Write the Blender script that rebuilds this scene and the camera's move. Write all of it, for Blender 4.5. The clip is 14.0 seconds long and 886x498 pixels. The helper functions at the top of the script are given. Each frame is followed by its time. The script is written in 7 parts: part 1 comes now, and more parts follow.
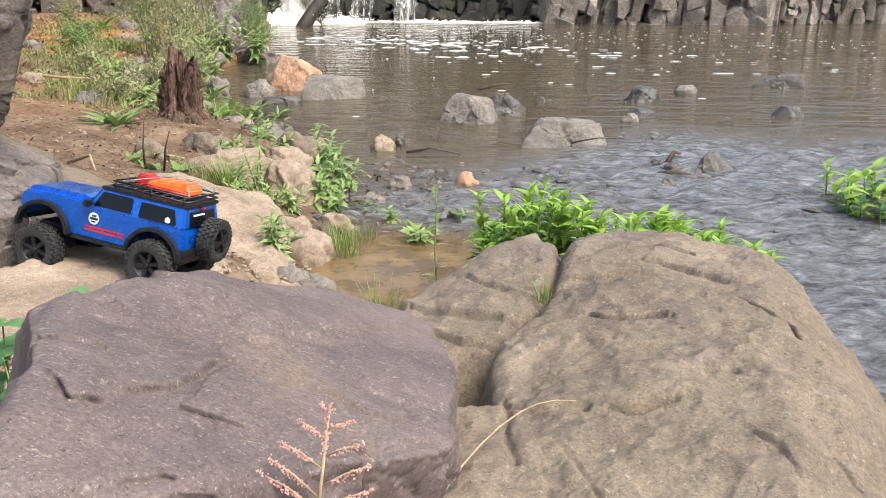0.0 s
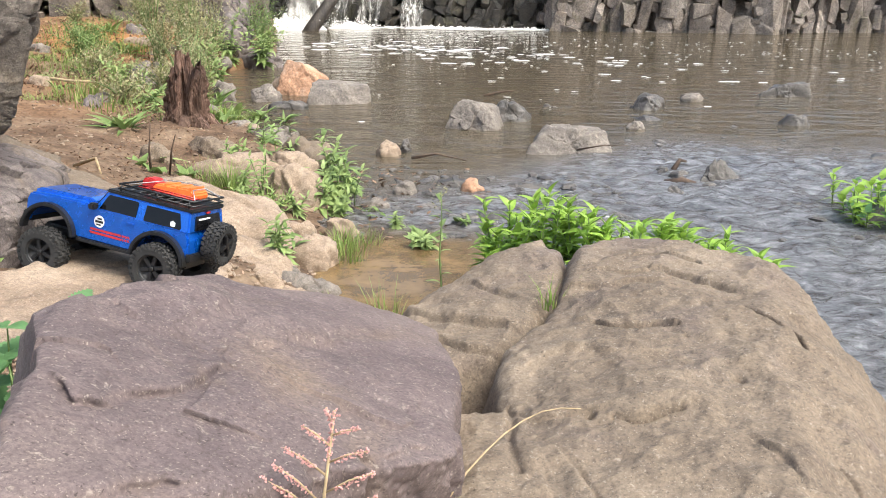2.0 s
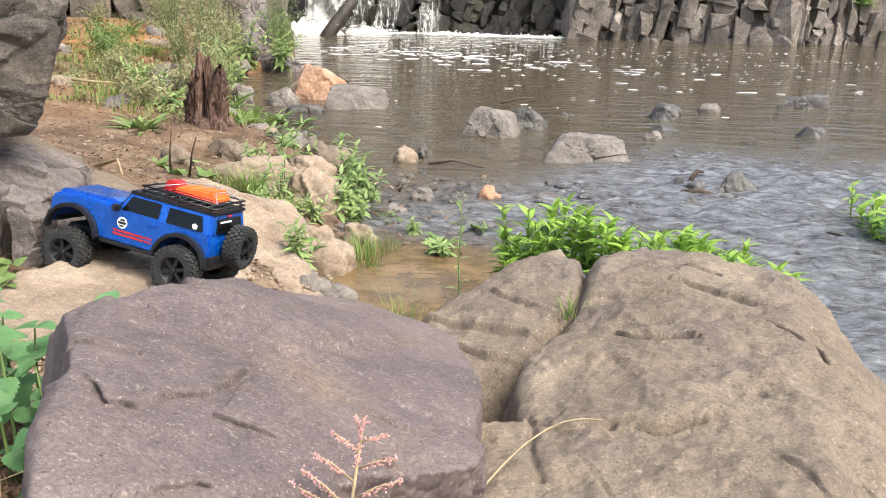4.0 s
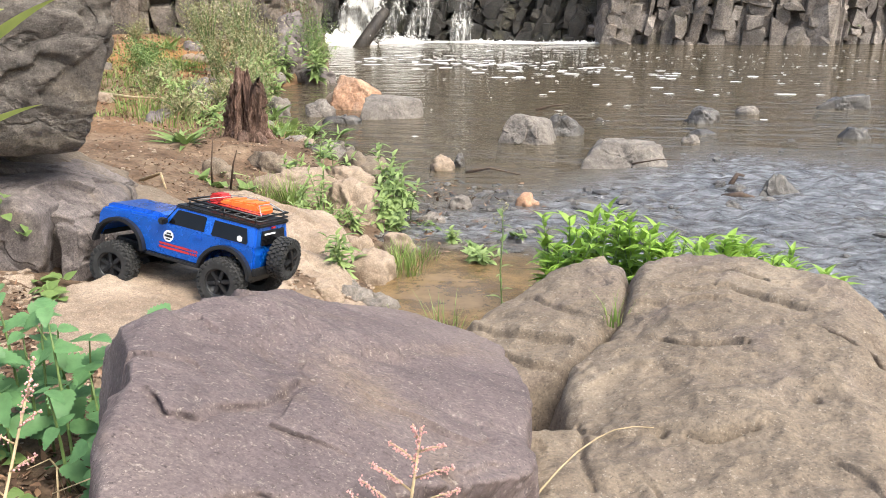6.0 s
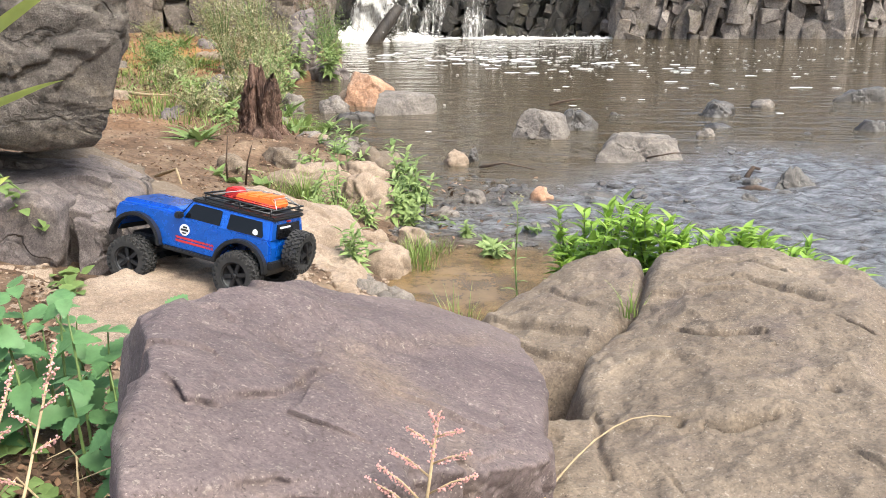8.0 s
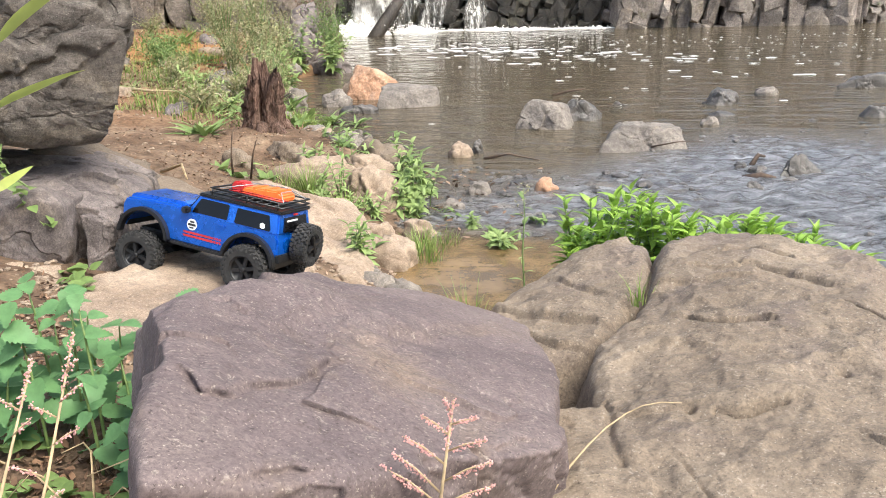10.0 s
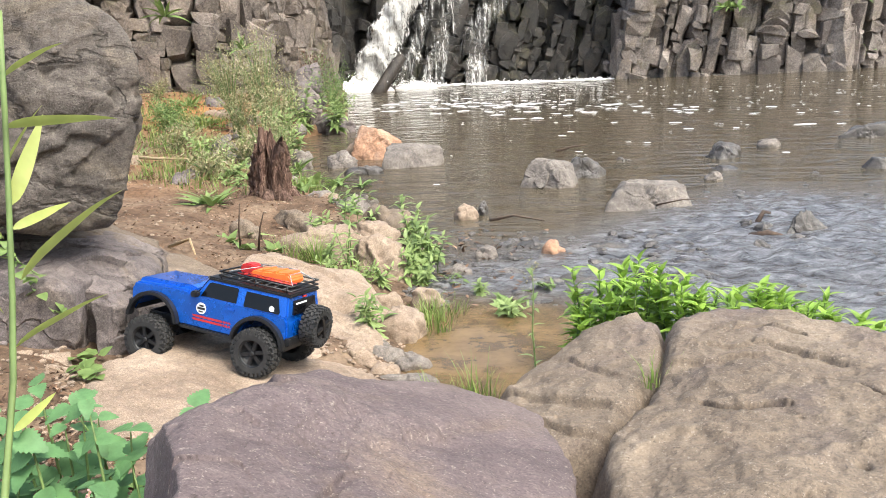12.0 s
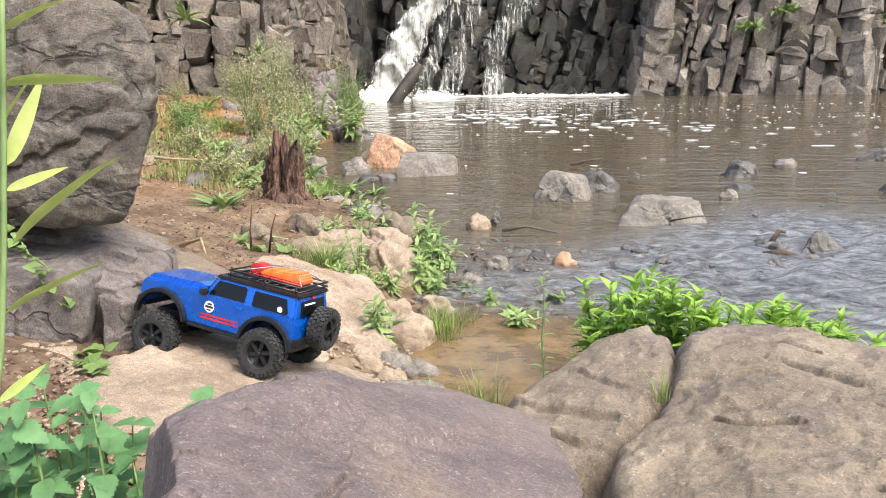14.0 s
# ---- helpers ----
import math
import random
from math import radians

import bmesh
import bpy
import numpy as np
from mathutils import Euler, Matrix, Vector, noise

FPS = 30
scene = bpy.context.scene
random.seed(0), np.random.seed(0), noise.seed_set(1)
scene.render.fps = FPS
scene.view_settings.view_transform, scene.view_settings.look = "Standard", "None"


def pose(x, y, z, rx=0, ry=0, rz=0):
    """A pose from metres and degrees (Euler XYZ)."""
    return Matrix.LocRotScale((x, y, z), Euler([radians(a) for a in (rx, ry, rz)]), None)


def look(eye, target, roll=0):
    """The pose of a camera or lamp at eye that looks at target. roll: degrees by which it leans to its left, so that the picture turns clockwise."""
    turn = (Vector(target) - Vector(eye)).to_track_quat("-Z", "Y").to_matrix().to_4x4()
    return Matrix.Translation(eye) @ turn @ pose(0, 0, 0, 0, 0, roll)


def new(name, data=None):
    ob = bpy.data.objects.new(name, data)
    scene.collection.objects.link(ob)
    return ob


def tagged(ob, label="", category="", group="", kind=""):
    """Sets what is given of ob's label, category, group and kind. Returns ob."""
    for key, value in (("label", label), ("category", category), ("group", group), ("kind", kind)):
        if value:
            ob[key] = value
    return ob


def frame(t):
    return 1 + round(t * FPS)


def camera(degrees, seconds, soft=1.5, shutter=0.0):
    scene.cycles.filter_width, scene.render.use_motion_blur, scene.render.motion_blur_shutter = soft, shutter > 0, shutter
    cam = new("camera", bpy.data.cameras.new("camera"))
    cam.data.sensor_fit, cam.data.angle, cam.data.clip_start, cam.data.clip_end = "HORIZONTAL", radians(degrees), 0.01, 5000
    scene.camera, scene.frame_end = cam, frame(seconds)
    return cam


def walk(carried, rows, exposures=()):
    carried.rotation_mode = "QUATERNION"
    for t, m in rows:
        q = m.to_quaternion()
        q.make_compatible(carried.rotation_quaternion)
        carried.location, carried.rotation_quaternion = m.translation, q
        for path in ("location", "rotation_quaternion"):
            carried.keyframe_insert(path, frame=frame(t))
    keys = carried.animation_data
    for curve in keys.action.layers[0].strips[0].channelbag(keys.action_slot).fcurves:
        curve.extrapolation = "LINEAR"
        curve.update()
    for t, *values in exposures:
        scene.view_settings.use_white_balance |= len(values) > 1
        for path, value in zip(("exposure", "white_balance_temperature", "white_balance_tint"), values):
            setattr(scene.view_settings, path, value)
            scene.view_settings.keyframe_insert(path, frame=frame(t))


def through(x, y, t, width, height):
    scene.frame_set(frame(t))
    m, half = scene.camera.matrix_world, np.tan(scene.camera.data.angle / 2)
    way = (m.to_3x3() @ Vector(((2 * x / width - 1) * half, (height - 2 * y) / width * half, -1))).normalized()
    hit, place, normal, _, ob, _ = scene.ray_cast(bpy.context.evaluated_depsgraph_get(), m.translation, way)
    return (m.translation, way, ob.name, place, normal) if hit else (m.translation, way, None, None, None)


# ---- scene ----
cam = camera(54.2, 14.0, soft=0.5)

PATH = [
    (0, (0.122, -0.007, 0.751), (0.004, 1.887, 0.12), 0.2),
    (0.5, (0.122, -0.007, 0.749), (0.0, 1.888, 0.122), 0.3),
    (1, (0.12, -0.006, 0.751), (-0.005, 1.89, 0.128), 0.3),
    (1.5, (0.119, -0.005, 0.752), (-0.008, 1.893, 0.134), 0.5),
    (2, (0.12, -0.004, 0.75), (-0.008, 1.894, 0.132), 0.6),
    (2.5, (0.117, -0.006, 0.747), (-0.015, 1.893, 0.131), 0.9),
    (3, (0.112, -0.007, 0.748), (-0.027, 1.891, 0.136), 1.3),
    (5.5, (0.094, -0.013, 0.764), (-0.114, 1.885, 0.168), 0.3),
    (6, (0.09, -0.013, 0.757), (-0.145, 1.883, 0.167), -0.1),
    (6.5, (0.09, -0.014, 0.751), (-0.156, 1.882, 0.164), 0.1),
    (7, (0.089, -0.015, 0.749), (-0.168, 1.879, 0.159), 0.2),
    (9.5, (0.087, -0.019, 0.748), (-0.184, 1.868, 0.142), -1.8),
    (10, (0.082, -0.02, 0.746), (-0.193, 1.865, 0.134), -1.5),
    (10.5, (0.085, -0.015, 0.75), (-0.186, 1.868, 0.132), -1.2),
    (11, (0.073, -0.01, 0.782), (-0.211, 1.874, 0.174), -1.5),
    (11.5, (0.076, -0.004, 0.8), (-0.21, 1.897, 0.249), -2.2),
    (12, (0.075, -0.002, 0.806), (-0.213, 1.911, 0.3), -2.8),
    (12.5, (0.074, 0.002, 0.801), (-0.22, 1.92, 0.315), -2.7),
    (13, (0.076, 0.004, 0.794), (-0.217, 1.925, 0.319), -2.2),
    (13.5, (0.072, 0.004, 0.787), (-0.232, 1.923, 0.313), -1.5),
    (14, (0.073, 0.009, 0.791), (-0.241, 1.925, 0.312), -1.1),
]
walk(cam, [(t, look(eye, target, roll)) for t, eye, target, roll in PATH],
    exposures=((0, 1.12, 6200, 5), (1.5, 1.20, 6200, 5), (6, 1.25, 6200, 5), (14, 1.32, 6150, 5)))

# ---- light ----
SUN_EL, SUN_AZ = 55.0, 125.0          # degrees; azimuth from +y towards +x
world = bpy.data.worlds.new("sky")
scene.world = world
world.use_nodes = True
wn = world.node_tree.nodes
sky = wn.new("ShaderNodeTexSky")
sky.sky_type, sky.sun_disc = "NISHITA", False
sky.sun_elevation, sky.sun_rotation = radians(SUN_EL), radians(SUN_AZ)
sky.air_density, sky.dust_density, sky.ozone_density = 1.0, 6.0, 1.0
world.node_tree.links.new(sky.outputs[0], wn["Background"].inputs[0])
wn["Background"].inputs[1].default_value = 0.15
sun = new("sun", bpy.data.lights.new("sun", "SUN"))
sun.data.energy, sun.data.angle, sun.data.color = 1.4, radians(25), (1.0, 0.95, 0.88)
sd = Vector((math.sin(radians(SUN_AZ)) * math.cos(radians(SUN_EL)), math.cos(radians(SUN_AZ)) * math.cos(radians(SUN_EL)), math.sin(radians(SUN_EL))))
sun.matrix_world = look(sd * 50, (0, 0, 0))

# ---- noise and mesh helpers ----
_rng = np.random.RandomState(7)
_perm = _rng.permutation(512)
_val = _rng.rand(512) * 2 - 1


def vnoise(p):
    """Smooth value noise, -1 to 1, of points (n, 3)."""
    i = np.floor(p).astype(np.int64)
    f = p - i
    f = f * f * f * (f * (f * 6 - 15) + 10)
    out = np.zeros(len(p))
    for dx in (0, 1):
        for dy in (0, 1):
            for dz in (0, 1):
                h = _perm[(_perm[(_perm[(i[:, 0] + dx) & 511] + i[:, 1] + dy) & 511] + i[:, 2] + dz) & 511]
                w = (f[:, 0] if dx else 1 - f[:, 0]) * (f[:, 1] if dy else 1 - f[:, 1]) * (f[:, 2] if dz else 1 - f[:, 2])
                out += _val[h] * w
    return out


def fbm(p, scale, octaves=4, gain=0.5, seed=0.0):
    q, a, out = p * scale + seed * 17.31, 1.0, np.zeros(len(p))
    for _ in range(octaves):
        out += a * vnoise(q)
        q, a = q * 2.03 + 5.7, a * gain
    return out


def from_arrays(name, verts, faces, smooth=True):
    me = bpy.data.meshes.new(name)
    me.from_pydata([tuple(v) for v in np.asarray(verts).tolist()], [], [tuple(f) for f in np.asarray(faces).tolist()] if isinstance(faces, np.ndarray) else faces)
    if smooth:
        me.polygons.foreach_set("use_smooth", [True] * len(me.polygons))
    me.update()
    return me


def mesh_of(bm, name, material, smooth=True, bevel=0.0):
    me = bpy.data.meshes.new(name)
    bmesh.ops.recalc_face_normals(bm, faces=bm.faces)
    bm.to_mesh(me)
    bm.free()
    if smooth:
        me.polygons.foreach_set("use_smooth", [True] * len(me.polygons))
    if material:
        me.materials.append(material)
    return me


def part(name, bm, material, parent, label="", smooth=False):
    """One bmesh as one mesh object under a thing or a part."""
    ob = new(name, mesh_of(bm, name, material, smooth) if isinstance(bm, bmesh.types.BMesh) else bm)
    if parent:
        ob.parent = parent
        if parent.parent or parent.type == "MESH":
            ob.matrix_parent_inverse = Matrix()
    return tagged(ob, label)


def empty(name, m, label, category, group="", kind=""):
    ob = new(name)
    ob.empty_display_size = 0.05
    ob.matrix_world = m
    return tagged(ob, label, category, group, kind)


_spheres = {}


def sphere_grid(sub):
    if sub not in _spheres:
        bm = bmesh.new()
        bmesh.ops.create_icosphere(bm, subdivisions=sub, radius=1)
        v = np.array([x.co for x in bm.verts])
        f = np.array([[x.index for x in q.verts] for q in bm.faces])
        bm.free()
        _spheres[sub] = (v / np.linalg.norm(v, axis=1)[:, None], f)
    return _spheres[sub]


def hull_planes(points, centre):
    bm = bmesh.new()
    for p in points:
        bm.verts.new(Vector(p) - centre)
    bmesh.ops.convex_hull(bm, input=bm.verts)
    bm.normal_update()
    planes = []
    for f in bm.faces:
        n, h = f.normal.copy(), f.normal.dot(f.verts[0].co)
        if h < 0:
            n, h = -n, -h
        if f.calc_area() > 1e-9 and not any(n.dot(m) > 0.9995 and abs(h - k) < 0.004 for m, k in planes):
            planes.append((n, h))
    bm.free()
    return np.array([n for n, _ in planes]), np.array([max(h, 1e-3) for _, h in planes])


def rock_mesh(name, points, material, sub=5, sharp=14, seed=0, rough=((6, 0.02), (25, 0.006)), cracks=(), strata=None, dents=(), grooves=(), chips=None, face=2, bites=(), cuts=()):
    """A boulder round the corner points: a softened hull, roughened, with cracks (point, normal, width, depth, wander) carved in.
    The mesh lies about the first point's base; returns the mesh and its origin."""
    pts = [Vector(p) for p in points]
    centre = sum(pts, Vector()) / len(pts)
    n, h = hull_planes(pts, centre)
    d, faces = sphere_grid(sub)
    acc = np.zeros(len(d))
    for m, k in zip(n, h):
        acc += np.maximum(d @ m / k, 0) ** sharp
    v = d * (acc ** (-1 / sharp))[:, None]
    w = v + np.array(centre)
    size = np.linalg.norm(v, axis=1).mean()
    off = np.zeros(len(v))
    for k, (scale, amp) in enumerate(rough):
        off += amp * fbm(w, scale, 4, 0.5, seed + k * 3.1)
    if strata:
        axis, step, depth = strata
        s = w @ np.array(Vector(axis).normalized()) / step + 0.8 * fbm(w, 3.0, 3, 0.5, seed + 9)
        saw = s - np.floor(s)
        off += depth * (np.minimum(saw * 1.3, 1.0) - 0.5) * (0.6 + 0.6 * fbm(w, 5, 2, 0.5, seed + 4))
    for p, nn, width, depth, wander, *reach in cracks:
        q = w - np.array(p)
        dist = q @ np.array(Vector(nn).normalized()) + wander * fbm(w, 9, 3, 0.5, seed + 21)
        mask = np.exp(-(np.linalg.norm(q, axis=1) / reach[0]) ** 4) if reach else 1.0
        off -= depth * np.exp(-(dist / width) ** 2) * mask
    if chips:
        count, amp, tilt = chips
        cr = np.random.RandomState(seed * 13 + 5)
        pick = cr.randint(0, len(w), count)
        seeds, lift, lean = w[pick], cr.uniform(-1, 0, count), cr.normal(0, 0.7, (count, 3))
        warp = w + np.stack([fbm(w, 7, 3, 0.5, seed + 41 + a) for a in range(3)], 1) * 0.03
        best, cell = np.full(len(w), 9e9), np.zeros(len(w), int)
        for k in range(count):
            dd = ((warp - seeds[k]) ** 2 * (1, 1, 0.6)).sum(1)
            cell = np.where(dd < best, k, cell)
            best = np.minimum(best, dd)
        off += amp * lift[cell] + tilt * np.clip(((w - seeds[cell]) * lean[cell]).sum(1), -0.15, 0.15)
    for line, width, depth, step in grooves:
        near, side = np.full(len(w), 9.0), np.zeros(len(w))
        jit = np.stack([fbm(w, 30, 3, 0.5, seed + 31 + a) for a in range(3)], 1) * width * 0.8
        for a, b in zip(line[:-1], line[1:]):
            a, b = np.array(a), np.array(b)
            ab = b - a
            u = np.clip((w + jit - a) @ ab / (ab @ ab), 0, 1)
            gap = w + jit - a - u[:, None] * ab
            gap[:, face] *= 0.12
            r = np.linalg.norm(gap, axis=1)
            left = np.cross((0, 0, 1.0) if face == 2 else (0, -1.0, 0), ab / np.linalg.norm(ab))
            side = np.where(r < near, np.tanh(gap @ left / (width * 0.5)), side)
            near = np.minimum(near, r)
        off -= depth * np.exp(-(near / width) ** 2)
        off += step * side * np.exp(-(near / (width * 5)) ** 2)
    for p, radius, depth in dents:
        off -= depth * np.exp(-(np.linalg.norm(w - np.array(p), axis=1) / radius) ** 2)
    for p, radius, depth in bites:
        away = np.linalg.norm(w - np.array(p), axis=1) + 0.25 * radius * fbm(w, 18, 3, 0.5, seed + 61)
        off -= depth / (1 + np.exp(np.clip((away - radius) / (0.05 * radius), -30, 30)))
    v = v + d * off[:, None]
    for p, nn, from_y in cuts:               # clean broken facets, behind from_y
        nn = np.array(Vector(nn).normalized())
        v = v - np.maximum((v + np.array(centre) - np.array(p)) @ nn + 0.002 * fbm(w, 20, 3, 0.5, seed + 71), 0)[:, None] * nn * np.clip((w[:, 1] + 0.01 * fbm(w, 25, 3, 0.5, seed + 72) - from_y) / 0.02, 0, 1)[:, None]
    base = Vector((centre.x, centre.y, min(p.z for p in pts)))
    v = v + np.array(centre - base)
    me = from_arrays(name, v, faces)
    me.materials.append(material)
    return me, base


def rock(name, points, material, label, category="rock", group="", **kw):
    me, base = rock_mesh(name, points, material, **kw)
    ob = new(name, me)
    ob.location = base
    return tagged(ob, label, category, group)


def edge_distance(x, y, poly):
    """Distance from the outline, positive inside."""
    best, inside = np.full(x.shape, 1e9), np.zeros(x.shape, bool)
    for (ax, ay), (bx, by) in zip(poly, poly[1:] + poly[:1]):
        dx, dy = bx - ax, by - ay
        u = np.clip(((x - ax) * dx + (y - ay) * dy) / (dx * dx + dy * dy), 0, 1)
        best = np.minimum(best, np.hypot(x - ax - u * dx, y - ay - u * dy))
        inside ^= ((ay > y) != (by > y)) & (x < (bx - ax) * (y - ay) / (by - ay if by != ay else 1e-9) + ax)
    return np.where(inside, best, -best)


def line_distance(x, y, line):
    """Distance from a polyline, and on which side of it (1: to its left)."""
    best, side = np.full(x.shape, 1e9), np.zeros(x.shape)
    for (ax, ay), (bx, by) in zip(line[:-1], line[1:]):
        dx, dy = bx - ax, by - ay
        u = np.clip(((x - ax) * dx + (y - ay) * dy) / (dx * dx + dy * dy), 0, 1)
        r = np.hypot(x - ax - u * dx, y - ay - u * dy)
        side = np.where(r < best, (dx * (y - ay) - dy * (x - ax)) / math.hypot(dx, dy), side)
        best = np.minimum(best, r)
    return best, side


def outcrop(name, bounds, step, lobes, material, label, category="rock", seed=0, floor=-0.25, slits=(), pits=(), rough=((5, 0.008), (18, 0.004), (60, 0.0015)), warp=0.008, tilts=()):
    """A rock of overlapping lobes. Each lobe: outline, (z0, slope in x, slope in y), edge radius, steepness, swelling.
    Slits: line, width, depth, lift of its left side, reach of the lift. Pits: x, y, radius, depth. Tilts: x, y, direction, slope: the top falls away past that line."""
    x0, x1, y0, y1 = bounds
    gx, gy = np.meshgrid(np.arange(x0, x1 + step / 2, step), np.arange(y0, y1 + step / 2, step))
    p = np.stack([gx.ravel(), gy.ravel(), 0 * gx.ravel()], 1)
    wx_ = gx + warp * fbm(p, 9, 4, 0.55, seed + 1).reshape(gx.shape)
    wy_ = gy + warp * fbm(p, 9, 4, 0.55, seed + 2).reshape(gx.shape)
    z = np.full(gx.shape, floor)
    for k, (poly, (c0, cx, cy), radius, steep, swell) in enumerate(lobes):
        sd = edge_distance(wx_, wy_, list(poly))
        e = np.maximum(radius - sd, 0)
        turn = radius * steep / math.sqrt(1 + steep * steep)
        drop = np.where(e < turn, radius - np.sqrt(np.maximum(radius ** 2 - np.minimum(e, turn) ** 2, 0)), radius - math.sqrt(radius ** 2 - turn ** 2) + (e - turn) * steep)
        wob = 0.5 * swell * fbm(p, 6, 3, 0.5, seed + 5 + k * 2.3).reshape(gx.shape)
        z = np.maximum(z, c0 + cx * gx + cy * gy + swell * np.tanh(np.maximum(sd, 0) / (4 * radius)) + wob - drop)
    for tx, ty, ang, slope in tilts:
        past = (wx_ - tx) * math.cos(radians(ang)) + (wy_ - ty) * math.sin(radians(ang))
        z = z - slope * 0.5 * (past + np.sqrt(past ** 2 + 0.012 ** 2))
    for line, width, depth, lift, reach in slits:
        r, side = line_distance(wx_, wy_, list(line))
        ends = np.minimum(np.hypot(gx - line[0][0], gy - line[0][1]), np.hypot(gx - line[-1][0], gy - line[-1][1]))
        w_ = width * (0.35 + 0.65 * np.clip(ends / (width * 5), 0, 1))
        z = z - depth * np.exp(-(r / w_) ** 2) + lift * np.tanh(side / (width * 0.6)) * np.exp(-(r / reach) ** 2)
    for px_, py_, radius, depth in pits:
        z = z - depth * np.exp(-((gx - px_) ** 2 + (gy - py_) ** 2) / radius ** 2)
    q = np.stack([gx.ravel(), gy.ravel(), z.ravel()], 1)
    for k, (scale, amp) in enumerate(rough):
        f = fbm(q, scale, 4, 0.5, seed + 11 + k * 3.7)
        z = z + amp * (f if k % 2 == 0 else 0.6 - np.abs(f) * 1.6).reshape(z.shape)
    bx, by = (x0 + x1) / 2, (y0 + y1) / 2
    v = np.stack([gx.ravel() - bx, gy.ravel() - by, z.ravel() - floor], 1)
    ny, nx = gx.shape
    i = np.arange(nx * ny).reshape(ny, nx)
    quads = np.stack([i[:-1, :-1].ravel(), i[:-1, 1:].ravel(), i[1:, 1:].ravel(), i[1:, :-1].ravel()], 1)
    quads = quads[v[quads, 2].max(axis=1) > 0.03]
    used = np.unique(quads)
    back = np.zeros(len(v), int)
    back[used] = np.arange(len(used))
    v, quads = v[used], back[quads]
    # the underside, so that the rock is solid
    n = len(v)
    edges = np.vstack([quads[:, [0, 1]], quads[:, [1, 2]], quads[:, [2, 3]], quads[:, [3, 0]]])
    key = np.sort(edges, 1)
    _, first, count = np.unique(key[:, 0] * n + key[:, 1], return_index=True, return_counts=True)
    rim = edges[first[count == 1]]
    rim_ids = np.unique(rim)
    skirt = v[rim_ids].copy()
    skirt[:, 2] = -0.06
    at = {int(a): n + k for k, a in enumerate(rim_ids)}
    walls = np.array([(b, a, at[int(a)], at[int(b)]) for a, b in rim])
    me = from_arrays(name, np.vstack([v, skirt]), np.vstack([quads, walls]))
    me.materials.append(material)
    ob = new(name, me)
    ob.location = (bx, by, floor)
    return tagged(ob, label, category)


def tube(points, radii, sides=8, cap=True):
    """A bent tapering tube along points, as vertices and faces."""
    V, F = [], []
    P = [Vector(p) for p in points]
    for i, p in enumerate(P):
        d = (P[min(i + 1, len(P) - 1)] - P[max(i - 1, 0)]).normalized()
        a = d.orthogonal().normalized() if abs(d.z) > 0.9 else d.cross(Vector((0, 0, 1))).normalized()
        b = d.cross(a)
        for k in range(sides):
            t = k / sides * math.tau
            V.append(p + (a * math.cos(t) + b * math.sin(t)) * radii[i])
    for i in range(len(P) - 1):
        for k in range(sides):
            F.append((i * sides + k, i * sides + (k + 1) % sides, (i + 1) * sides + (k + 1) % sides, (i + 1) * sides + k))
    if cap:
        F.append(tuple(range(sides))[::-1])
        F.append(tuple(range((len(P) - 1) * sides, len(P) * sides)))
    return V, F


class Pile:
    """Collects tubes and leaves into one mesh."""

    def __init__(self):
        self.v, self.f = [], []

    def add(self, vf, m=None):
        base = len(self.v)
        self.v += [(m @ Vector(p)) if m else Vector(p) for p in vf[0]]
        self.f += [tuple(i + base for i in q) for q in vf[1]]
        return self

    def mesh(self, name, material, smooth=True):
        me = from_arrays(name, [tuple(p) for p in self.v], self.f, smooth)
        me.materials.append(material)
        return me


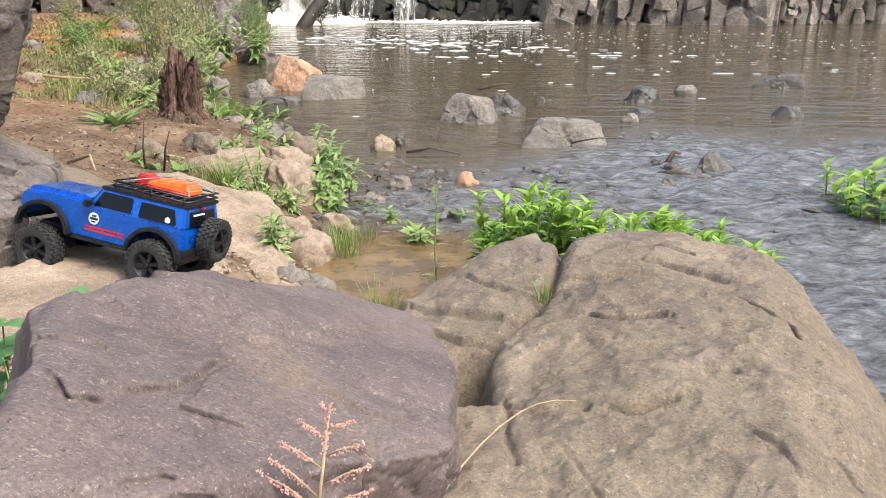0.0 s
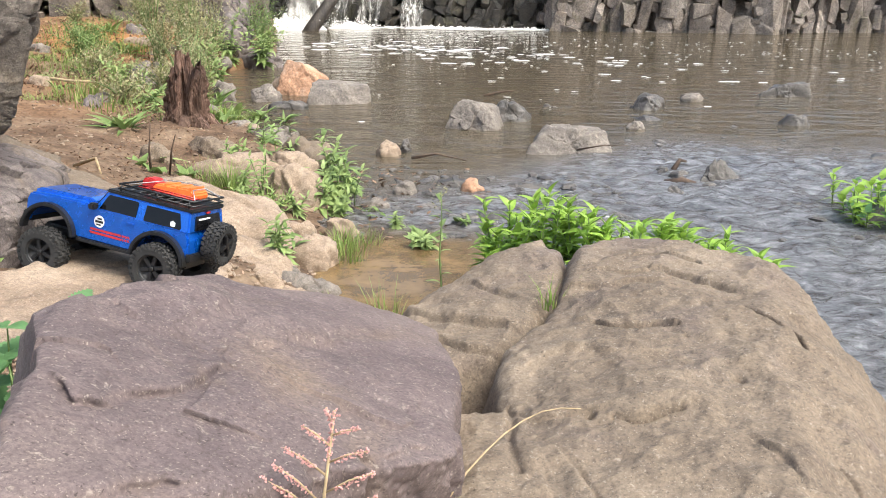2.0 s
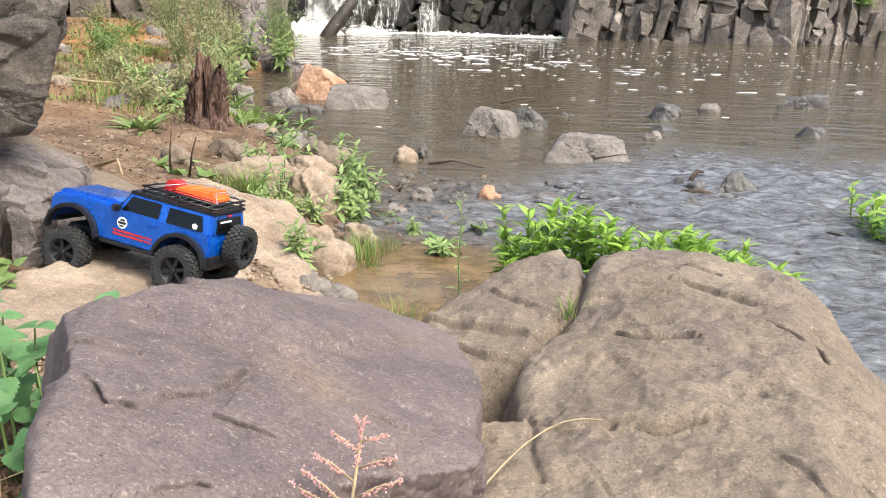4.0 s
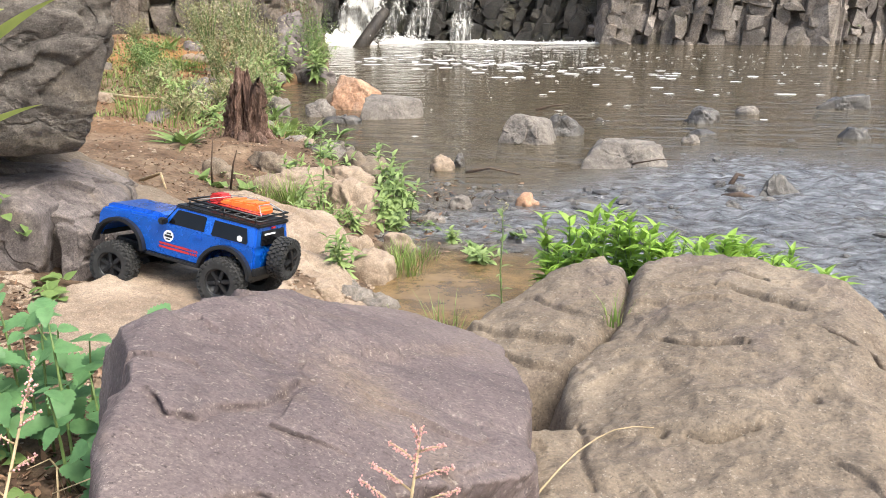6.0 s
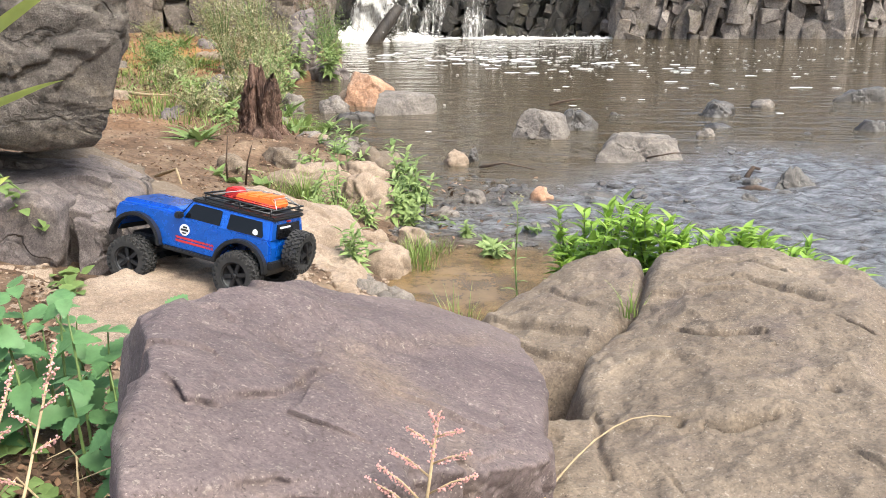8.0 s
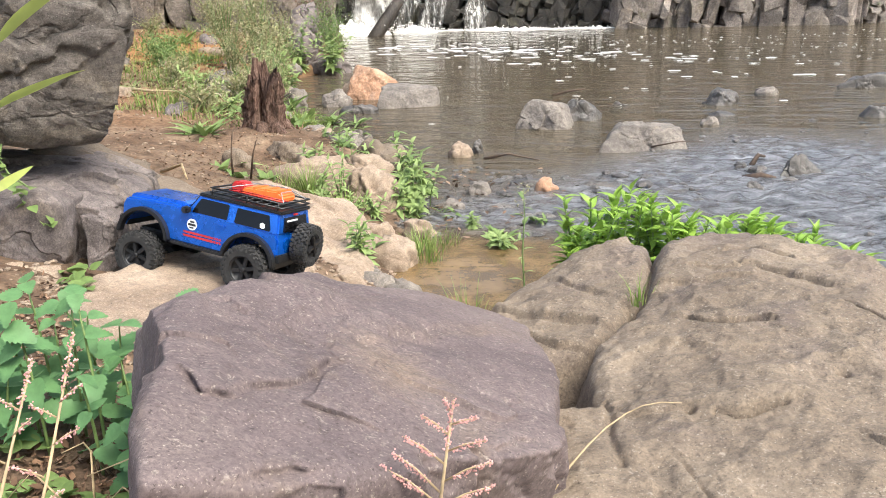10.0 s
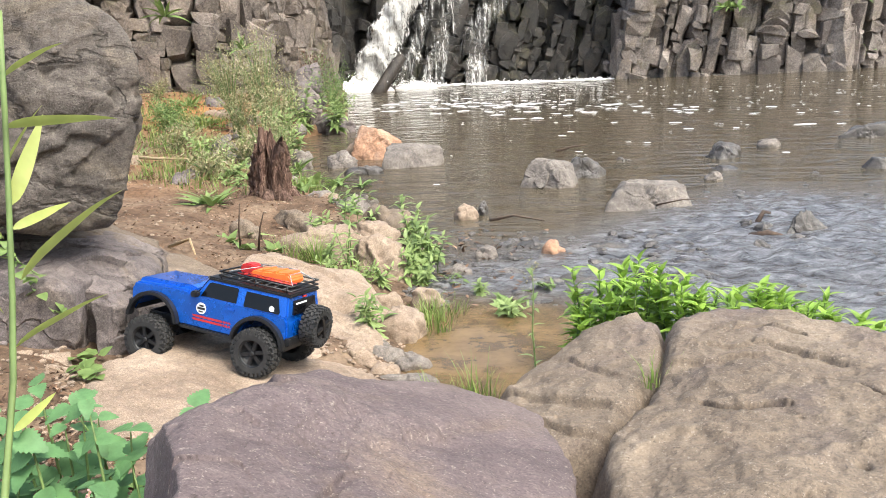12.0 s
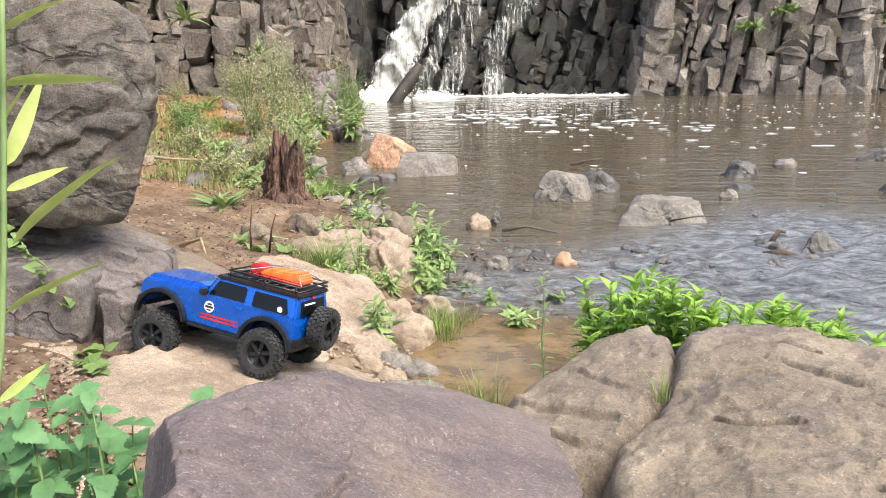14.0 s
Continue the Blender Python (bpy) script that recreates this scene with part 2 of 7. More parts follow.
# ---- materials ----
class Nodes:
    def __init__(self, name):
        self.mat = bpy.data.materials.new(name)
        self.mat.use_nodes = True
        self.t = self.mat.node_tree
        self.bsdf = self.t.nodes["Principled BSDF"]
        self.out = self.t.nodes["Material Output"]
        tc = self.t.nodes.new("ShaderNodeTexCoord")
        self.co = tc.outputs["Object"]

    def node(self, kind, **inputs):
        n = self.t.nodes.new(kind)
        for k, v in inputs.items():
            self.put(n, k.replace("_", " "), v)
        return n

    def put(self, n, key, v):
        s = n.inputs[key]
        if isinstance(v, bpy.types.NodeSocket):
            self.t.links.new(v, s)
        else:
            s.default_value = v

    def noise(self, scale, detail=4.0, rough=0.55, co=None, distort=0.0):
        n = self.node("ShaderNodeTexNoise", Scale=scale, Detail=detail, Roughness=rough, Distortion=distort)
        self.t.links.new(co or self.co, n.inputs["Vector"])
        return n.outputs["Fac"]

    def stretch(self, sx, sy, sz, co=None):
        n = self.node("ShaderNodeMapping")
        n.inputs["Scale"].default_value = (sx, sy, sz)
        self.t.links.new(co or self.co, n.inputs["Vector"])
        return n.outputs[0]

    def ramp(self, fac, stops):
        n = self.node("ShaderNodeValToRGB")
        e = n.color_ramp.elements
        while len(e) < len(stops):
            e.new(0.5)
        for k, (p, c) in zip(e, stops):
            k.position = p
            k.color = (*c, 1) if not isinstance(c, (int, float)) else (c, c, c, 1)
        self.t.links.new(fac, n.inputs[0])
        return n.outputs[0]

    def mix(self, fac, a, b, mode="MIX"):
        n = self.t.nodes.new("ShaderNodeMix")
        n.data_type, n.blend_type = "RGBA", mode
        for i, v in ((0, fac), (6, a), (7, b)):
            if isinstance(v, bpy.types.NodeSocket):
                self.t.links.new(v, n.inputs[i])
            else:
                n.inputs[i].default_value = (*v, 1) if isinstance(v, tuple) else v
        return n.outputs[2]

    def math(self, op, a, b=0.0):
        n = self.t.nodes.new("ShaderNodeMath")
        n.operation = op
        for i, v in ((0, a), (1, b)):
            if isinstance(v, bpy.types.NodeSocket):
                self.t.links.new(v, n.inputs[i])
            else:
                n.inputs[i].default_value = v
        return n.outputs[0]

    def bump(self, height, strength, distance=0.01, normal=None):
        n = self.node("ShaderNodeBump", Strength=strength, Distance=distance, Height=height)
        if normal:
            self.t.links.new(normal, n.inputs["Normal"])
        return n.outputs[0]

    def surface(self, **kw):
        for k, v in kw.items():
            if isinstance(v, tuple) and len(v) == 3:
                v = (*v, 1)
            self.put(self.bsdf, k.replace("_", " "), v)
        return self.mat


def stone(name, dark, mid, light, speck=(0.6, 0.55, 0.5), scale=1.0, roughness=0.85, bump=0.5, stain=None, wet=0.0, stretch=None, crack=0.0, crack_scale=7.0, relief=0.008, placed=False, mottle=0.42, stain_share=0.5):
    m = Nodes(name)
    if placed:
        m.co = m.node("ShaderNodeNewGeometry").outputs["Position"]
    co = m.stretch(*stretch) if stretch else m.co
    big = m.noise(3.2 * scale, 7, 0.65, co, 0.5)
    col = m.ramp(big, ((0.30, dark), (0.5, mid), (0.70, light)))
    fine = m.noise(230 * scale, 5, 0.75)
    mid_n = m.noise(15 * scale, 8, 0.7, co, 0.3)
    if stain:
        col = m.mix(m.ramp(m.noise((1.7 if stain_share > 0.5 else 5.5) * scale, 6, 0.68, co, 0.6), ((0.5, 0.0), (0.66, stain_share))), col, stain)
    col = m.mix(mottle, col, m.ramp(mid_n, ((0.32, 0.24), (0.68, 0.76))), "OVERLAY")
    col = m.mix(0.65, col, m.ramp(fine, ((0.3, 0.2), (0.7, 0.8))), "OVERLAY")
    col = m.mix(mottle, col, m.ramp(m.noise(58 * scale, 4, 0.65), ((0.36, 0.2), (0.64, 0.8))), "OVERLAY")
    grit = m.noise(110 * scale, 4, 0.7)
    col = m.mix(m.ramp(grit, ((0.60, 0.0), (0.70, 0.40))), col, speck)
    fleck = m.noise(330 * scale, 2, 0.6)
    col = m.mix(m.ramp(fleck, ((0.64, 0.0), (0.70, 0.42))), col, speck)
    col = m.mix(m.ramp(m.noise(240 * scale, 3, 0.7, None, 0.4), ((0.31, 0.8), (0.41, 0.0))), col, tuple(c * 0.45 for c in dark))
    if placed:
        each = m.node("ShaderNodeObjectInfo").outputs["Random"]
        isle = m.node("ShaderNodeNewGeometry").outputs["Random Per Island"]
        own = m.math("FRACT", m.math("ADD", m.math("MULTIPLY", each, 7.3), isle))
        col = m.mix(1.0, col, m.ramp(own, ((0.0, (0.70, 0.68, 0.66)), (0.5, (0.95, 0.93, 0.91)), (1.0, (1.32, 1.28, 1.22)))), "MULTIPLY")
        col = m.mix(m.ramp(m.noise(1.7, 6, 0.75, None, 0.6), ((0.54, 0.0), (0.68, 0.45))), col, (0.17, 0.16, 0.075))
    h = m.math("ADD", m.math("MULTIPLY", fine, 0.35), mid_n)
    nrm = m.bump(h, bump, relief)
    nrm = m.bump(grit, bump * 0.5, 0.0015, nrm)
    if crack:
        warp = m.node("ShaderNodeVectorMath")
        warp.operation = "ADD"
        nz = m.node("ShaderNodeTexNoise", Scale=6.0 * scale, Detail=5.0)
        m.t.links.new(co, nz.inputs["Vector"])
        sc = m.node("ShaderNodeVectorMath")
        sc.operation = "SCALE"
        sc.inputs["Scale"].default_value = 0.22
        m.t.links.new(nz.outputs["Color"], sc.inputs[0])
        m.t.links.new(co, warp.inputs[0])
        m.t.links.new(sc.outputs[0], warp.inputs[1])
        vo = m.node("ShaderNodeTexVoronoi", Scale=crack_scale)
        vo.feature = "DISTANCE_TO_EDGE"
        m.t.links.new(warp.outputs[0], vo.inputs["Vector"])
        line = m.ramp(vo.outputs["Distance"], ((0.0, 0.0), (0.035, 1.0)))
        gate = m.ramp(m.noise(4.0 * scale, 4, 0.6, co), ((0.42, 0.0), (0.58, 1.0)))
        line = m.math("MAXIMUM", line, m.math("SUBTRACT", 1.0, gate))
        nrm = m.bump(line, crack, 1.5 * relief, nrm)
        col = m.mix(m.math("MULTIPLY", m.math("SUBTRACT", 1.0, line), min(0.6, crack)), col, tuple(c * 0.35 for c in dark))
    return m.surface(Base_Color=col, Roughness=roughness - wet, Normal=nrm, Specular_IOR_Level=0.3 + wet * 0.5)


def plain(name, colour, roughness=0.6, metal=0.0, vary=0.15, scale=30.0, bump=0.0, spec=0.5, coat=0.0):
    m = Nodes(name)
    n = m.noise(scale, 4)
    lo, hi = tuple(c * (1 - vary) for c in colour), tuple(min(c * (1 + vary), 1) for c in colour)
    kw = dict(Base_Color=m.ramp(n, ((0.3, lo), (0.7, hi))), Roughness=roughness, Metallic=metal, Specular_IOR_Level=spec, Coat_Weight=coat, Coat_Roughness=0.08)
    if bump:
        kw["Normal"] = m.bump(m.noise(scale * 3, 4), bump, 0.003)
    return m.surface(**kw)


def leafy(name, a, b, tip=None, rough=0.5, through=0.25):
    """Leaf green that differs from leaf to leaf, a little light shining through."""
    m = Nodes(name)
    geo = m.node("ShaderNodeNewGeometry")
    col = m.ramp(geo.outputs["Random Per Island"], ((0.0, a), (1.0, b)) if not tip else ((0.0, a), (0.85, b), (1.0, tip)))
    col = m.mix(0.35, col, m.ramp(m.noise(45, 3), ((0.35, 0.3), (0.65, 0.7))), "OVERLAY")
    m.surface(Base_Color=col, Roughness=rough, Specular_IOR_Level=0.4, Normal=m.bump(m.noise(120, 2), 0.25, 0.002))
    tr = m.node("ShaderNodeBsdfTranslucent", Color=col)
    mx = m.t.nodes.new("ShaderNodeMixShader")
    mx.inputs[0].default_value = through
    m.t.links.new(m.bsdf.outputs[0], mx.inputs[1])
    m.t.links.new(tr.outputs[0], mx.inputs[2])
    m.t.links.new(mx.outputs[0], m.out.inputs[0])
    return m.mat


M_GREY = stone("grey_boulder_stone", (0.086, 0.065, 0.064), (0.127, 0.097, 0.092), (0.176, 0.138, 0.124), (0.46, 0.40, 0.33), 1.0, 0.80, 0.40, (0.168, 0.120, 0.074), crack=0.06, crack_scale=5.0, mottle=0.17, stain_share=0.75)
M_BROWN = stone("brown_boulder_stone", (0.118, 0.090, 0.066), (0.168, 0.130, 0.094), (0.232, 0.184, 0.134), (0.48, 0.42, 0.34), 1.0, 0.85, 0.45, (0.102, 0.080, 0.078), crack=0.10, crack_scale=4.0, mottle=0.18, stain_share=0.8)
M_TAN = stone("tan_slab_stone", (0.185, 0.134, 0.094), (0.280, 0.212, 0.153), (0.375, 0.296, 0.220), (0.52, 0.44, 0.36), 1.3, 0.85, 0.42, (0.18, 0.130, 0.092), crack=0.2, crack_scale=5.0, mottle=0.22)
M_LEDGE = stone("ledge_stone", (0.085, 0.070, 0.066), (0.150, 0.125, 0.116), (0.225, 0.191, 0.172), (0.34, 0.31, 0.26), 1.2, 0.8, 0.6, (0.175, 0.132, 0.088), crack=0.9, crack_scale=3.6, mottle=0.36)
M_LEAN = stone("leaning_rock_stone", (0.050, 0.042, 0.036), (0.112, 0.095, 0.080), (0.195, 0.168, 0.142), (0.32, 0.29, 0.24), 1.1, 0.8, 1.0, (0.150, 0.118, 0.078), stretch=(1.0, 1.0, 2.0), crack=0.6, crack_scale=4.0)
M_CLIFF = stone("cliff_basalt", (0.095, 0.083, 0.074), (0.230, 0.201, 0.180), (0.39, 0.348, 0.31), (0.36, 0.33, 0.28), 0.8, 0.8, 0.9, (0.16, 0.125, 0.085), crack=0.4, crack_scale=8.0, relief=0.035, placed=True)
M_BANK_WALL = stone("bank_wall_basalt", (0.075, 0.063, 0.054), (0.172, 0.145, 0.125), (0.295, 0.256, 0.220), (0.36, 0.33, 0.28), 0.8, 0.8, 0.9, (0.16, 0.125, 0.085), crack=0.4, crack_scale=8.0, relief=0.035, placed=True)
M_WET = stone("wet_cliff_basalt", (0.013, 0.012, 0.011), (0.036, 0.033, 0.029), (0.088, 0.080, 0.069), (0.15, 0.135, 0.11), 0.7, 0.6, 0.9, (0.06, 0.045, 0.028), 0.22, crack=0.6, crack_scale=6.0, relief=0.04, placed=True)
M_RIVER = stone("river_stone", (0.09, 0.078, 0.068), (0.18, 0.155, 0.132), (0.30, 0.265, 0.225), (0.5, 0.46, 0.4), 1.6, 0.8, 0.6)
M_RIVER_WET = stone("wet_river_stone", (0.035, 0.03, 0.026), (0.08, 0.07, 0.06), (0.17, 0.15, 0.13), (0.3, 0.28, 0.25), 1.8, 0.7, 0.6, None, 0.4)
M_ORANGE = stone("orange_stone", (0.22, 0.12, 0.07), (0.38, 0.22, 0.135), (0.48, 0.33, 0.225), (0.6, 0.5, 0.4), 1.4, 0.85, 0.5, (0.36, 0.28, 0.22))


def soil_material():
    m = Nodes("bank_soil")
    big = m.noise(0.9, 5, 0.6, None, 0.6)
    mid = m.noise(7, 6, 0.65)
    fine = m.noise(60, 4, 0.7)
    col = m.ramp(mid, ((0.3, (0.06, 0.038, 0.025)), (0.5, (0.135, 0.09, 0.058)), (0.7, (0.22, 0.16, 0.108))))
    clay = m.node("ShaderNodeAttribute")
    clay.attribute_name = "clay"
    col = m.mix(m.math("MULTIPLY", clay.outputs["Fac"], m.ramp(m.noise(2.6, 5, 0.6), ((0.3, 0.35), (0.6, 1.0)))), col, (0.32, 0.155, 0.058))
    col = m.mix(0.6, col, m.ramp(fine, ((0.3, 0.2), (0.7, 0.8))), "OVERLAY")
    h = m.math("ADD", mid, m.math("MULTIPLY", fine, 0.5))
    return m.surface(Base_Color=col, Roughness=0.95, Normal=m.bump(h, 0.9, 0.012), Specular_IOR_Level=0.2)


def water_material():
    m = Nodes("muddy_water")
    flow = m.node("ShaderNodeAttribute")
    flow.attribute_name = "flow"
    f = flow.outputs["Fac"]
    slow = m.noise(2.4, 3, 0.5, m.stretch(0.8, 2.6, 1.0), 0.9)
    rip = m.noise(6.0, 4, 0.5, m.stretch(0.8, 2.2, 1.0), 0.6)
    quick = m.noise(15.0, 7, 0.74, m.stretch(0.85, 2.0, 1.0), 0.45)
    tiny = m.noise(46.0, 4, 0.65, m.stretch(1.0, 1.6, 1.0), 0.3)
    pud = m.node("ShaderNodeAttribute")
    pud.attribute_name = "puddle"
    calm = m.math("ADD", m.math("MULTIPLY", slow, 0.62), m.math("MULTIPLY", rip, 0.17))
    lively = m.math("ADD", m.math("MULTIPLY", quick, 2.0), m.math("MULTIPLY", tiny, 0.6))
    calm = m.math("MULTIPLY", calm, m.math("SUBTRACT", 1.0, m.math("MULTIPLY", pud.outputs["Fac"], 0.8)))
    nrm = m.bump(m.math("ADD", calm, m.math("MULTIPLY", lively, f)), 0.9, 0.042)
    col = m.mix(m.noise(0.5, 3), (0.082, 0.067, 0.043), (0.130, 0.106, 0.073))
    # riffle: aerated water plus painted-in sky shine, pale blue-grey crests and dark troughs
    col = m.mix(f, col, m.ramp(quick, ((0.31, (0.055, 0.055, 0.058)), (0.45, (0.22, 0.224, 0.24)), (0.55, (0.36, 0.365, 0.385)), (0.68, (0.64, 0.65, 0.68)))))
    col = m.mix(pud.outputs["Fac"], col, m.ramp(m.noise(11, 5, 0.65), ((0.35, (0.135, 0.088, 0.038)), (0.65, (0.265, 0.175, 0.080)))))
    m.surface(Base_Color=col, Roughness=0.03, IOR=1.33, Normal=nrm, Specular_IOR_Level=0.55)
    clear = m.t.nodes.new("ShaderNodeBsdfTransparent")
    clear.inputs[0].default_value = (0.85, 0.72, 0.5, 1)
    mx = m.t.nodes.new("ShaderNodeMixShader")
    mx.inputs[0].default_value = 0.2
    m.t.links.new(m.bsdf.outputs[0], mx.inputs[1])
    m.t.links.new(clear.outputs[0], mx.inputs[2])
    m.t.links.new(mx.outputs[0], m.out.inputs[0])
    return m.mat


M_SOIL, M_WATER = soil_material(), water_material()

# ---- ground ----
SHORE = ((-3.0, 0.3), (0.0, 0.1), (1.2, -0.1), (1.7, -0.24), (2.0, -0.36), (2.6, -0.46), (3.2, -0.52), (3.6, -0.78), (4.4, -1.35), (5.5, -1.85), (6.2, -2.0), (6.9, -1.75), (8.2, -2.05), (10.5, -2.7), (12.5, -3.0))


def shore_x(y):
    return np.interp(y, [a for a, _ in SHORE], [b for _, b in SHORE])


def ground_z(x, y):
    x, y = np.asarray(x, float), np.asarray(y, float)
    p = np.stack([x.ravel(), y.ravel(), 0 * x.ravel()], 1)
    d = shore_x(y) - x
    land = 0.24 * (1 - np.exp(-np.maximum(d, 0) / 0.5)) + 0.05 * np.clip(d - 0.8, 0, 3) + 0.02 * np.clip(y - 4, 0, 6)
    bed = -0.45 * (1 - np.exp(np.minimum(d, 0) / 0.9))
    bump = (0.03 * fbm(p, 2.2, 4, 0.5, 3) + 0.008 * fbm(p, 14, 3, 0.5, 5)).reshape(x.shape)
    bump = bump - 0.035 * np.exp(-(((x + 0.66) / 0.24) ** 4 + ((y - 1.48) / 0.30) ** 4))
    far = np.clip((np.abs(x) - 6) / 20, 0, 1) + np.clip((y - 14) / 20, 0, 1) + np.clip((-3 - y) / 20, 0, 1)
    return np.where(d > 0, land, bed) + bump + np.clip(far, 0, 1) * (0.9 - np.where(d > 0, land, bed))


def spaced(lo, hi, step, far, growth=1.35):
    mid = list(np.arange(lo, hi + step / 2, step))
    out, s = [], step
    a = lo
    while a > -far:
        s *= growth
        a -= s
        out.insert(0, a)
    tail, s, b = [], step, mid[-1]
    while b < far:
        s *= growth
        b += s
        tail.append(b)
    return np.array(out + mid + tail)


def grid_mesh(name, xs, ys, height):
    gx, gy = np.meshgrid(xs, ys)
    z = height(gx, gy)
    v = np.stack([gx.ravel(), gy.ravel(), z.ravel()], 1)
    nx, ny = len(xs), len(ys)
    i = np.arange(nx * ny).reshape(ny, nx)
    f = np.stack([i[:-1, :-1].ravel(), i[:-1, 1:].ravel(), i[1:, 1:].ravel(), i[1:, :-1].ravel()], 1)
    return from_arrays(name, v, f)


me = grid_mesh("ground", spaced(-4.2, 1.2, 0.03, 400), spaced(-0.5, 9.5, 0.035, 400), ground_z)
gv = np.array([v.co for v in me.vertices])
att = me.attributes.new("clay", "FLOAT", "POINT")
att.data.foreach_set("value", np.clip(np.exp(-(((gv[:, 0] + 2.6) / 0.85) ** 2 + ((gv[:, 1] - 6.2) / 1.1) ** 2)) + 0.45 * np.exp(-(((gv[:, 0] + 1.7) / 0.5) ** 2 + ((gv[:, 1] - 3.9) / 0.8) ** 2)), 0, 1))
me.materials.append(M_SOIL)
tagged(new("ground", me), "bare brown and orange soil of a sloping stream bank", "ground", kind="structure")

# ---- water ----


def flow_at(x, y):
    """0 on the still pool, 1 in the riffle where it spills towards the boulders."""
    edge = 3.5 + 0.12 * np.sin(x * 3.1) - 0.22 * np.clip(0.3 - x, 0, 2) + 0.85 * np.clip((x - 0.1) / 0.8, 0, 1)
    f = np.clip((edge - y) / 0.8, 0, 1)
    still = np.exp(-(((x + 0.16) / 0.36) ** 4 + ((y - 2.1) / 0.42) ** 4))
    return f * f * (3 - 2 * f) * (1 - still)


def water_z(x, y):
    f = flow_at(x, y)
    p = np.stack([x.ravel(), y.ravel() * 1.5, 0 * x.ravel()], 1)
    drop = -0.02 * np.clip((3.5 - y) / 0.8, 0, 1) - 0.10 * np.clip((3.0 - y) / 1.6, 0, 1) * np.clip((x - 0.15) / 0.5, 0, 1)
    waves = (0.014 * fbm(p, 5.0, 3, 0.5, 2) + 0.014 * (0.5 - np.abs(fbm(p, 8.0, 4, 0.55, 4)))).reshape(x.shape)
    return drop + waves * f


wx, wy = spaced(-0.9, 2.2, 0.016, 9, 1.2), spaced(0.8, 4.2, 0.016, 12, 1.15)
wx, wy = wx[(wx > -5) & (wx < 9)], wy[(wy > -4) & (wy < 13.5)]
me = grid_mesh("water", wx, wy, water_z)
gx, gy = np.meshgrid(wx, wy)
# flow also fades in the sky shine painted into the riffle's colour
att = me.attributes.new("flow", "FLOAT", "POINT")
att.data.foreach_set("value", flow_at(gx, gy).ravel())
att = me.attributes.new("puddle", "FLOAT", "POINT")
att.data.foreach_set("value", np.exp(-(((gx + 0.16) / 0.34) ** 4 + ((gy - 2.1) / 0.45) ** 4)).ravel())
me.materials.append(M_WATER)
tagged(new("water", me), "muddy brown pool spilling into a rippling shallow riffle", "water", kind="structure")

# ---- boulders ----
rock("boulder", [(-0.345, 0.72, 0.425), (-0.334, 0.745, 0.432), (-0.412, 0.83, 0.372), (-0.405, 0.81, 0.26), (-0.39, 0.79, 0.0), (-0.272, 0.64, 0.455), (-0.305, 0.70, 0.25), (-0.29, 0.72, 0.0), (-0.305, 0.846, 0.418), (-0.29, 0.98, 0.39), (-0.25, 1.06, 0.362), (-0.163, 1.105, 0.325), (-0.08, 1.21, 0.275), (0.04, 1.2, 0.24), (0.044, 1.05, 0.258), (0.098, 0.742, 0.295), (0.037, 0.665, 0.325), (0, 0.615, 0.347), (-0.1, 0.5, 0.395), (-0.19, 0.43, 0.44), (-0.255, 0.57, 0.442), (-0.305, 0.66, 0), (-0.31, 0.95, 0), (-0.2, 1.15, -0.05), (0.04, 1.2, -0.05), (0.07, 0.79, 0.02), (-0.01, 0.68, 0.02), (-0.22, 0.42, 0.02)],
    M_GREY, "large smooth grey-purple boulder with a flat sloping top", "boulder", sub=8, sharp=64, seed=1, chips=(40, 0.0035, 0.045), rough=((4, 0.010), (13, 0.0055), (45, 0.0018)),
    grooves=(([(-0.222, 0.585, 0.433), (-0.208, 0.568, 0.43), (-0.186, 0.58, 0.418), (-0.180, 0.612, 0.41), (-0.167, 0.632, 0.403), (-0.155, 0.656, 0.394), (-0.146, 0.734, 0.373)], 0.0038, 0.012, 0.0065),
        ([(-0.203, 0.625, 0.43), (-0.196, 0.605, 0.425)], 0.004, 0.006, 0.0),
        ([(0.035, 0.819, 0.3), (0.057, 0.771, 0.301)], 0.004, 0.008, 0.003), ([(-0.29, 0.80, 0.42), (-0.28, 0.81, 0.414), (-0.262, 0.80, 0.404)], 0.004, 0.005, 0.003),
        ([(-0.135, 0.49, 0.408), (-0.110, 0.52, 0.40)], 0.005, 0.008, 0.006), ([(-0.204, 0.825, 0.382), (-0.171, 0.895, 0.363), (-0.109, 0.905, 0.333), (-0.047, 1.017, 0.3)], 0.02, 0.003, 0.006),
        ([(0.093, 0.757, 0.27), (0.064, 0.722, 0.29), (0.036, 0.681, 0.305), (0.012, 0.638, 0.325), (-0.019, 0.597, 0.335)], 0.010, 0.016, 0.0), ([(0.015, 0.66, 0.32), (0.018, 0.65, 0.24)], 0.008, 0.02, 0.0)),
    dents=(((0.06, 1.13, 0.2), 0.04, 0.02),), bites=(((-0.290, 0.575, 0.385), 0.048, 0.030), ((-0.198, 0.603, 0.425), 0.024, -0.004)), cuts=(((-0.312, 0.716, 0.43), (-0.84, -0.45, 0.30), 0.585), ((0.044, 0.685, 0.313), (0.72, -0.62, -0.30), -9.0)))
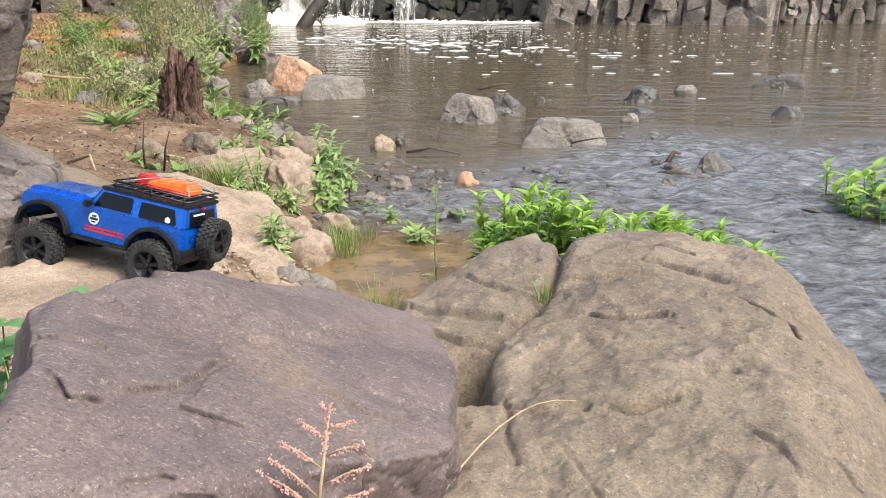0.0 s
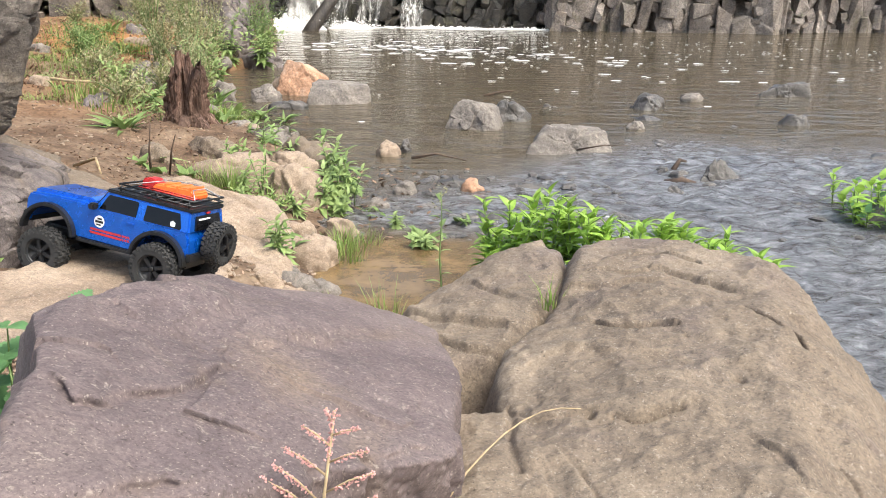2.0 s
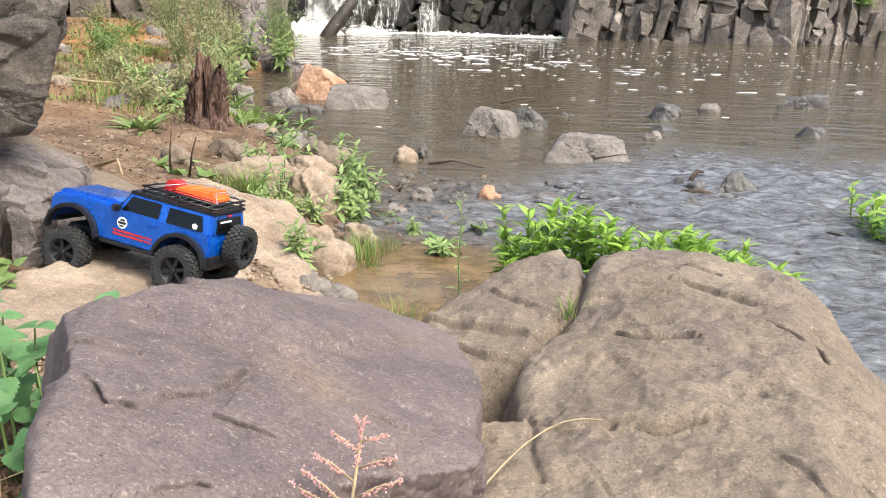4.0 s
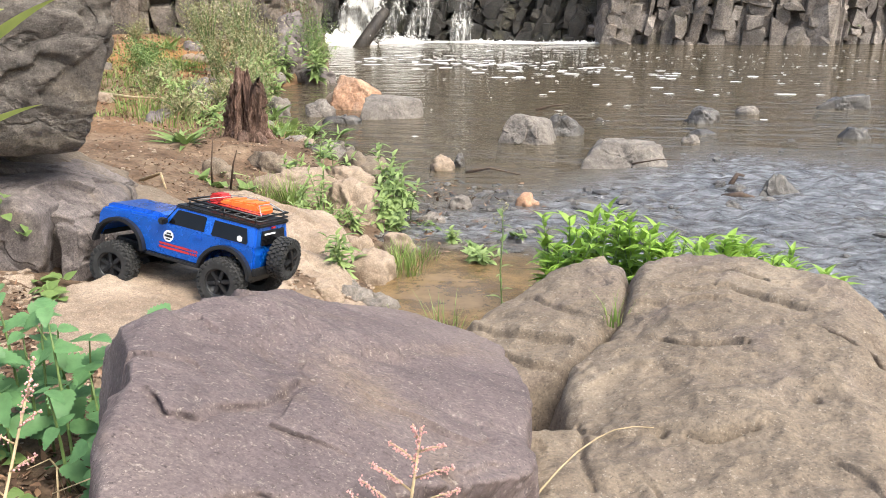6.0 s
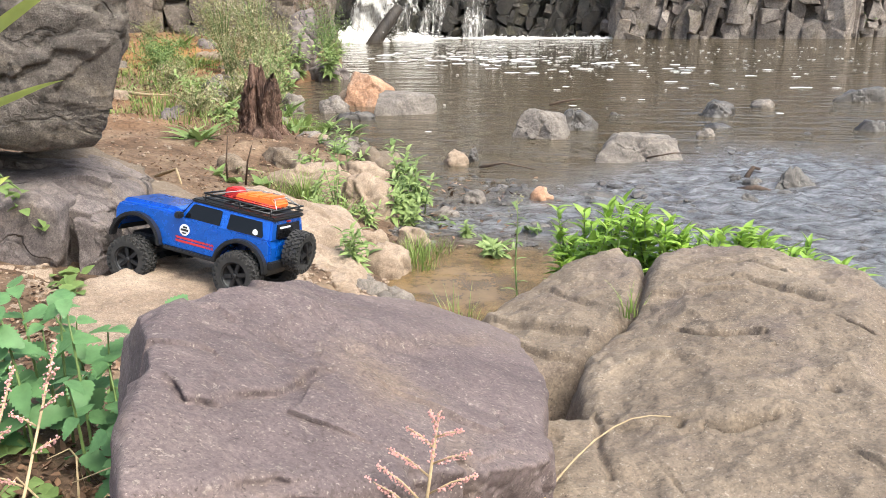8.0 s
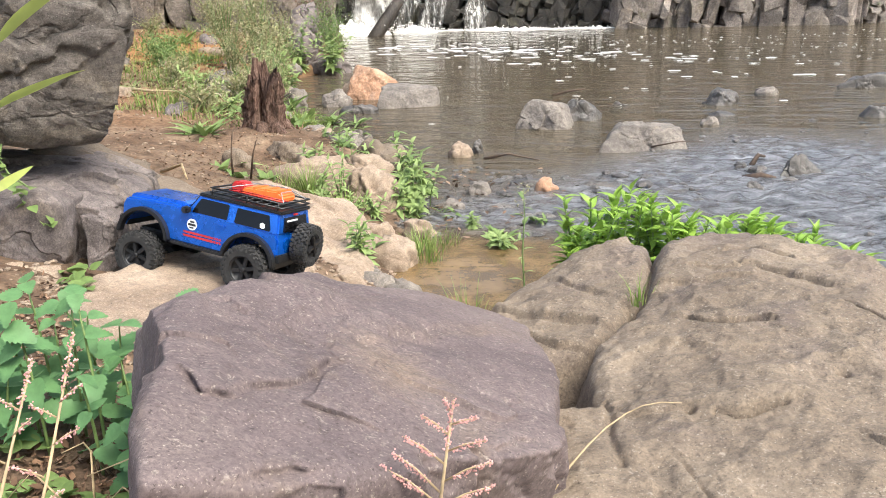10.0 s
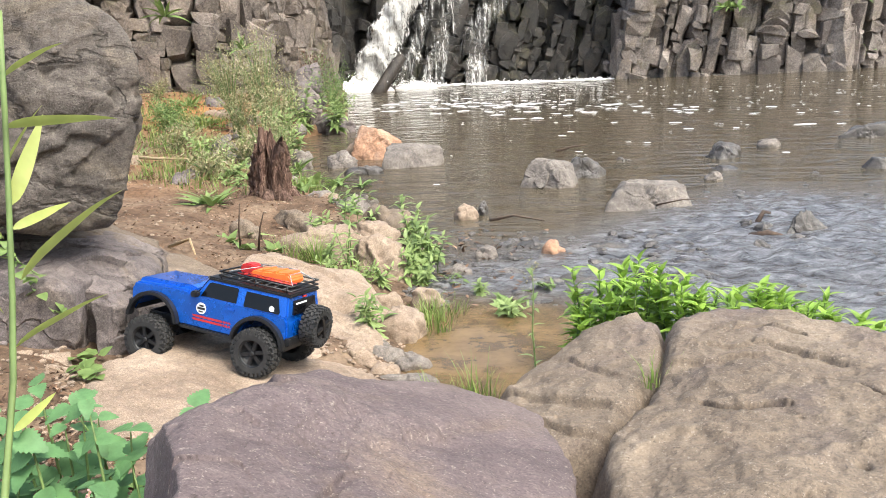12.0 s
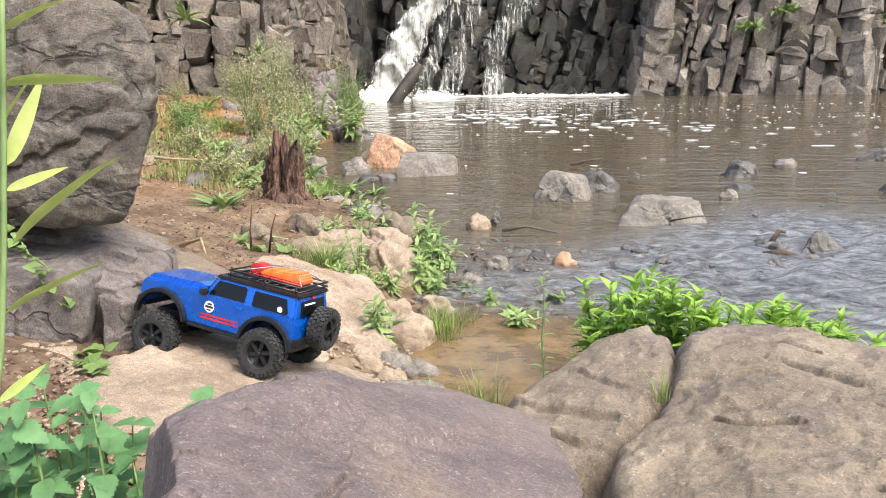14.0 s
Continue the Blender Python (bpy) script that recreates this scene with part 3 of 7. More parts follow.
outcrop("boulder", (-0.20, 0.86, 0.48, 1.74), 0.0024, (
    (((0.215, 1.335), (0.238, 1.45), (0.255, 1.52), (0.285, 1.575), (0.35, 1.60), (0.46, 1.58), (0.53, 1.50), (0.60, 1.38), (0.66, 1.24), (0.69, 1.04), (0.70, 0.80), (0.72, 0.28), (0.15, 0.2), (0.130, 0.76), (0.122, 0.96), (0.122, 1.10), (0.135, 1.17), (0.178, 1.24)), (0.173, 0.11, 0.030), 0.028, 3.4, 0.016),
    (((0.218, 1.33), (0.238, 1.46), (0.262, 1.55), (0.36, 1.60), (0.47, 1.57), (0.57, 1.42), (0.50, 1.315), (0.36, 1.318), (0.27, 1.30)), (0.178, 0.09, 0.037), 0.022, 3.0, 0.010),
    (((-0.10, 1.20), (-0.075, 1.32), (-0.04, 1.41), (0.015, 1.50), (0.09, 1.60), (0.21, 1.63), (0.24, 1.57), (0.232, 1.46), (0.205, 1.335), (0.155, 1.235), (0.115, 1.195), (0.06, 1.165), (-0.03, 1.15)), (0.086, 0.17, 0.074), 0.030, 2.6, 0.010),
    (((0.045, 0.97), (0.135, 0.985), (0.18, 0.93), (0.18, 0.28), (-0.08, 0.28), (-0.02, 0.6), (0.05, 0.8)), (0.195, 0.12, 0.012), 0.012, 4.0, 0.005)),
    M_BROWN, "massive brown boulder split by a cleft, with cracks and pits", "boulder", seed=5, rough=((5, 0.008), (12, 0.0055), (38, 0.0024), (110, 0.0009)), warp=0.012,
    tilts=((0.497, 1.05, -13, 0.50), (0.57, 1.05, -8, 0.5)),
    slits=((((0.262, 1.198), (0.290, 1.180), (0.317, 1.172), (0.345, 1.177), (0.378, 1.174)), 0.0031, 0.034, 0.0032, 0.035), (((0.44, 1.262), (0.470, 1.236), (0.499, 1.197), (0.517, 1.15), (0.538, 1.095)), 0.0042, 0.042, -0.003, 0.04),
        (((0.175, 0.943), (0.205, 0.934), (0.236, 0.936)), 0.0035, 0.006, 0.003, 0.03), (((0.268, 0.920), (0.295, 0.916), (0.335, 0.926)), 0.0032, 0.022, 0.003, 0.025), (((0.205, 0.84), (0.225, 0.80), (0.24, 0.735)), 0.0035, 0.006, -0.003, 0.03),
        (((0.30, 1.405), (0.345, 1.394), (0.395, 1.398), (0.44, 1.37), (0.50, 1.30)), 0.0028, 0.009, 0.003, 0.03), (((0.36, 1.465), (0.41, 1.462), (0.47, 1.42)), 0.0028, 0.008, 0.0025, 0.03), (((0.25, 1.36), (0.30, 1.350), (0.36, 1.356)), 0.0036, 0.007, 0.004, 0.03),
        (((0.19, 1.09), (0.22, 1.106), (0.26, 1.104)), 0.005, 0.003, 0.003, 0.04), (((0.40, 0.88), (0.43, 0.83), (0.44, 0.78)), 0.0035, 0.006, 0.002, 0.03), (((0.50, 0.86), (0.515, 0.81)), 0.0032, 0.010, 0.0, 0.02),
        (((-0.02, 1.37), (0.06, 1.31), (0.13, 1.27)), 0.005, 0.008, 0.005, 0.04), (((0.08, 1.46), (0.15, 1.38)), 0.005, 0.006, 0.004, 0.04), (((0.02, 1.25), (0.07, 1.21), (0.12, 1.20)), 0.004, 0.010, 0.005, 0.03), (((0.137, 1.0), (0.142, 0.92), (0.139, 0.82)), 0.006, 0.008, 0.0, 0.02)),
    pits=((0.428, 1.008, 0.006, 0.030), (0.236, 0.936, 0.005, 0.020), (0.42, 0.99, 0.045, 0.006), (0.33, 1.05, 0.05, 0.005), (0.29, 1.18, 0.04, 0.004), (0.385, 1.13, 0.004, 0.008), (0.37, 1.40, 0.005, 0.012)))
# the leaning rock, the ledge and the tan slabs on the bank
rock("leaning_rock", [(-0.87, 1.66, 0.4), (-0.845, 1.64, 0.42), (-0.8, 1.64, 0.51), (-0.768, 1.64, 0.63), (-0.75, 1.65, 0.715), (-0.78, 1.68, 0.82), (-0.85, 1.7, 0.88), (-0.93, 1.73, 0.92), (-1.3, 1.68, 1), (-1.8, 1.5, 1.05), (-1.8, 1.42, 0.5), (-1.1, 1.54, 0.465), (-1.03, 1.57, 0.44), (-0.95, 1.62, 0.4), (-1.2, 2.2, 0.42), (-1.2, 2.2, 0.85), (-1.8, 2.3, 0.45), (-1.8, 2.3, 1)],
    M_LEAN, "huge grey rock overhanging the stone ledge", "boulder", face=1, sub=7, sharp=40, seed=14, chips=(90, 0.016, 0.07), rough=((4, 0.006), (11, 0.005), (45, 0.003)), strata=((0.35, 0.2, 0.9), 0.16, 0.012),
    grooves=(([(-1.08, 1.59, 0.53), (-1.016, 1.589, 0.556), (-0.943, 1.598, 0.589), (-0.891, 1.619, 0.615), (-0.854, 1.627, 0.608)], 0.009, 0.015, 0.006), ([(-0.923, 1.613, 0.627), (-0.898, 1.618, 0.654), (-0.845, 1.613, 0.665), (-0.829, 1.614, 0.654)], 0.010, 0.012, -0.006), ([(-0.977, 1.661, 0.814), (-0.961, 1.656, 0.775), (-0.934, 1.659, 0.753)], 0.006, 0.012, 0.004),
        ([(-0.90, 1.64, 0.55), (-0.828, 1.647, 0.606), (-0.80, 1.656, 0.628)], 0.012, 0.008, 0.005), ([(-0.93, 1.668, 0.763), (-0.86, 1.665, 0.76), (-0.817, 1.665, 0.74)], 0.009, 0.012, 0.006), ([(-0.88, 1.619, 0.715), (-0.844, 1.619, 0.709), (-0.798, 1.644, 0.696)], 0.008, 0.012, -0.005)))


def ledge_block(points, label, seed, sub=7, material=M_LEDGE, name="ledge_rock"):
    """An angular block of the ledge, its broken faces nearly flat."""
    return rock(name, points, material, label, "rock", sub=sub, sharp=150, seed=seed, chips=(16, 0.014, 0.10), rough=((6, 0.005), (18, 0.0035), (60, 0.0016)))


ledge_block([(-0.995, 1.62, 0.331), (-0.943, 1.60, 0.303), (-0.888, 1.62, 0.286), (-0.875, 1.66, 0.252), (-0.884, 1.68, 0.16), (-0.86, 1.74, 0.16), (-1.033, 1.66, 0.357), (-0.952, 1.72, 0.353), (-0.884, 1.78, 0.325), (-0.842, 1.78, 0.288), (-0.846, 1.78, 0.2), (-1.318, 2.0, 0.345), (-1.12, 2.05, 0.33), (-0.93, 2.0, 0.27), (-1.30, 1.66, 0.38), (-1.30, 1.64, 0.25), (-1.3, 2.0, 0.1), (-0.9, 1.98, 0.1), (-1.0, 1.63, 0.1)],
    "broad grey block on top of the ledge", 17)
ledge_block([(-1.40, 1.42, 0.33), (-1.158, 1.49, 0.338), (-1.024, 1.51, 0.340), (-0.966, 1.55, 0.344), (-0.926, 1.55, 0.307), (-0.922, 1.565, 0.226), (-0.945, 1.56, 0.15), (-0.979, 1.55, 0.1), (-1.054, 1.51, 0.1), (-1.191, 1.48, 0.1), (-1.40, 1.42, 0.1), (-1.40, 1.68, 0.38), (-1.0, 1.68, 0.35), (-0.94, 1.66, 0.31), (-1.4, 1.68, 0.1), (-0.95, 1.66, 0.1)],
    "upright grey block at the end of the ledge", 19)
ledge_block([(-0.921, 1.585, 0.299), (-0.877, 1.60, 0.282), (-0.857, 1.62, 0.257), (-0.862, 1.64, 0.17), (-0.912, 1.62, 0.1), (-0.919, 1.59, 0.1), (-0.90, 1.70, 0.29), (-0.86, 1.70, 0.25), (-0.86, 1.70, 0.1), (-0.92, 1.70, 0.1)],
    "split grey block under the ledge", 18, 6)
ledge_block([(-1.20, 1.84, 0.375), (-1.131, 1.85, 0.368), (-1.04, 1.85, 0.352), (-0.985, 1.95, 0.300), (-0.955, 2.0, 0.268), (-0.96, 2.0, 0.24), (-1.03, 1.85, 0.325), (-1.11, 1.82, 0.345), (-1.2, 2.1, 0.36), (-1.0, 2.12, 0.28), (-1.2, 2.1, 0.2), (-1.0, 2.1, 0.2)],
    "thin brown bed of rock under the leaning rock", 16, 6, M_BROWN)
ledge_block([(-0.874, 1.65, 0.186), (-0.866, 1.70, 0.205), (-0.792, 1.77, 0.190), (-0.774, 1.77, 0.165), (-0.772, 1.70, 0.157), (-0.853, 1.63, 0.172), (-0.88, 1.64, 0.08), (-0.77, 1.66, 0.08), (-0.77, 1.8, 0.08), (-0.87, 1.8, 0.08)],
    "low brown wedge of rock below the ledge", 12, 6, M_BROWN, "stone")
ledge_block([(-1.12, 1.40, 0.21), (-1.002, 1.47, 0.213), (-0.915, 1.51, 0.205), (-0.899, 1.48, 0.185), (-0.991, 1.42, 0.185), (-1.12, 1.36, 0.19), (-1.1, 1.5, 0.1), (-0.9, 1.52, 0.1), (-0.9, 1.46, 0.1), (-1.1, 1.36, 0.1)],
    "flat tan stone at the foot of the ledge", 13, 6, M_TAN, "stone")
outcrop("tan_slab", (-0.96, -0.36, 1.72, 2.52), 0.0034, (
    (((-0.85, 2.20), (-0.86, 2.34), (-0.80, 2.43), (-0.70, 2.40), (-0.62, 2.38), (-0.53, 2.42), (-0.47, 2.30), (-0.48, 2.20), (-0.57, 2.15), (-0.68, 2.18), (-0.78, 2.17)), (-0.072, -0.26, 0.014), 0.035, 1.6, 0.022),
    (((-0.84, 1.98), (-0.83, 2.22), (-0.74, 2.23), (-0.66, 2.19), (-0.55, 2.15), (-0.46, 2.16), (-0.43, 2.06), (-0.49, 1.96), (-0.59, 1.99), (-0.72, 1.99)), (-0.065, -0.26, 0.0), 0.035, 1.6, 0.024),
    (((-0.90, 1.86), (-0.86, 2.02), (-0.74, 2.03), (-0.60, 2.00), (-0.49, 1.94), (-0.47, 1.86), (-0.54, 1.81), (-0.64, 1.86), (-0.72, 1.86), (-0.82, 1.79)), (-0.063, -0.245, 0.0), 0.03, 1.6, 0.016),
    (((-0.52, 2.22), (-0.45, 2.10), (-0.395, 2.00), (-0.43, 1.90), (-0.53, 1.92)), (-0.040, -0.22, 0.0), 0.03, 1.6, 0.008)),
    M_TAN, "pale tan ribbed rock slab", seed=20, floor=-0.14, rough=((6, 0.008), (16, 0.0045), (50, 0.0016)), warp=0.012,
    slits=((((-0.76, 2.31), (-0.66, 2.30), (-0.56, 2.27)), 0.006, 0.006, 0.005, 0.04), (((-0.72, 2.13), (-0.62, 2.10), (-0.52, 2.06), (-0.46, 2.02)), 0.007, 0.008, 0.006, 0.04), (((-0.78, 2.07), (-0.69, 2.06), (-0.60, 2.04)), 0.005, 0.005, 0.004, 0.03),
        (((-0.62, 1.94), (-0.55, 1.90), (-0.50, 1.87)), 0.006, 0.006, 0.005, 0.03), (((-0.80, 1.93), (-0.70, 1.94)), 0.005, 0.006, 0.004, 0.03)), pits=((-0.66, 2.26, 0.03, 0.006), (-0.6, 2.12, 0.025, 0.006)))
outcrop("tan_slab", (-0.90, -0.26, 1.16, 1.92), 0.0034, (
    (((-0.80, 1.30), (-0.845, 1.48), (-0.82, 1.64), (-0.755, 1.79), (-0.655, 1.83), (-0.575, 1.78), (-0.50, 1.72), (-0.42, 1.72), (-0.35, 1.66), (-0.34, 1.52), (-0.45, 1.33), (-0.58, 1.20), (-0.70, 1.22)), (0.105, -0.205, -0.055), 0.035, 1.8, 0.012),
    (((-0.50, 1.75), (-0.40, 1.76), (-0.30, 1.70), (-0.30, 1.55), (-0.42, 1.56)), (0.075, -0.17, -0.04), 0.03, 1.8, 0.006)),
    M_TAN, "smooth pale tan slab beside the ledge", seed=23, floor=-0.14, rough=((6, 0.006), (16, 0.003), (50, 0.0014)), warp=0.012,
    slits=((((-0.70, 1.60), (-0.64, 1.68), (-0.60, 1.70)), 0.004, 0.004, 0.003, 0.03), (((-0.68, 1.50), (-0.60, 1.46)), 0.004, 0.003, 0.003, 0.03)))

def simple_rock(name, x, y, z, sx, sy, sz, material, label, seed, sub=4, sharp=22, turn=0.0, group="", rough=None):
    """A boulder of about 2sx by 2sy that stands sz out of its ground at (x, y, z)."""
    r = random.Random(seed)
    pts = []
    for k in range(7):
        a = k / 7 * math.tau + r.uniform(-0.3, 0.3)
        c, s = math.cos(a) * sx, math.sin(a) * sy
        ct, st = math.cos(turn), math.sin(turn)
        for lift, grow in ((-0.5, 1.05), (0.45 + r.uniform(-0.2, 0.2), 0.95), (1.0 + r.uniform(-0.25, 0.05), 0.55)):
            g = grow * r.uniform(0.88, 1.1)
            pts.append((x + (c * ct - s * st) * g, y + (c * st + s * ct) * g, z + lift * sz))
    return rock(name, pts, material, label, "rock", group, sub=sub, sharp=sharp, seed=seed, chips=(13, 0.12 * sz, 0.18), rough=rough or ((2.2 / max(sx, sy, 0.02), 0.10 * sz), (8 / max(sx, sy, 0.02), 0.03 * sz)))


def stones(rows, group=""):
    for k, (x, y, z, sx, sy, sz, mat_, label, seed) in enumerate(rows):
        simple_rock("river_rock" if "pool" in label or "riffle" in label else "stone", x, y, z, sx, sy, sz, mat_, label, seed, 5 if sx > 0.1 else 4, group=group)


stones(((0.94, 5.0, 0, 0.11, 0.10, 0.085, M_RIVER_WET, "small wet rock in the pool", 33), (1.25, 5.35, 0, 0.08, 0.07, 0.05, M_RIVER, "small rounded rock in the pool", 34),
    (0.88, 4.62, -0.02, 0.09, 0.07, 0.04, M_RIVER_WET, "half-sunk pale stone in the pool", 41),(0.80, 3.30, -0.03, 0.05, 0.04, 0.055, M_RIVER_WET, "black wet stone beside the pointed rock", 36), (0.745, 3.09, -0.04, 0.045, 0.03, 0.05, M_RIVER_WET, "dark stone in the riffle", 37), (0.775, 4.33, -0.02, 0.06, 0.05, 0.06, M_RIVER, "small grey rock in the pool", 38),
    (0.40, 4.98, -0.03, 0.09, 0.06, 0.035, M_RIVER_WET, "sunken rock just breaking the pool", 42), (1.62, 4.55, -0.01, 0.09, 0.06, 0.07, M_RIVER_WET, "brown wedge of rock in the riffle", 43),
    (1.28, 4.45, -0.03, 0.05, 0.04, 0.035, M_RIVER_WET, "dark stone awash in the riffle", 44), (1.75, 3.75, -0.03, 0.10, 0.06, 0.05, M_RIVER_WET, "low wet rock in the riffle", 45),
    (0.76, 3.40, -0.02, 0.035, 0.03, 0.035, M_RIVER_WET, "small dark stone in the riffle", 46), (1.22, 2.92, -0.06, 0.05, 0.04, 0.05, M_RIVER_WET, "black stone awash in the riffle", 47),
    (1.12, 2.95, -0.06, 0.03, 0.03, 0.045, M_RIVER_WET, "black stone awash in the riffle", 48), (0.87, 2.62, -0.09, 0.035, 0.03, 0.04, M_RIVER_WET, "small black stone in the riffle", 49),
    (0.02, 3.05, -0.02, 0.05, 0.045, 0.045, M_ORANGE, "small reddish stone in the riffle", 51), (-0.22, 2.98, -0.02, 0.045, 0.04, 0.04, M_RIVER, "blocky grey stone in the riffle", 52),
    (-0.05, 3.1, -0.03, 0.12, 0.05, 0.04, M_RIVER_WET, "flat wet rock in the riffle", 53), (0.2, 3.1, -0.03, 0.12, 0.05, 0.035, M_RIVER_WET, "flat wet rock in the riffle", 54),
    (-0.3, 2.8, -0.03, 0.06, 0.04, 0.035, M_RIVER, "flat stone in the riffle", 55), (0.1, 2.72, -0.04, 0.10, 0.05, 0.035, M_RIVER_WET, "flat wet rock in the riffle", 56),
    (0.32, 2.72, -0.04, 0.06, 0.03, 0.05, M_RIVER_WET, "dark ledge stone in the riffle", 57)))
rock("river_rock", [(0.20, 3.62, -0.1), (0.42, 3.55, -0.1), (0.62, 3.64, -0.1), (0.60, 3.95, -0.1), (0.30, 3.98, -0.1), (0.215, 3.64, 0.015), (0.26, 3.68, 0.072), (0.33, 3.72, 0.104), (0.46, 3.70, 0.108), (0.55, 3.70, 0.085), (0.61, 3.68, 0.02), (0.57, 3.9, 0.07), (0.33, 3.92, 0.09)],
    M_RIVER, "broad low brown rock awash in the pool", sub=6, sharp=30, seed=32, chips=(26, 0.012, 0.14), rough=((7, 0.010), (20, 0.007), (60, 0.002)))
rock("river_rock", [(-0.175, 4.2, -0.1), (0.0, 4.10, -0.1), (0.12, 4.15, -0.1), (0.14, 4.4, -0.1), (-0.1, 4.45, -0.1), (-0.168, 4.22, 0.01), (-0.145, 4.25, 0.06), (-0.105, 4.27, 0.13), (-0.02, 4.26, 0.135), (0.06, 4.2, 0.09), (0.115, 4.18, 0.02), (0.1, 4.38, 0.10), (-0.08, 4.4, 0.12)],
    M_RIVER, "angular pale grey rock standing in the pool", sub=6, sharp=40, seed=31, chips=(22, 0.010, 0.12), rough=((8, 0.007), (25, 0.005), (60, 0.002)))
rock("river_rock", [(0.06, 4.40, -0.1), (0.25, 4.42, -0.1), (0.27, 4.6, -0.1), (0.06, 4.6, -0.1), (0.06, 4.42, 0.05), (0.11, 4.45, 0.10), (0.19, 4.45, 0.092), (0.235, 4.46, 0.05), (0.275, 4.5, 0.035), (0.18, 4.58, 0.09), (0.09, 4.58, 0.09)],
    M_RIVER_WET, "dark grey rock behind the pale one in the pool", sub=6, sharp=40, seed=91, chips=(18, 0.010, 0.12), rough=((8, 0.007), (25, 0.005)))
rock("river_rock", [(0.85, 3.2, -0.12), (1.02, 3.22, -0.12), (1.0, 3.4, -0.12), (0.85, 3.38, -0.12), (0.862, 3.23, 0.0), (0.90, 3.27, 0.055), (0.945, 3.28, 0.074), (0.985, 3.28, 0.05), (1.02, 3.26, 0.0), (0.97, 3.36, 0.05)],
    M_RIVER_WET, "dark wet pointed rock in the riffle", sub=6, sharp=40, seed=36, chips=(18, 0.008, 0.14), rough=((10, 0.007), (30, 0.005)))
rock("river_rock", [(1.72, 5.6, -0.08), (2.05, 5.6, -0.08), (2.0, 5.75, -0.08), (1.75, 5.72, -0.08), (1.72, 5.62, 0.02), (1.84, 5.62, 0.05), (1.92, 5.62, 0.09), (2.04, 5.62, 0.095), (2.04, 5.7, 0.08), (1.9, 5.72, 0.08)],
    M_RIVER_WET, "dark weathered rock in the pool", sub=5, sharp=20, seed=35, rough=((10, 0.012), (30, 0.006)))
rock("river_rock", [(-1.27, 5.22, -0.1), (-0.95, 5.2, -0.1), (-0.98, 5.5, -0.1), (-1.3, 5.45, -0.1), (-1.25, 5.25, 0.12), (-1.20, 5.3, 0.225), (-1.14, 5.3, 0.20), (-0.97, 5.3, 0.105), (-0.97, 5.45, 0.1), (-1.25, 5.45, 0.2)],
    M_ORANGE, "orange angular rock at the water's edge", sub=6, sharp=22, seed=37, chips=(14, 0.008, 0.12), rough=((8, 0.008), (25, 0.006)))
rock("river_rock", [(-1.0, 4.85, -0.1), (-0.68, 4.9, -0.1), (-0.65, 5.1, -0.1), (-1.0, 5.1, -0.1), (-1.0, 4.86, 0.06), (-0.98, 4.95, 0.115), (-0.66, 5.0, 0.10), (-0.64, 5.02, 0.05), (-0.68, 5.12, 0.1), (-0.98, 5.12, 0.12)],
    M_RIVER, "flat-topped grey slab at the water's edge", sub=6, sharp=26, seed=38, rough=((8, 0.008), (25, 0.005)))
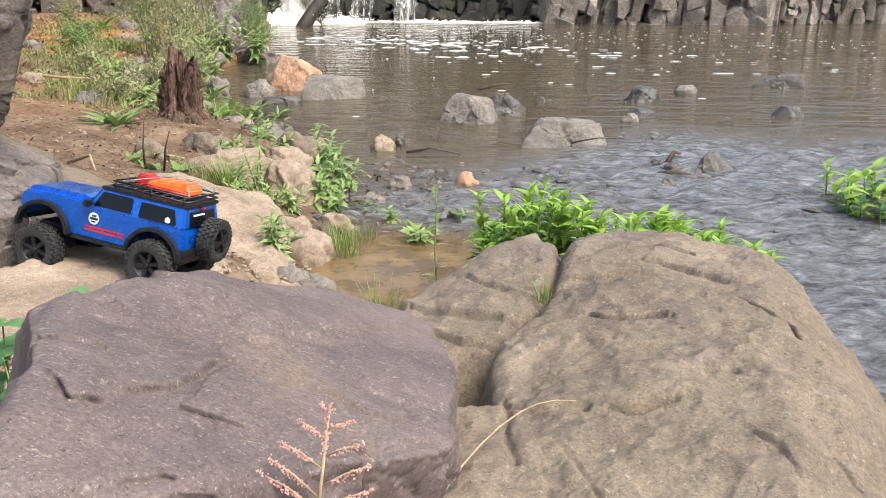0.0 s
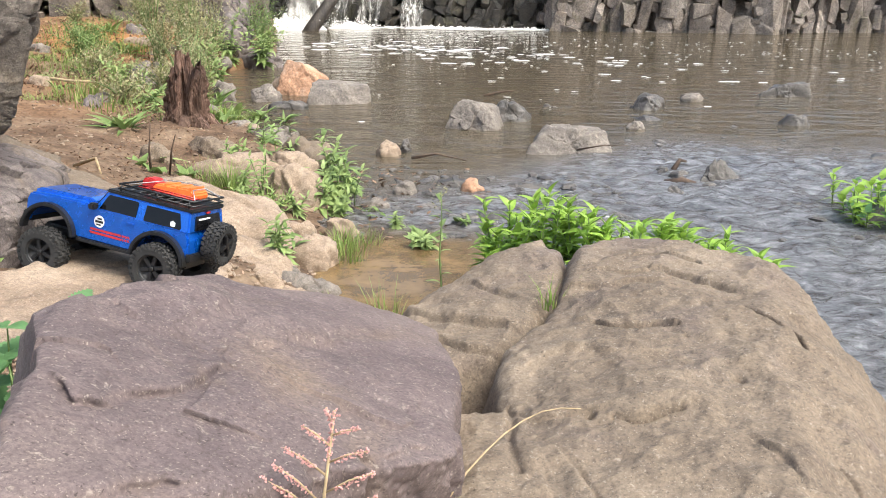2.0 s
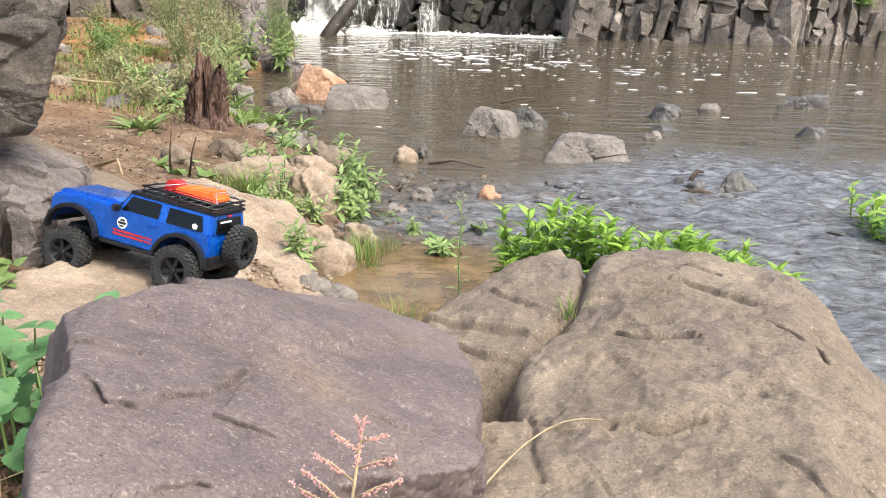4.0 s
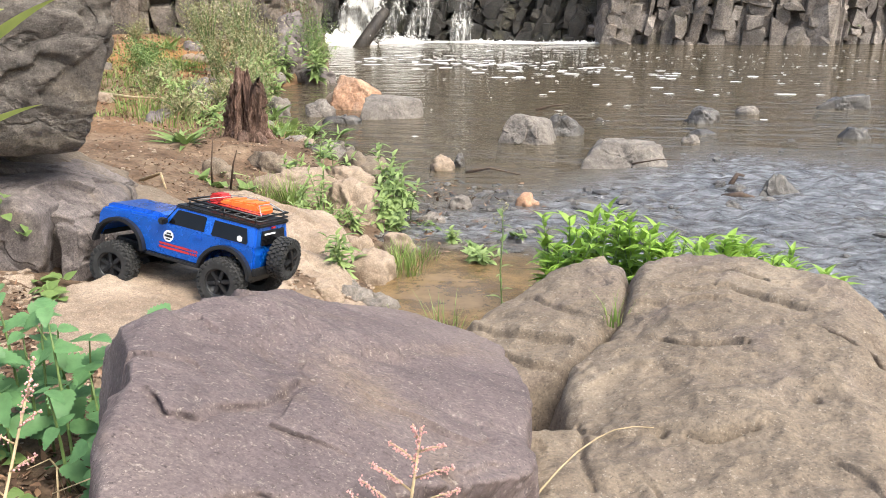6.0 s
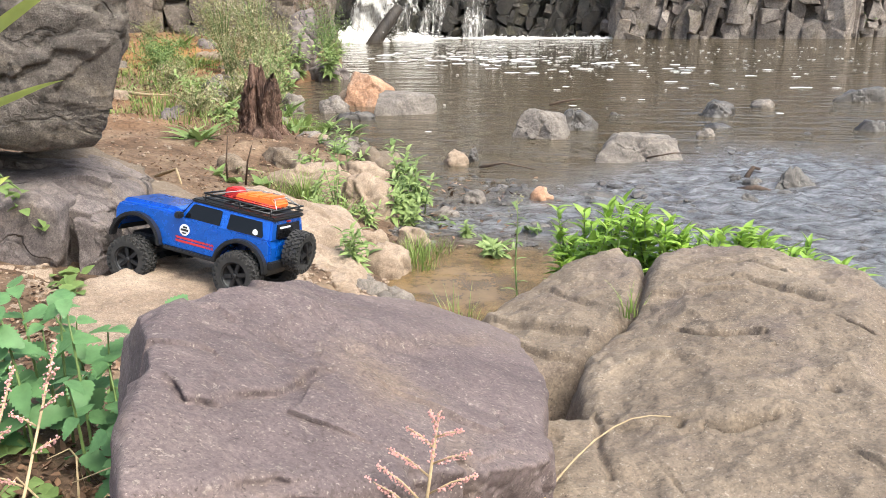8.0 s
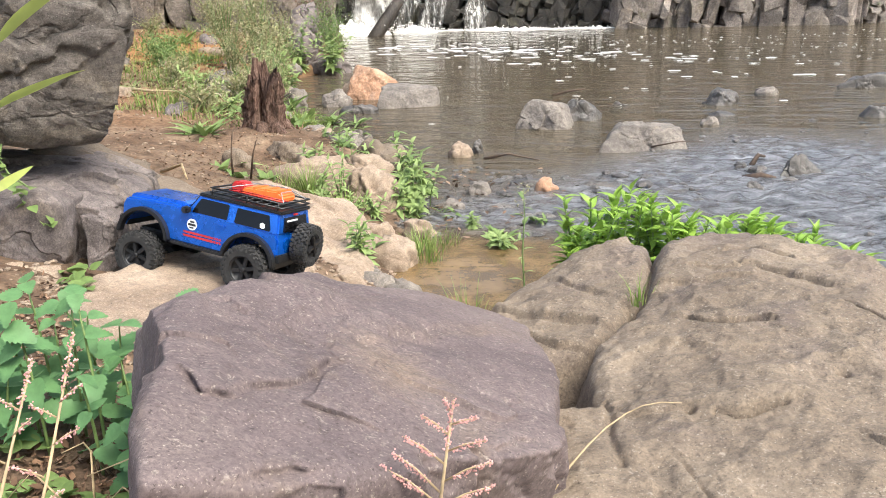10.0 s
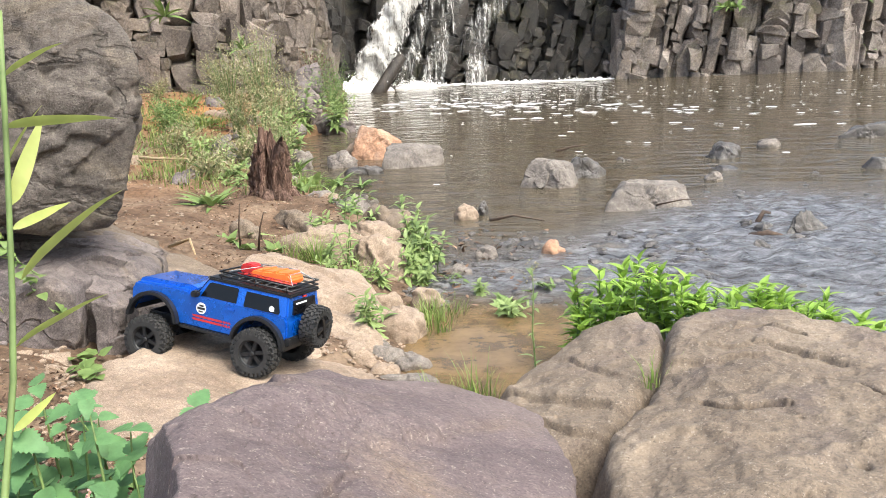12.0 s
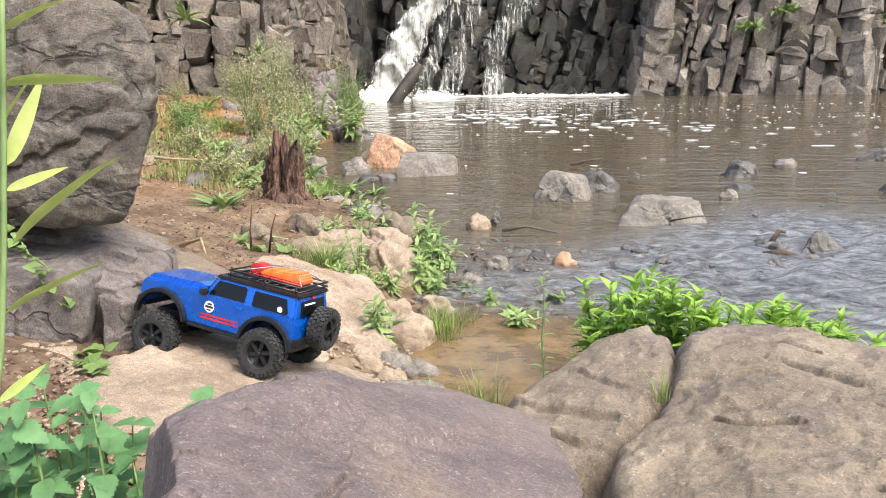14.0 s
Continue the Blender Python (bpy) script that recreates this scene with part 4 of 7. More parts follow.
stones(((-1.50, 4.95, 0.0, 0.085, 0.08, 0.14, M_RIVER, "rounded grey rock at the water's edge", 39), (-1.26, 5.0, 0, 0.11, 0.07, 0.085, M_RIVER, "round grey stone at the water's edge", 61),
    (-1.27, 5.45, 0, 0.09, 0.07, 0.09, M_TAN, "pale round stone at the water's edge", 62), (-1.06, 4.72, -0.01, 0.13, 0.05, 0.055, M_RIVER_WET, "low wet stone at the water's edge", 63),
    (-0.36, 3.55, 0, 0.055, 0.05, 0.06, M_TAN, "small pale stone in the shallows", 40), (-0.29, 3.62, 0, 0.03, 0.03, 0.06, M_RIVER_WET, "small dark stone in the shallows", 64),
    (-0.745, 2.74, 0.05, 0.18, 0.12, 0.12, M_TAN, "flat tan stone set in the bank", 65), (-0.545, 2.68, 0.0, 0.125, 0.10, 0.145, M_TAN, "rounded tan stone set in the bank", 66), (-0.62, 2.92, 0.02, 0.12, 0.09, 0.12, M_TAN, "rounded tan stone set in the bank", 92), (-0.90, 2.98, 0.08, 0.11, 0.08, 0.09, M_BROWN, "rounded brown stone set in the bank", 93), (-0.80, 3.52, 0.02, 0.12, 0.08, 0.10, M_RIVER, "grey-brown stone at the bank's edge", 94), (-0.47, 2.37, -0.01, 0.075, 0.06, 0.06, M_TAN, "low pale stone beside the puddle", 95), (-0.33, 1.99, -0.03, 0.07, 0.05, 0.05, M_RIVER, "flat grey stone beside the puddle", 96),
    (-0.62, 3.16, 0.02, 0.13, 0.10, 0.12, M_BROWN, "rounded brown stone set in the bank", 67), (-0.80, 3.30, 0.03, 0.13, 0.09, 0.12, M_RIVER, "grey stone set in the bank", 68),
    (-0.375, 2.20, -0.02, 0.072, 0.09, 0.09, M_TAN, "pale rounded stone beside the puddle", 69), (-0.353, 2.46, -0.02, 0.058, 0.045, 0.05, M_TAN, "small pale stone beside the puddle", 70),
    (-0.395, 2.0, -0.02, 0.062, 0.07, 0.06, M_RIVER, "flat grey stone beside the puddle", 71), (-0.43, 1.90, 0.02, 0.05, 0.04, 0.04, M_TAN, "pale pebble below the slab", 72),
    (-0.36, 1.86, 0.0, 0.045, 0.04, 0.035, M_TAN, "pale pebble below the slab", 73), (-0.30, 1.82, -0.01, 0.09, 0.06, 0.035, M_RIVER, "flat stone below the slab", 74),
    (-0.83, 1.725, 0.12, 0.075, 0.045, 0.055, M_BROWN, "small brown slab against the ledge", 75), (-0.98, 1.43, 0.15, 0.12, 0.05, 0.055, M_TAN, "flat tan stone in the leaf litter", 76),
    (-0.98, 1.27, 0.15, 0.09, 0.06, 0.06, M_TAN, "tan stone in the leaf litter", 77), (-1.55, 4.35, 0.08, 0.16, 0.09, 0.09, M_LEDGE, "dark outcrop in the bank grass", 78),
    (-1.80, 4.5, 0.12, 0.12, 0.09, 0.12, M_LEDGE, "dark outcrop in the bank grass", 79), (-2.0, 6.75, -0.02, 0.18, 0.2, 0.36, M_LEDGE, "tall dark outcrop at the waterside", 80),
    (-1.78, 6.72, -0.02, 0.22, 0.16, 0.18, M_LEDGE, "broad outcrop at the waterside", 81), (-2.12, 7.3, 0.0, 0.2, 0.3, 0.5, M_LEDGE, "tall dark outcrop at the waterside", 82),
    (-1.24, 2.62, 0.12, 0.12, 0.10, 0.06, M_BROWN, "low brown rock in the soil path", 83), (-1.02, 2.72, 0.10, 0.07, 0.06, 0.10, M_BROWN, "brown rock against the stump", 84),
    (-2.02, 3.9, 0.2, 0.07, 0.06, 0.06, M_TAN, "pale stone in the soil", 86),
    (-0.52, 0.62, 0.10, 0.10, 0.06, 0.14, M_GREY, "low grey rock half under weeds", 87), (-0.30, 0.50, 0.18, 0.12, 0.07, 0.12, M_GREY, "grey rock at the foot of the boulder", 88)))
rock("stone", [(-1.15, 1.82, 0.34), (-1, 1.98, 0.285), (-0.92, 2, 0.25), (-0.72, 2.05, 0.17), (-1.1, 2.15, 0.3), (-1.15, 1.8, 0.12), (-0.75, 1.95, 0.1), (-0.68, 2.05, 0.1), (-1.1, 2.2, 0.1)],
    M_BROWN, "long brown slab behind the ledge", sub=5, sharp=16, seed=90, rough=((6, 0.012), (20, 0.006)))

# wet gravel of the shallows
gp = Pile()
gr = random.Random(77)
for _ in range(230):
    x, y = gr.uniform(-0.5, 0.55), gr.uniform(2.45, 3.35)
    if gr.random() < 0.25:
        x, y = gr.uniform(0.5, 1.8), gr.uniform(2.6, 4.2)
    sz_ = gr.uniform(0.006, 0.024) * (1.2 if gr.random() < 0.15 else 0.8)
    bm = bmesh.new()
    bmesh.ops.create_icosphere(bm, subdivisions=2, radius=1)
    m_ = Matrix.Translation((x, y, float(water_z(np.array([x]), np.array([y]))[0]) - sz_ * 0.12)) @ Matrix.Rotation(gr.uniform(0, 6.28), 4, "Z") @ Matrix.Diagonal((sz_ * gr.uniform(1.0, 1.8), sz_, sz_ * gr.uniform(0.35, 0.7), 1))
    gp.add(([m_ @ (v.co * gr.uniform(0.82, 1.15)) for v in bm.verts], [[v.index for v in f.verts] for f in bm.faces]))
    bm.free()
tagged(new("wet_gravel", gp.mesh("wet_gravel", M_RIVER_WET, False)), "wet dark stones breaking the shallow riffle", "gravel", kind="stuff")

# ---- cliff and waterfall ----
M_WHITE = plain("foam_white", (0.74, 0.73, 0.70), 0.7, vary=0.14, scale=14, bump=0.5)
M_BARK = Nodes("rotten_wood")
_g = M_BARK.noise(9, 6, 0.7, M_BARK.stretch(9, 9, 1.0), 0.6)
M_BARK = M_BARK.surface(Base_Color=M_BARK.mix(M_BARK.ramp(M_BARK.noise(5, 4), ((0.4, 0.0), (0.7, 0.8))), M_BARK.ramp(_g, ((0.32, (0.022, 0.013, 0.010)), (0.5, (0.165, 0.095, 0.070)), (0.68, (0.40, 0.27, 0.21)))), (0.15, 0.10, 0.075)),
    Roughness=0.9, Normal=M_BARK.bump(_g, 1.0, 0.02), Specular_IOR_Level=0.2)


def falling_water(name, cover, soft=0.05, most=1.0):
    m = Nodes(name)
    streak = m.noise(7.0, 6, 0.7, m.stretch(3.2, 3.2, 0.28), 0.4)
    fine = m.noise(24.0, 5, 0.75, m.stretch(2.2, 2.2, 0.55), 0.5)
    both = m.math("ADD", m.math("MULTIPLY", streak, 0.55), m.math("MULTIPLY", fine, 0.45))
    col = m.ramp(both, ((0.38, (0.22, 0.205, 0.18)), (0.48, (0.45, 0.43, 0.39)), (0.60, (0.74, 0.73, 0.70))))
    m.surface(Base_Color=col, Roughness=0.6, Normal=m.bump(both, 0.7, 0.05))
    gap = m.t.nodes.new("ShaderNodeBsdfTransparent")
    mx = m.t.nodes.new("ShaderNodeMixShader")
    rim = m.node("ShaderNodeAttribute")
    rim.attribute_name = "thin"
    body = m.math("SUBTRACT", m.math("ADD", m.math("MULTIPLY", streak, 0.65), m.math("MULTIPLY", fine, 0.35)), m.math("MULTIPLY", rim.outputs["Fac"], 0.22))
    m.t.links.new(m.ramp(body, ((cover - soft, 0.0), (cover + soft, most))), mx.inputs[0])
    m.t.links.new(gap.outputs[0], mx.inputs[1])
    m.t.links.new(m.bsdf.outputs[0], mx.inputs[2])
    m.t.links.new(mx.outputs[0], m.out.inputs[0])
    return m.mat


M_CHUTE, M_VEIL, M_DRIP = falling_water("white_water", 0.36, 0.05), falling_water("thin_falling_water", 0.53, 0.09, 0.9), falling_water("dripping_water", 0.66, 0.05, 0.7)

# the wall's foot, from the bank on the one side round the fall to the other
WALL_DRY_A = ((-7.5, 5.0), (-5.2, 6.0), (-4.0, 6.7), (-3.0, 7.15), (-2.5, 7.7), (-2.35, 8.6), (-2.6, 10.0), (-2.95, 11.0))
WALL_WET = ((-2.95, 11.0), (-2.7, 11.5), (-1.9, 11.9), (-0.4, 11.95), (0.55, 11.85))
WALL_DRY_B = ((0.55, 11.85), (0.72, 11.45), (2.0, 11.45), (3.4, 11.35), (3.7, 11.7), (5.0, 12.0), (9.0, 13.5))


def along(line, s):
    pts = [Vector((*p, 0)) for p in line]
    for a, b in zip(pts[:-1], pts[1:]):
        d = (b - a).length
        if s <= d:
            t = (b - a) / d
            return a + t * s, t
        s -= d
    t = (pts[-1] - pts[-2]).normalized()
    return pts[-1], t


def length_of(line):
    return sum((Vector(b) - Vector(a)).length for a, b in zip(line[:-1], line[1:]))


def wall_sheet(name, line, height, material, seed, lean=0.12, back=0.22):
    """The solid rock behind the blocks, a rough thick sheet."""
    n, m = int(length_of(line) / 0.06), int(height / 0.08)
    total = length_of(line)
    front = []
    for j in range(m + 1):
        for i in range(n + 1):
            p, t = along(line, total * i / n)
            out = Vector((-t.y, t.x, 0))
            z = -0.4 + (height + 0.4) * j / m
            front.append(p + out * (back + lean * max(z, 0)) + Vector((0, 0, z)))
    v = np.array(front)
    out = np.array([(-along(line, total * i / n)[1].y, along(line, total * i / n)[1].x, 0) for i in range(n + 1)])
    push = 0.10 * fbm(v * (1, 1, 0.5), 1.6, 4, 0.55, seed) + 0.05 * fbm(v * (1, 1, 0.4), 6, 3, 0.5, seed + 2)
    v = v - np.tile(out, (m + 1, 1)) * push[:, None]
    rear = v + np.tile(out, (m + 1, 1)) * 1.5
    k = np.arange((n + 1) * (m + 1)).reshape(m + 1, n + 1)
    q = lambda a: np.stack([a[:-1, :-1].ravel(), a[:-1, 1:].ravel(), a[1:, 1:].ravel(), a[1:, :-1].ravel()], 1)
    off = len(v)
    lid = np.stack([k[-1, :-1], k[-1, 1:], k[-1, 1:] + off, k[-1, :-1] + off], 1)
    me = from_arrays(name, np.vstack([v, rear]), np.vstack([q(k), q(k + off)[:, ::-1], lid]))
    me.materials.append(material)
    return me


def block_mesh(name, seed, material, sides=6):
    """An irregular angular block with broken edges, about 1 x 1 x 1, standing on z = 0."""
    r = random.Random(seed)
    bm = bmesh.new()
    bmesh.ops.create_cube(bm, size=1.0)
    for v in bm.verts:
        v.co += Vector((r.uniform(-0.19, 0.19), r.uniform(-0.12, 0.12), r.uniform(-0.17, 0.17)))
    for _ in range(sides - 2):
        n = Vector((r.uniform(-1.2, 1.2), -r.uniform(0.1, 1.0), r.uniform(-1.0, 1.0))).normalized()
        top = max(v.co.dot(n) for v in bm.verts)
        cut = bmesh.ops.bisect_plane(bm, geom=bm.verts[:] + bm.edges[:] + bm.faces[:], plane_co=n * top * r.uniform(0.62, 0.90), plane_no=n, clear_outer=True)
        edges = [e for e in cut["geom_cut"] if isinstance(e, bmesh.types.BMEdge)]
        bmesh.ops.contextual_create(bm, geom=edges)
    bmesh.ops.triangulate(bm, faces=bm.faces[:])
    for v in bm.verts:
        v.co.z += 0.5
    return mesh_of(bm, name, material, smooth=False)


def cliff(name, line, height, material, label, seed, wide, tall, visible, parts_z, lean=0.12, z0=-0.12, skip=0.0, tip=(0.0, 0.0), rough_set=0.08):
    """A wall of stacked column blocks against a solid sheet. Blocks lower than parts_z are parts, the rest is one mesh."""
    ob = new(name, wall_sheet(name, line, height, material, seed, lean))
    tagged(ob, label, "cliff", kind="structure")
    shapes = [block_mesh("block", seed * 20 + k, material, 5 + k % 3) for k in range(12)]
    shape_data = [(np.array([v.co for v in s.vertices]), [list(p.vertices) for p in s.polygons]) for s in shapes]
    r = random.Random(seed)
    total, s = length_of(line), 0.0
    joined_v, joined_f, count = [], [], 0
    while s < total:
        w = r.uniform(*wide)
        p, t = along(line, s + w / 2)
        out = Vector((-t.y, t.x, 0))
        col_set = r.uniform(-rough_set, rough_set)
        lean_side = tip[0] + (tip[1] - tip[0]) * min(s / 2.5, 1) + r.uniform(-0.08, 0.08)
        z = z0 + r.uniform(-0.3, 0.0)
        while z < height:
            h = tall[0] + (tall[1] - tall[0]) * r.random() ** 1.8
            k = r.randrange(12)
            if r.random() >= skip:
                depth = r.uniform(0.9, 1.3) * max(w, 0.24)
                at = p + out * (lean * max(z, 0) + col_set + r.uniform(-0.03, 0.035) + 0.10) + t * (lean_side * z + r.uniform(-0.02, 0.02)) + Vector((0, 0, z))
                m = Matrix.Translation(at) @ Matrix.Rotation(math.atan2(t.y, t.x) + r.uniform(-0.15, 0.15), 4, "Z") @ Euler((r.uniform(-0.08, 0.08), r.uniform(-0.06, 0.06) + lean_side, 0)).to_matrix().to_4x4() @ Matrix.Diagonal((w * r.uniform(1.05, 1.35), depth * 1.1, h * r.uniform(1.08, 1.3), 1))
                if z < parts_z and visible[0] < at.x < visible[1] and count < 300:
                    b = new("block", shapes[k])
                    b.parent, b.matrix_local = ob, m
                    count += 1
                else:
                    v, f = shape_data[k]
                    base = sum(len(q) for q in joined_v)
                    joined_v.append(v @ np.array(m.to_3x3()).T + np.array(m.translation))
                    joined_f += [[i + base for i in q] for q in f]
            z += h * 0.97
        s += w * r.uniform(0.86, 1.0)
    if joined_v:
        me = from_arrays("upper_blocks", np.vstack(joined_v), joined_f, False)
        me.materials.append(material)
        o = part("upper_blocks", me, None, ob)
        tagged(o, kind="stuff")
    return ob


cliff("cliff_bank", WALL_DRY_A, 2.2, M_BANK_WALL, "grey fractured basalt wall above the bank", 3, (0.06, 0.19), (0.05, 0.26), (-5, -2), 1.25, 0.16, 0.0, 0.02, (0.05, 0.05), 0.05)
cliff("cliff_fall", WALL_WET, 3.4, M_WET, "black wet basalt wall behind the waterfall", 4, (0.07, 0.18), (0.08, 0.36), (-3.2, 1), 1.5, 0.30, -0.2, 0.18, (0.1, 0.25), 0.07)
cliff("cliff_pool", WALL_DRY_B, 1.75, M_CLIFF, "grey columnar basalt cliff beside the pool", 5, (0.05, 0.22), (0.08, 0.42), (0.4, 5.2), 1.4, 0.10, -0.2, 0.05, (0.30, 0.04), 0.08)


def sheet_of_water(path, width, seed, rough, bulge):
    """A falling sheet along a path of points, rounded across, with ragged sides."""
    n, m = 80, 18
    P = [Vector(p) for p in path]
    v = []
    for i in range(n + 1):
        u = i / n * (len(P) - 1)
        k = min(int(u), len(P) - 2)
        c = P[k].lerp(P[k + 1], u - k)
        wd = width[0] + (width[1] - width[0]) * i / n
        for j in range(m + 1):
            a = (j / m - 0.5)
            v.append((c.x + a * wd, c.y - bulge * (1 - (2 * a) ** 2) + a * 0.12, c.z))
    v = np.array(v)
    f1 = fbm(v * (1, 1, 0.35), 7, 4, 0.6, seed)
    v[:, 1] -= rough * f1
    v[:, 0] += 0.6 * rough * fbm(v * (1, 1, 0.6), 6, 3, 0.5, seed + 3)
    k = np.arange((n + 1) * (m + 1)).reshape(n + 1, m + 1)
    f = np.stack([k[:-1, :-1].ravel(), k[1:, :-1].ravel(), k[1:, 1:].ravel(), k[:-1, 1:].ravel()], 1)
    me = from_arrays("falling_sheet", v, f)
    thin = me.attributes.new("thin", "FLOAT", "POINT")
    thin.data.foreach_set("value", np.tile((np.abs(np.linspace(-1, 1, m + 1)) ** 3), n + 1))
    return me


fall = empty("waterfall", Matrix.Translation((0, 0, 0)), "white waterfall rushing down a dark rock chute", "waterfall")
for path, width, seed, rough, bulge, mat_ in (
    ([(-2.52, 11.15, -0.03), (-2.42, 11.3, 0.35), (-2.2, 11.5, 0.8), (-1.85, 11.75, 1.3), (-1.5, 12.0, 1.8), (-1.2, 12.3, 2.4)], (0.56, 0.42), 2, 0.10, 0.14, M_CHUTE),
    ([(-2.05, 11.5, -0.03), (-1.95, 11.62, 0.4), (-1.8, 11.75, 0.8), (-1.55, 11.9, 1.4), (-1.4, 12.05, 2.0)], (0.30, 0.35), 5, 0.05, 0.03, M_VEIL),
    ([(-1.72, 11.58, -0.03), (-1.62, 11.66, 0.4), (-1.45, 11.78, 0.9), (-1.3, 11.92, 1.5), (-1.2, 12.05, 2.0)], (0.45, 0.3), 7, 0.05, 0.03, M_VEIL),
    ([(-1.10, 11.5, -0.03), (-1.12, 11.56, 0.45), (-1.08, 11.62, 0.72), (-0.86, 11.70, 1.0), (-0.66, 11.80, 1.3), (-0.55, 11.9, 2.0)], (0.40, 0.62), 9, 0.06, 0.04, M_VEIL),
    ([(-0.9, 11.52, -0.03), (-0.9, 11.62, 0.4), (-0.85, 11.74, 0.8), (-0.8, 11.88, 1.3), (-0.8, 12.0, 1.9)], (2.6, 2.4), 13, 0.04, 0.02, M_DRIP)):
    me = sheet_of_water(path, width, seed, rough, bulge)
    me.materials.append(mat_)
    part("falling_sheet", me, None, fall)


def flakes(name, spots, label, seed, material):
    """Many small low clots of foam, an uneven rim each, lying on the water."""
    r = random.Random(seed)
    V, F = [], []
    for x, y, z, size in spots:
        n, base = 8, len(V)
        long = r.uniform(1.0, 2.2)
        for ring, lift in ((1.0, 0.0005), (0.9, 0.0010), (0.5, 0.0014)):
            for k in range(n):
                a = k / n * math.tau
                g = size * r.uniform(0.75, 1.1) * ring
                V.append((x + math.cos(a) * g * long, y + math.sin(a) * g, z + lift))
        for q in range(2):
            F += [(base + q * n + k, base + q * n + (k + 1) % n, base + q * n + n + (k + 1) % n, base + q * n + n + k) for k in range(n)]
        F.append(tuple(base + 2 * n + k for k in range(n)))
    me = from_arrays(name, V, F)
    me.materials.append(material)
    return tagged(new(name, me), label, "foam", kind="stuff")


rr = random.Random(12)
spots = []
for cx, cy, sx, sy, n, lo, hi in ((-0.75, 8.5, 0.34, 0.20, 44, 0.010, 0.055), (-0.3, 8.2, 0.45, 0.28, 34, 0.010, 0.055), (0.35, 7.9, 0.5, 0.4, 34, 0.010, 0.05), (-1.35, 9.0, 0.40, 0.4, 34, 0.010, 0.04), (-1.9, 8.6, 0.2, 0.2, 14, 0.02, 0.07), (0.9, 7.4, 0.9, 0.6, 34, 0.008, 0.04), (1.4, 9.2, 1.6, 0.8, 190, 0.004, 0.013),
    (-0.6, 9.7, 1.0, 0.6, 120, 0.005, 0.022), (0.4, 6.3, 1.3, 0.7, 20, 0.005, 0.025), (2.8, 8.2, 1.2, 1.2, 90, 0.004, 0.016), (0.2, 5.2, 1.0, 0.4, 8, 0.005, 0.02)):
    for _ in range(n):
        x, y = rr.gauss(cx, sx), rr.gauss(cy, sy)
        if -1.9 < x < 6 and y < 11.2:
            spots.append((x, y, 0.0, lo + (hi - lo) * rr.random() ** 2))
flakes("foam", spots, "scattered white foam flakes drifting on the brown pool", 4, M_WHITE)
spots = [(-2.3 + 3.0 * u + rr.gauss(0, 0.05), 11.38 + 0.10 * u + rr.gauss(0, 0.06), rr.uniform(0.0, 0.02), rr.uniform(0.004, 0.026) * (1.2 - 0.8 * u)) for u in (k / 300 for k in range(300))]
flakes("splash_foam", spots, "white foam line along the foot of the fall", 5, M_WHITE)


def splash_mound(x, y, sx, sy, h, seed, flung=380):
    """A churned mound of white water with flung drops."""
    n = 60
    g = np.linspace(-1, 1, n)
    gx, gy = np.meshgrid(g, g)
    p = np.stack([gx.ravel() * sx, gy.ravel() * sy, 0 * gx.ravel()], 1)
    q = np.sqrt(p[:, 0] ** 2 / sx ** 2 + p[:, 1] ** 2 / sy ** 2)
    z = h * np.clip(1 - q ** 1.6, -0.2, 1) * (0.75 + 0.5 * fbm(p, 9, 4, 0.6, seed)) + 0.03 * np.clip(1 - q, 0, 1) * fbm(p, 30, 3, 0.6, seed + 1)
    v = np.stack([p[:, 0] + x, p[:, 1] + y, z], 1)
    i = np.arange(n * n).reshape(n, n)
    f = np.stack([i[:-1, :-1].ravel(), i[:-1, 1:].ravel(), i[1:, 1:].ravel(), i[1:, :-1].ravel()], 1)
    me = from_arrays("churned_water", v, f)
    me.materials.append(M_WHITE)
    tagged(part("churned_water", me, None, fall), kind="stuff")
    r = random.Random(seed)
    drops = Pile()
    cube = ([(1, 0, 0), (-1, 0, 0), (0, 1, 0), (0, -1, 0), (0, 0, 1), (0, 0, -1)], [(0, 2, 4), (2, 1, 4), (1, 3, 4), (3, 0, 4), (2, 0, 5), (1, 2, 5), (3, 1, 5), (0, 3, 5)])
    for _ in range(flung):
        c = Vector((x + r.gauss(0, 0.55 * sx), y + r.gauss(0, 0.5 * sy), abs(r.gauss(0, 0.62 * h)) + 0.02))
        drops.add(cube, Matrix.Translation(c) @ Matrix.Scale(r.uniform(0.003, 0.011), 4))
    tagged(part("spray", drops.mesh("spray", M_WHITE), None, fall), kind="stuff")


splash_mound(-2.52, 10.98, 0.42, 0.24, 0.16, 3)
splash_mound(-1.85, 11.3, 0.30, 0.16, 0.07, 4)
splash_mound(-0.75, 11.52, 1.15, 0.12, 0.018, 5, 60)
splash_mound(0.35, 11.55, 0.45, 0.10, 0.012, 6, 20)

# ---- fallen log under the fall ----


M_LOG = stone("dark_wet_wood", (0.015, 0.012, 0.010), (0.035, 0.028, 0.022), (0.08, 0.065, 0.05), (0.1, 0.09, 0.08), 1.0, 0.75, 0.8, None, 0.2, (6, 6, 1))
log = Pile().add(tube([(-2.34, 10.70, -0.12), (-2.24, 10.78, 0.03), (-2.15, 10.86, 0.17), (-2.07, 10.95, 0.30), (-2.00, 11.04, 0.40), (-1.98, 11.06, 0.42)], [0.085, 0.085, 0.08, 0.074, 0.066, 0.03], 14))
tagged(new("fallen_log", log.mesh("fallen_log", M_LOG)), "dark wet log leaning against the waterfall", "log")

# ---- tree stump ----


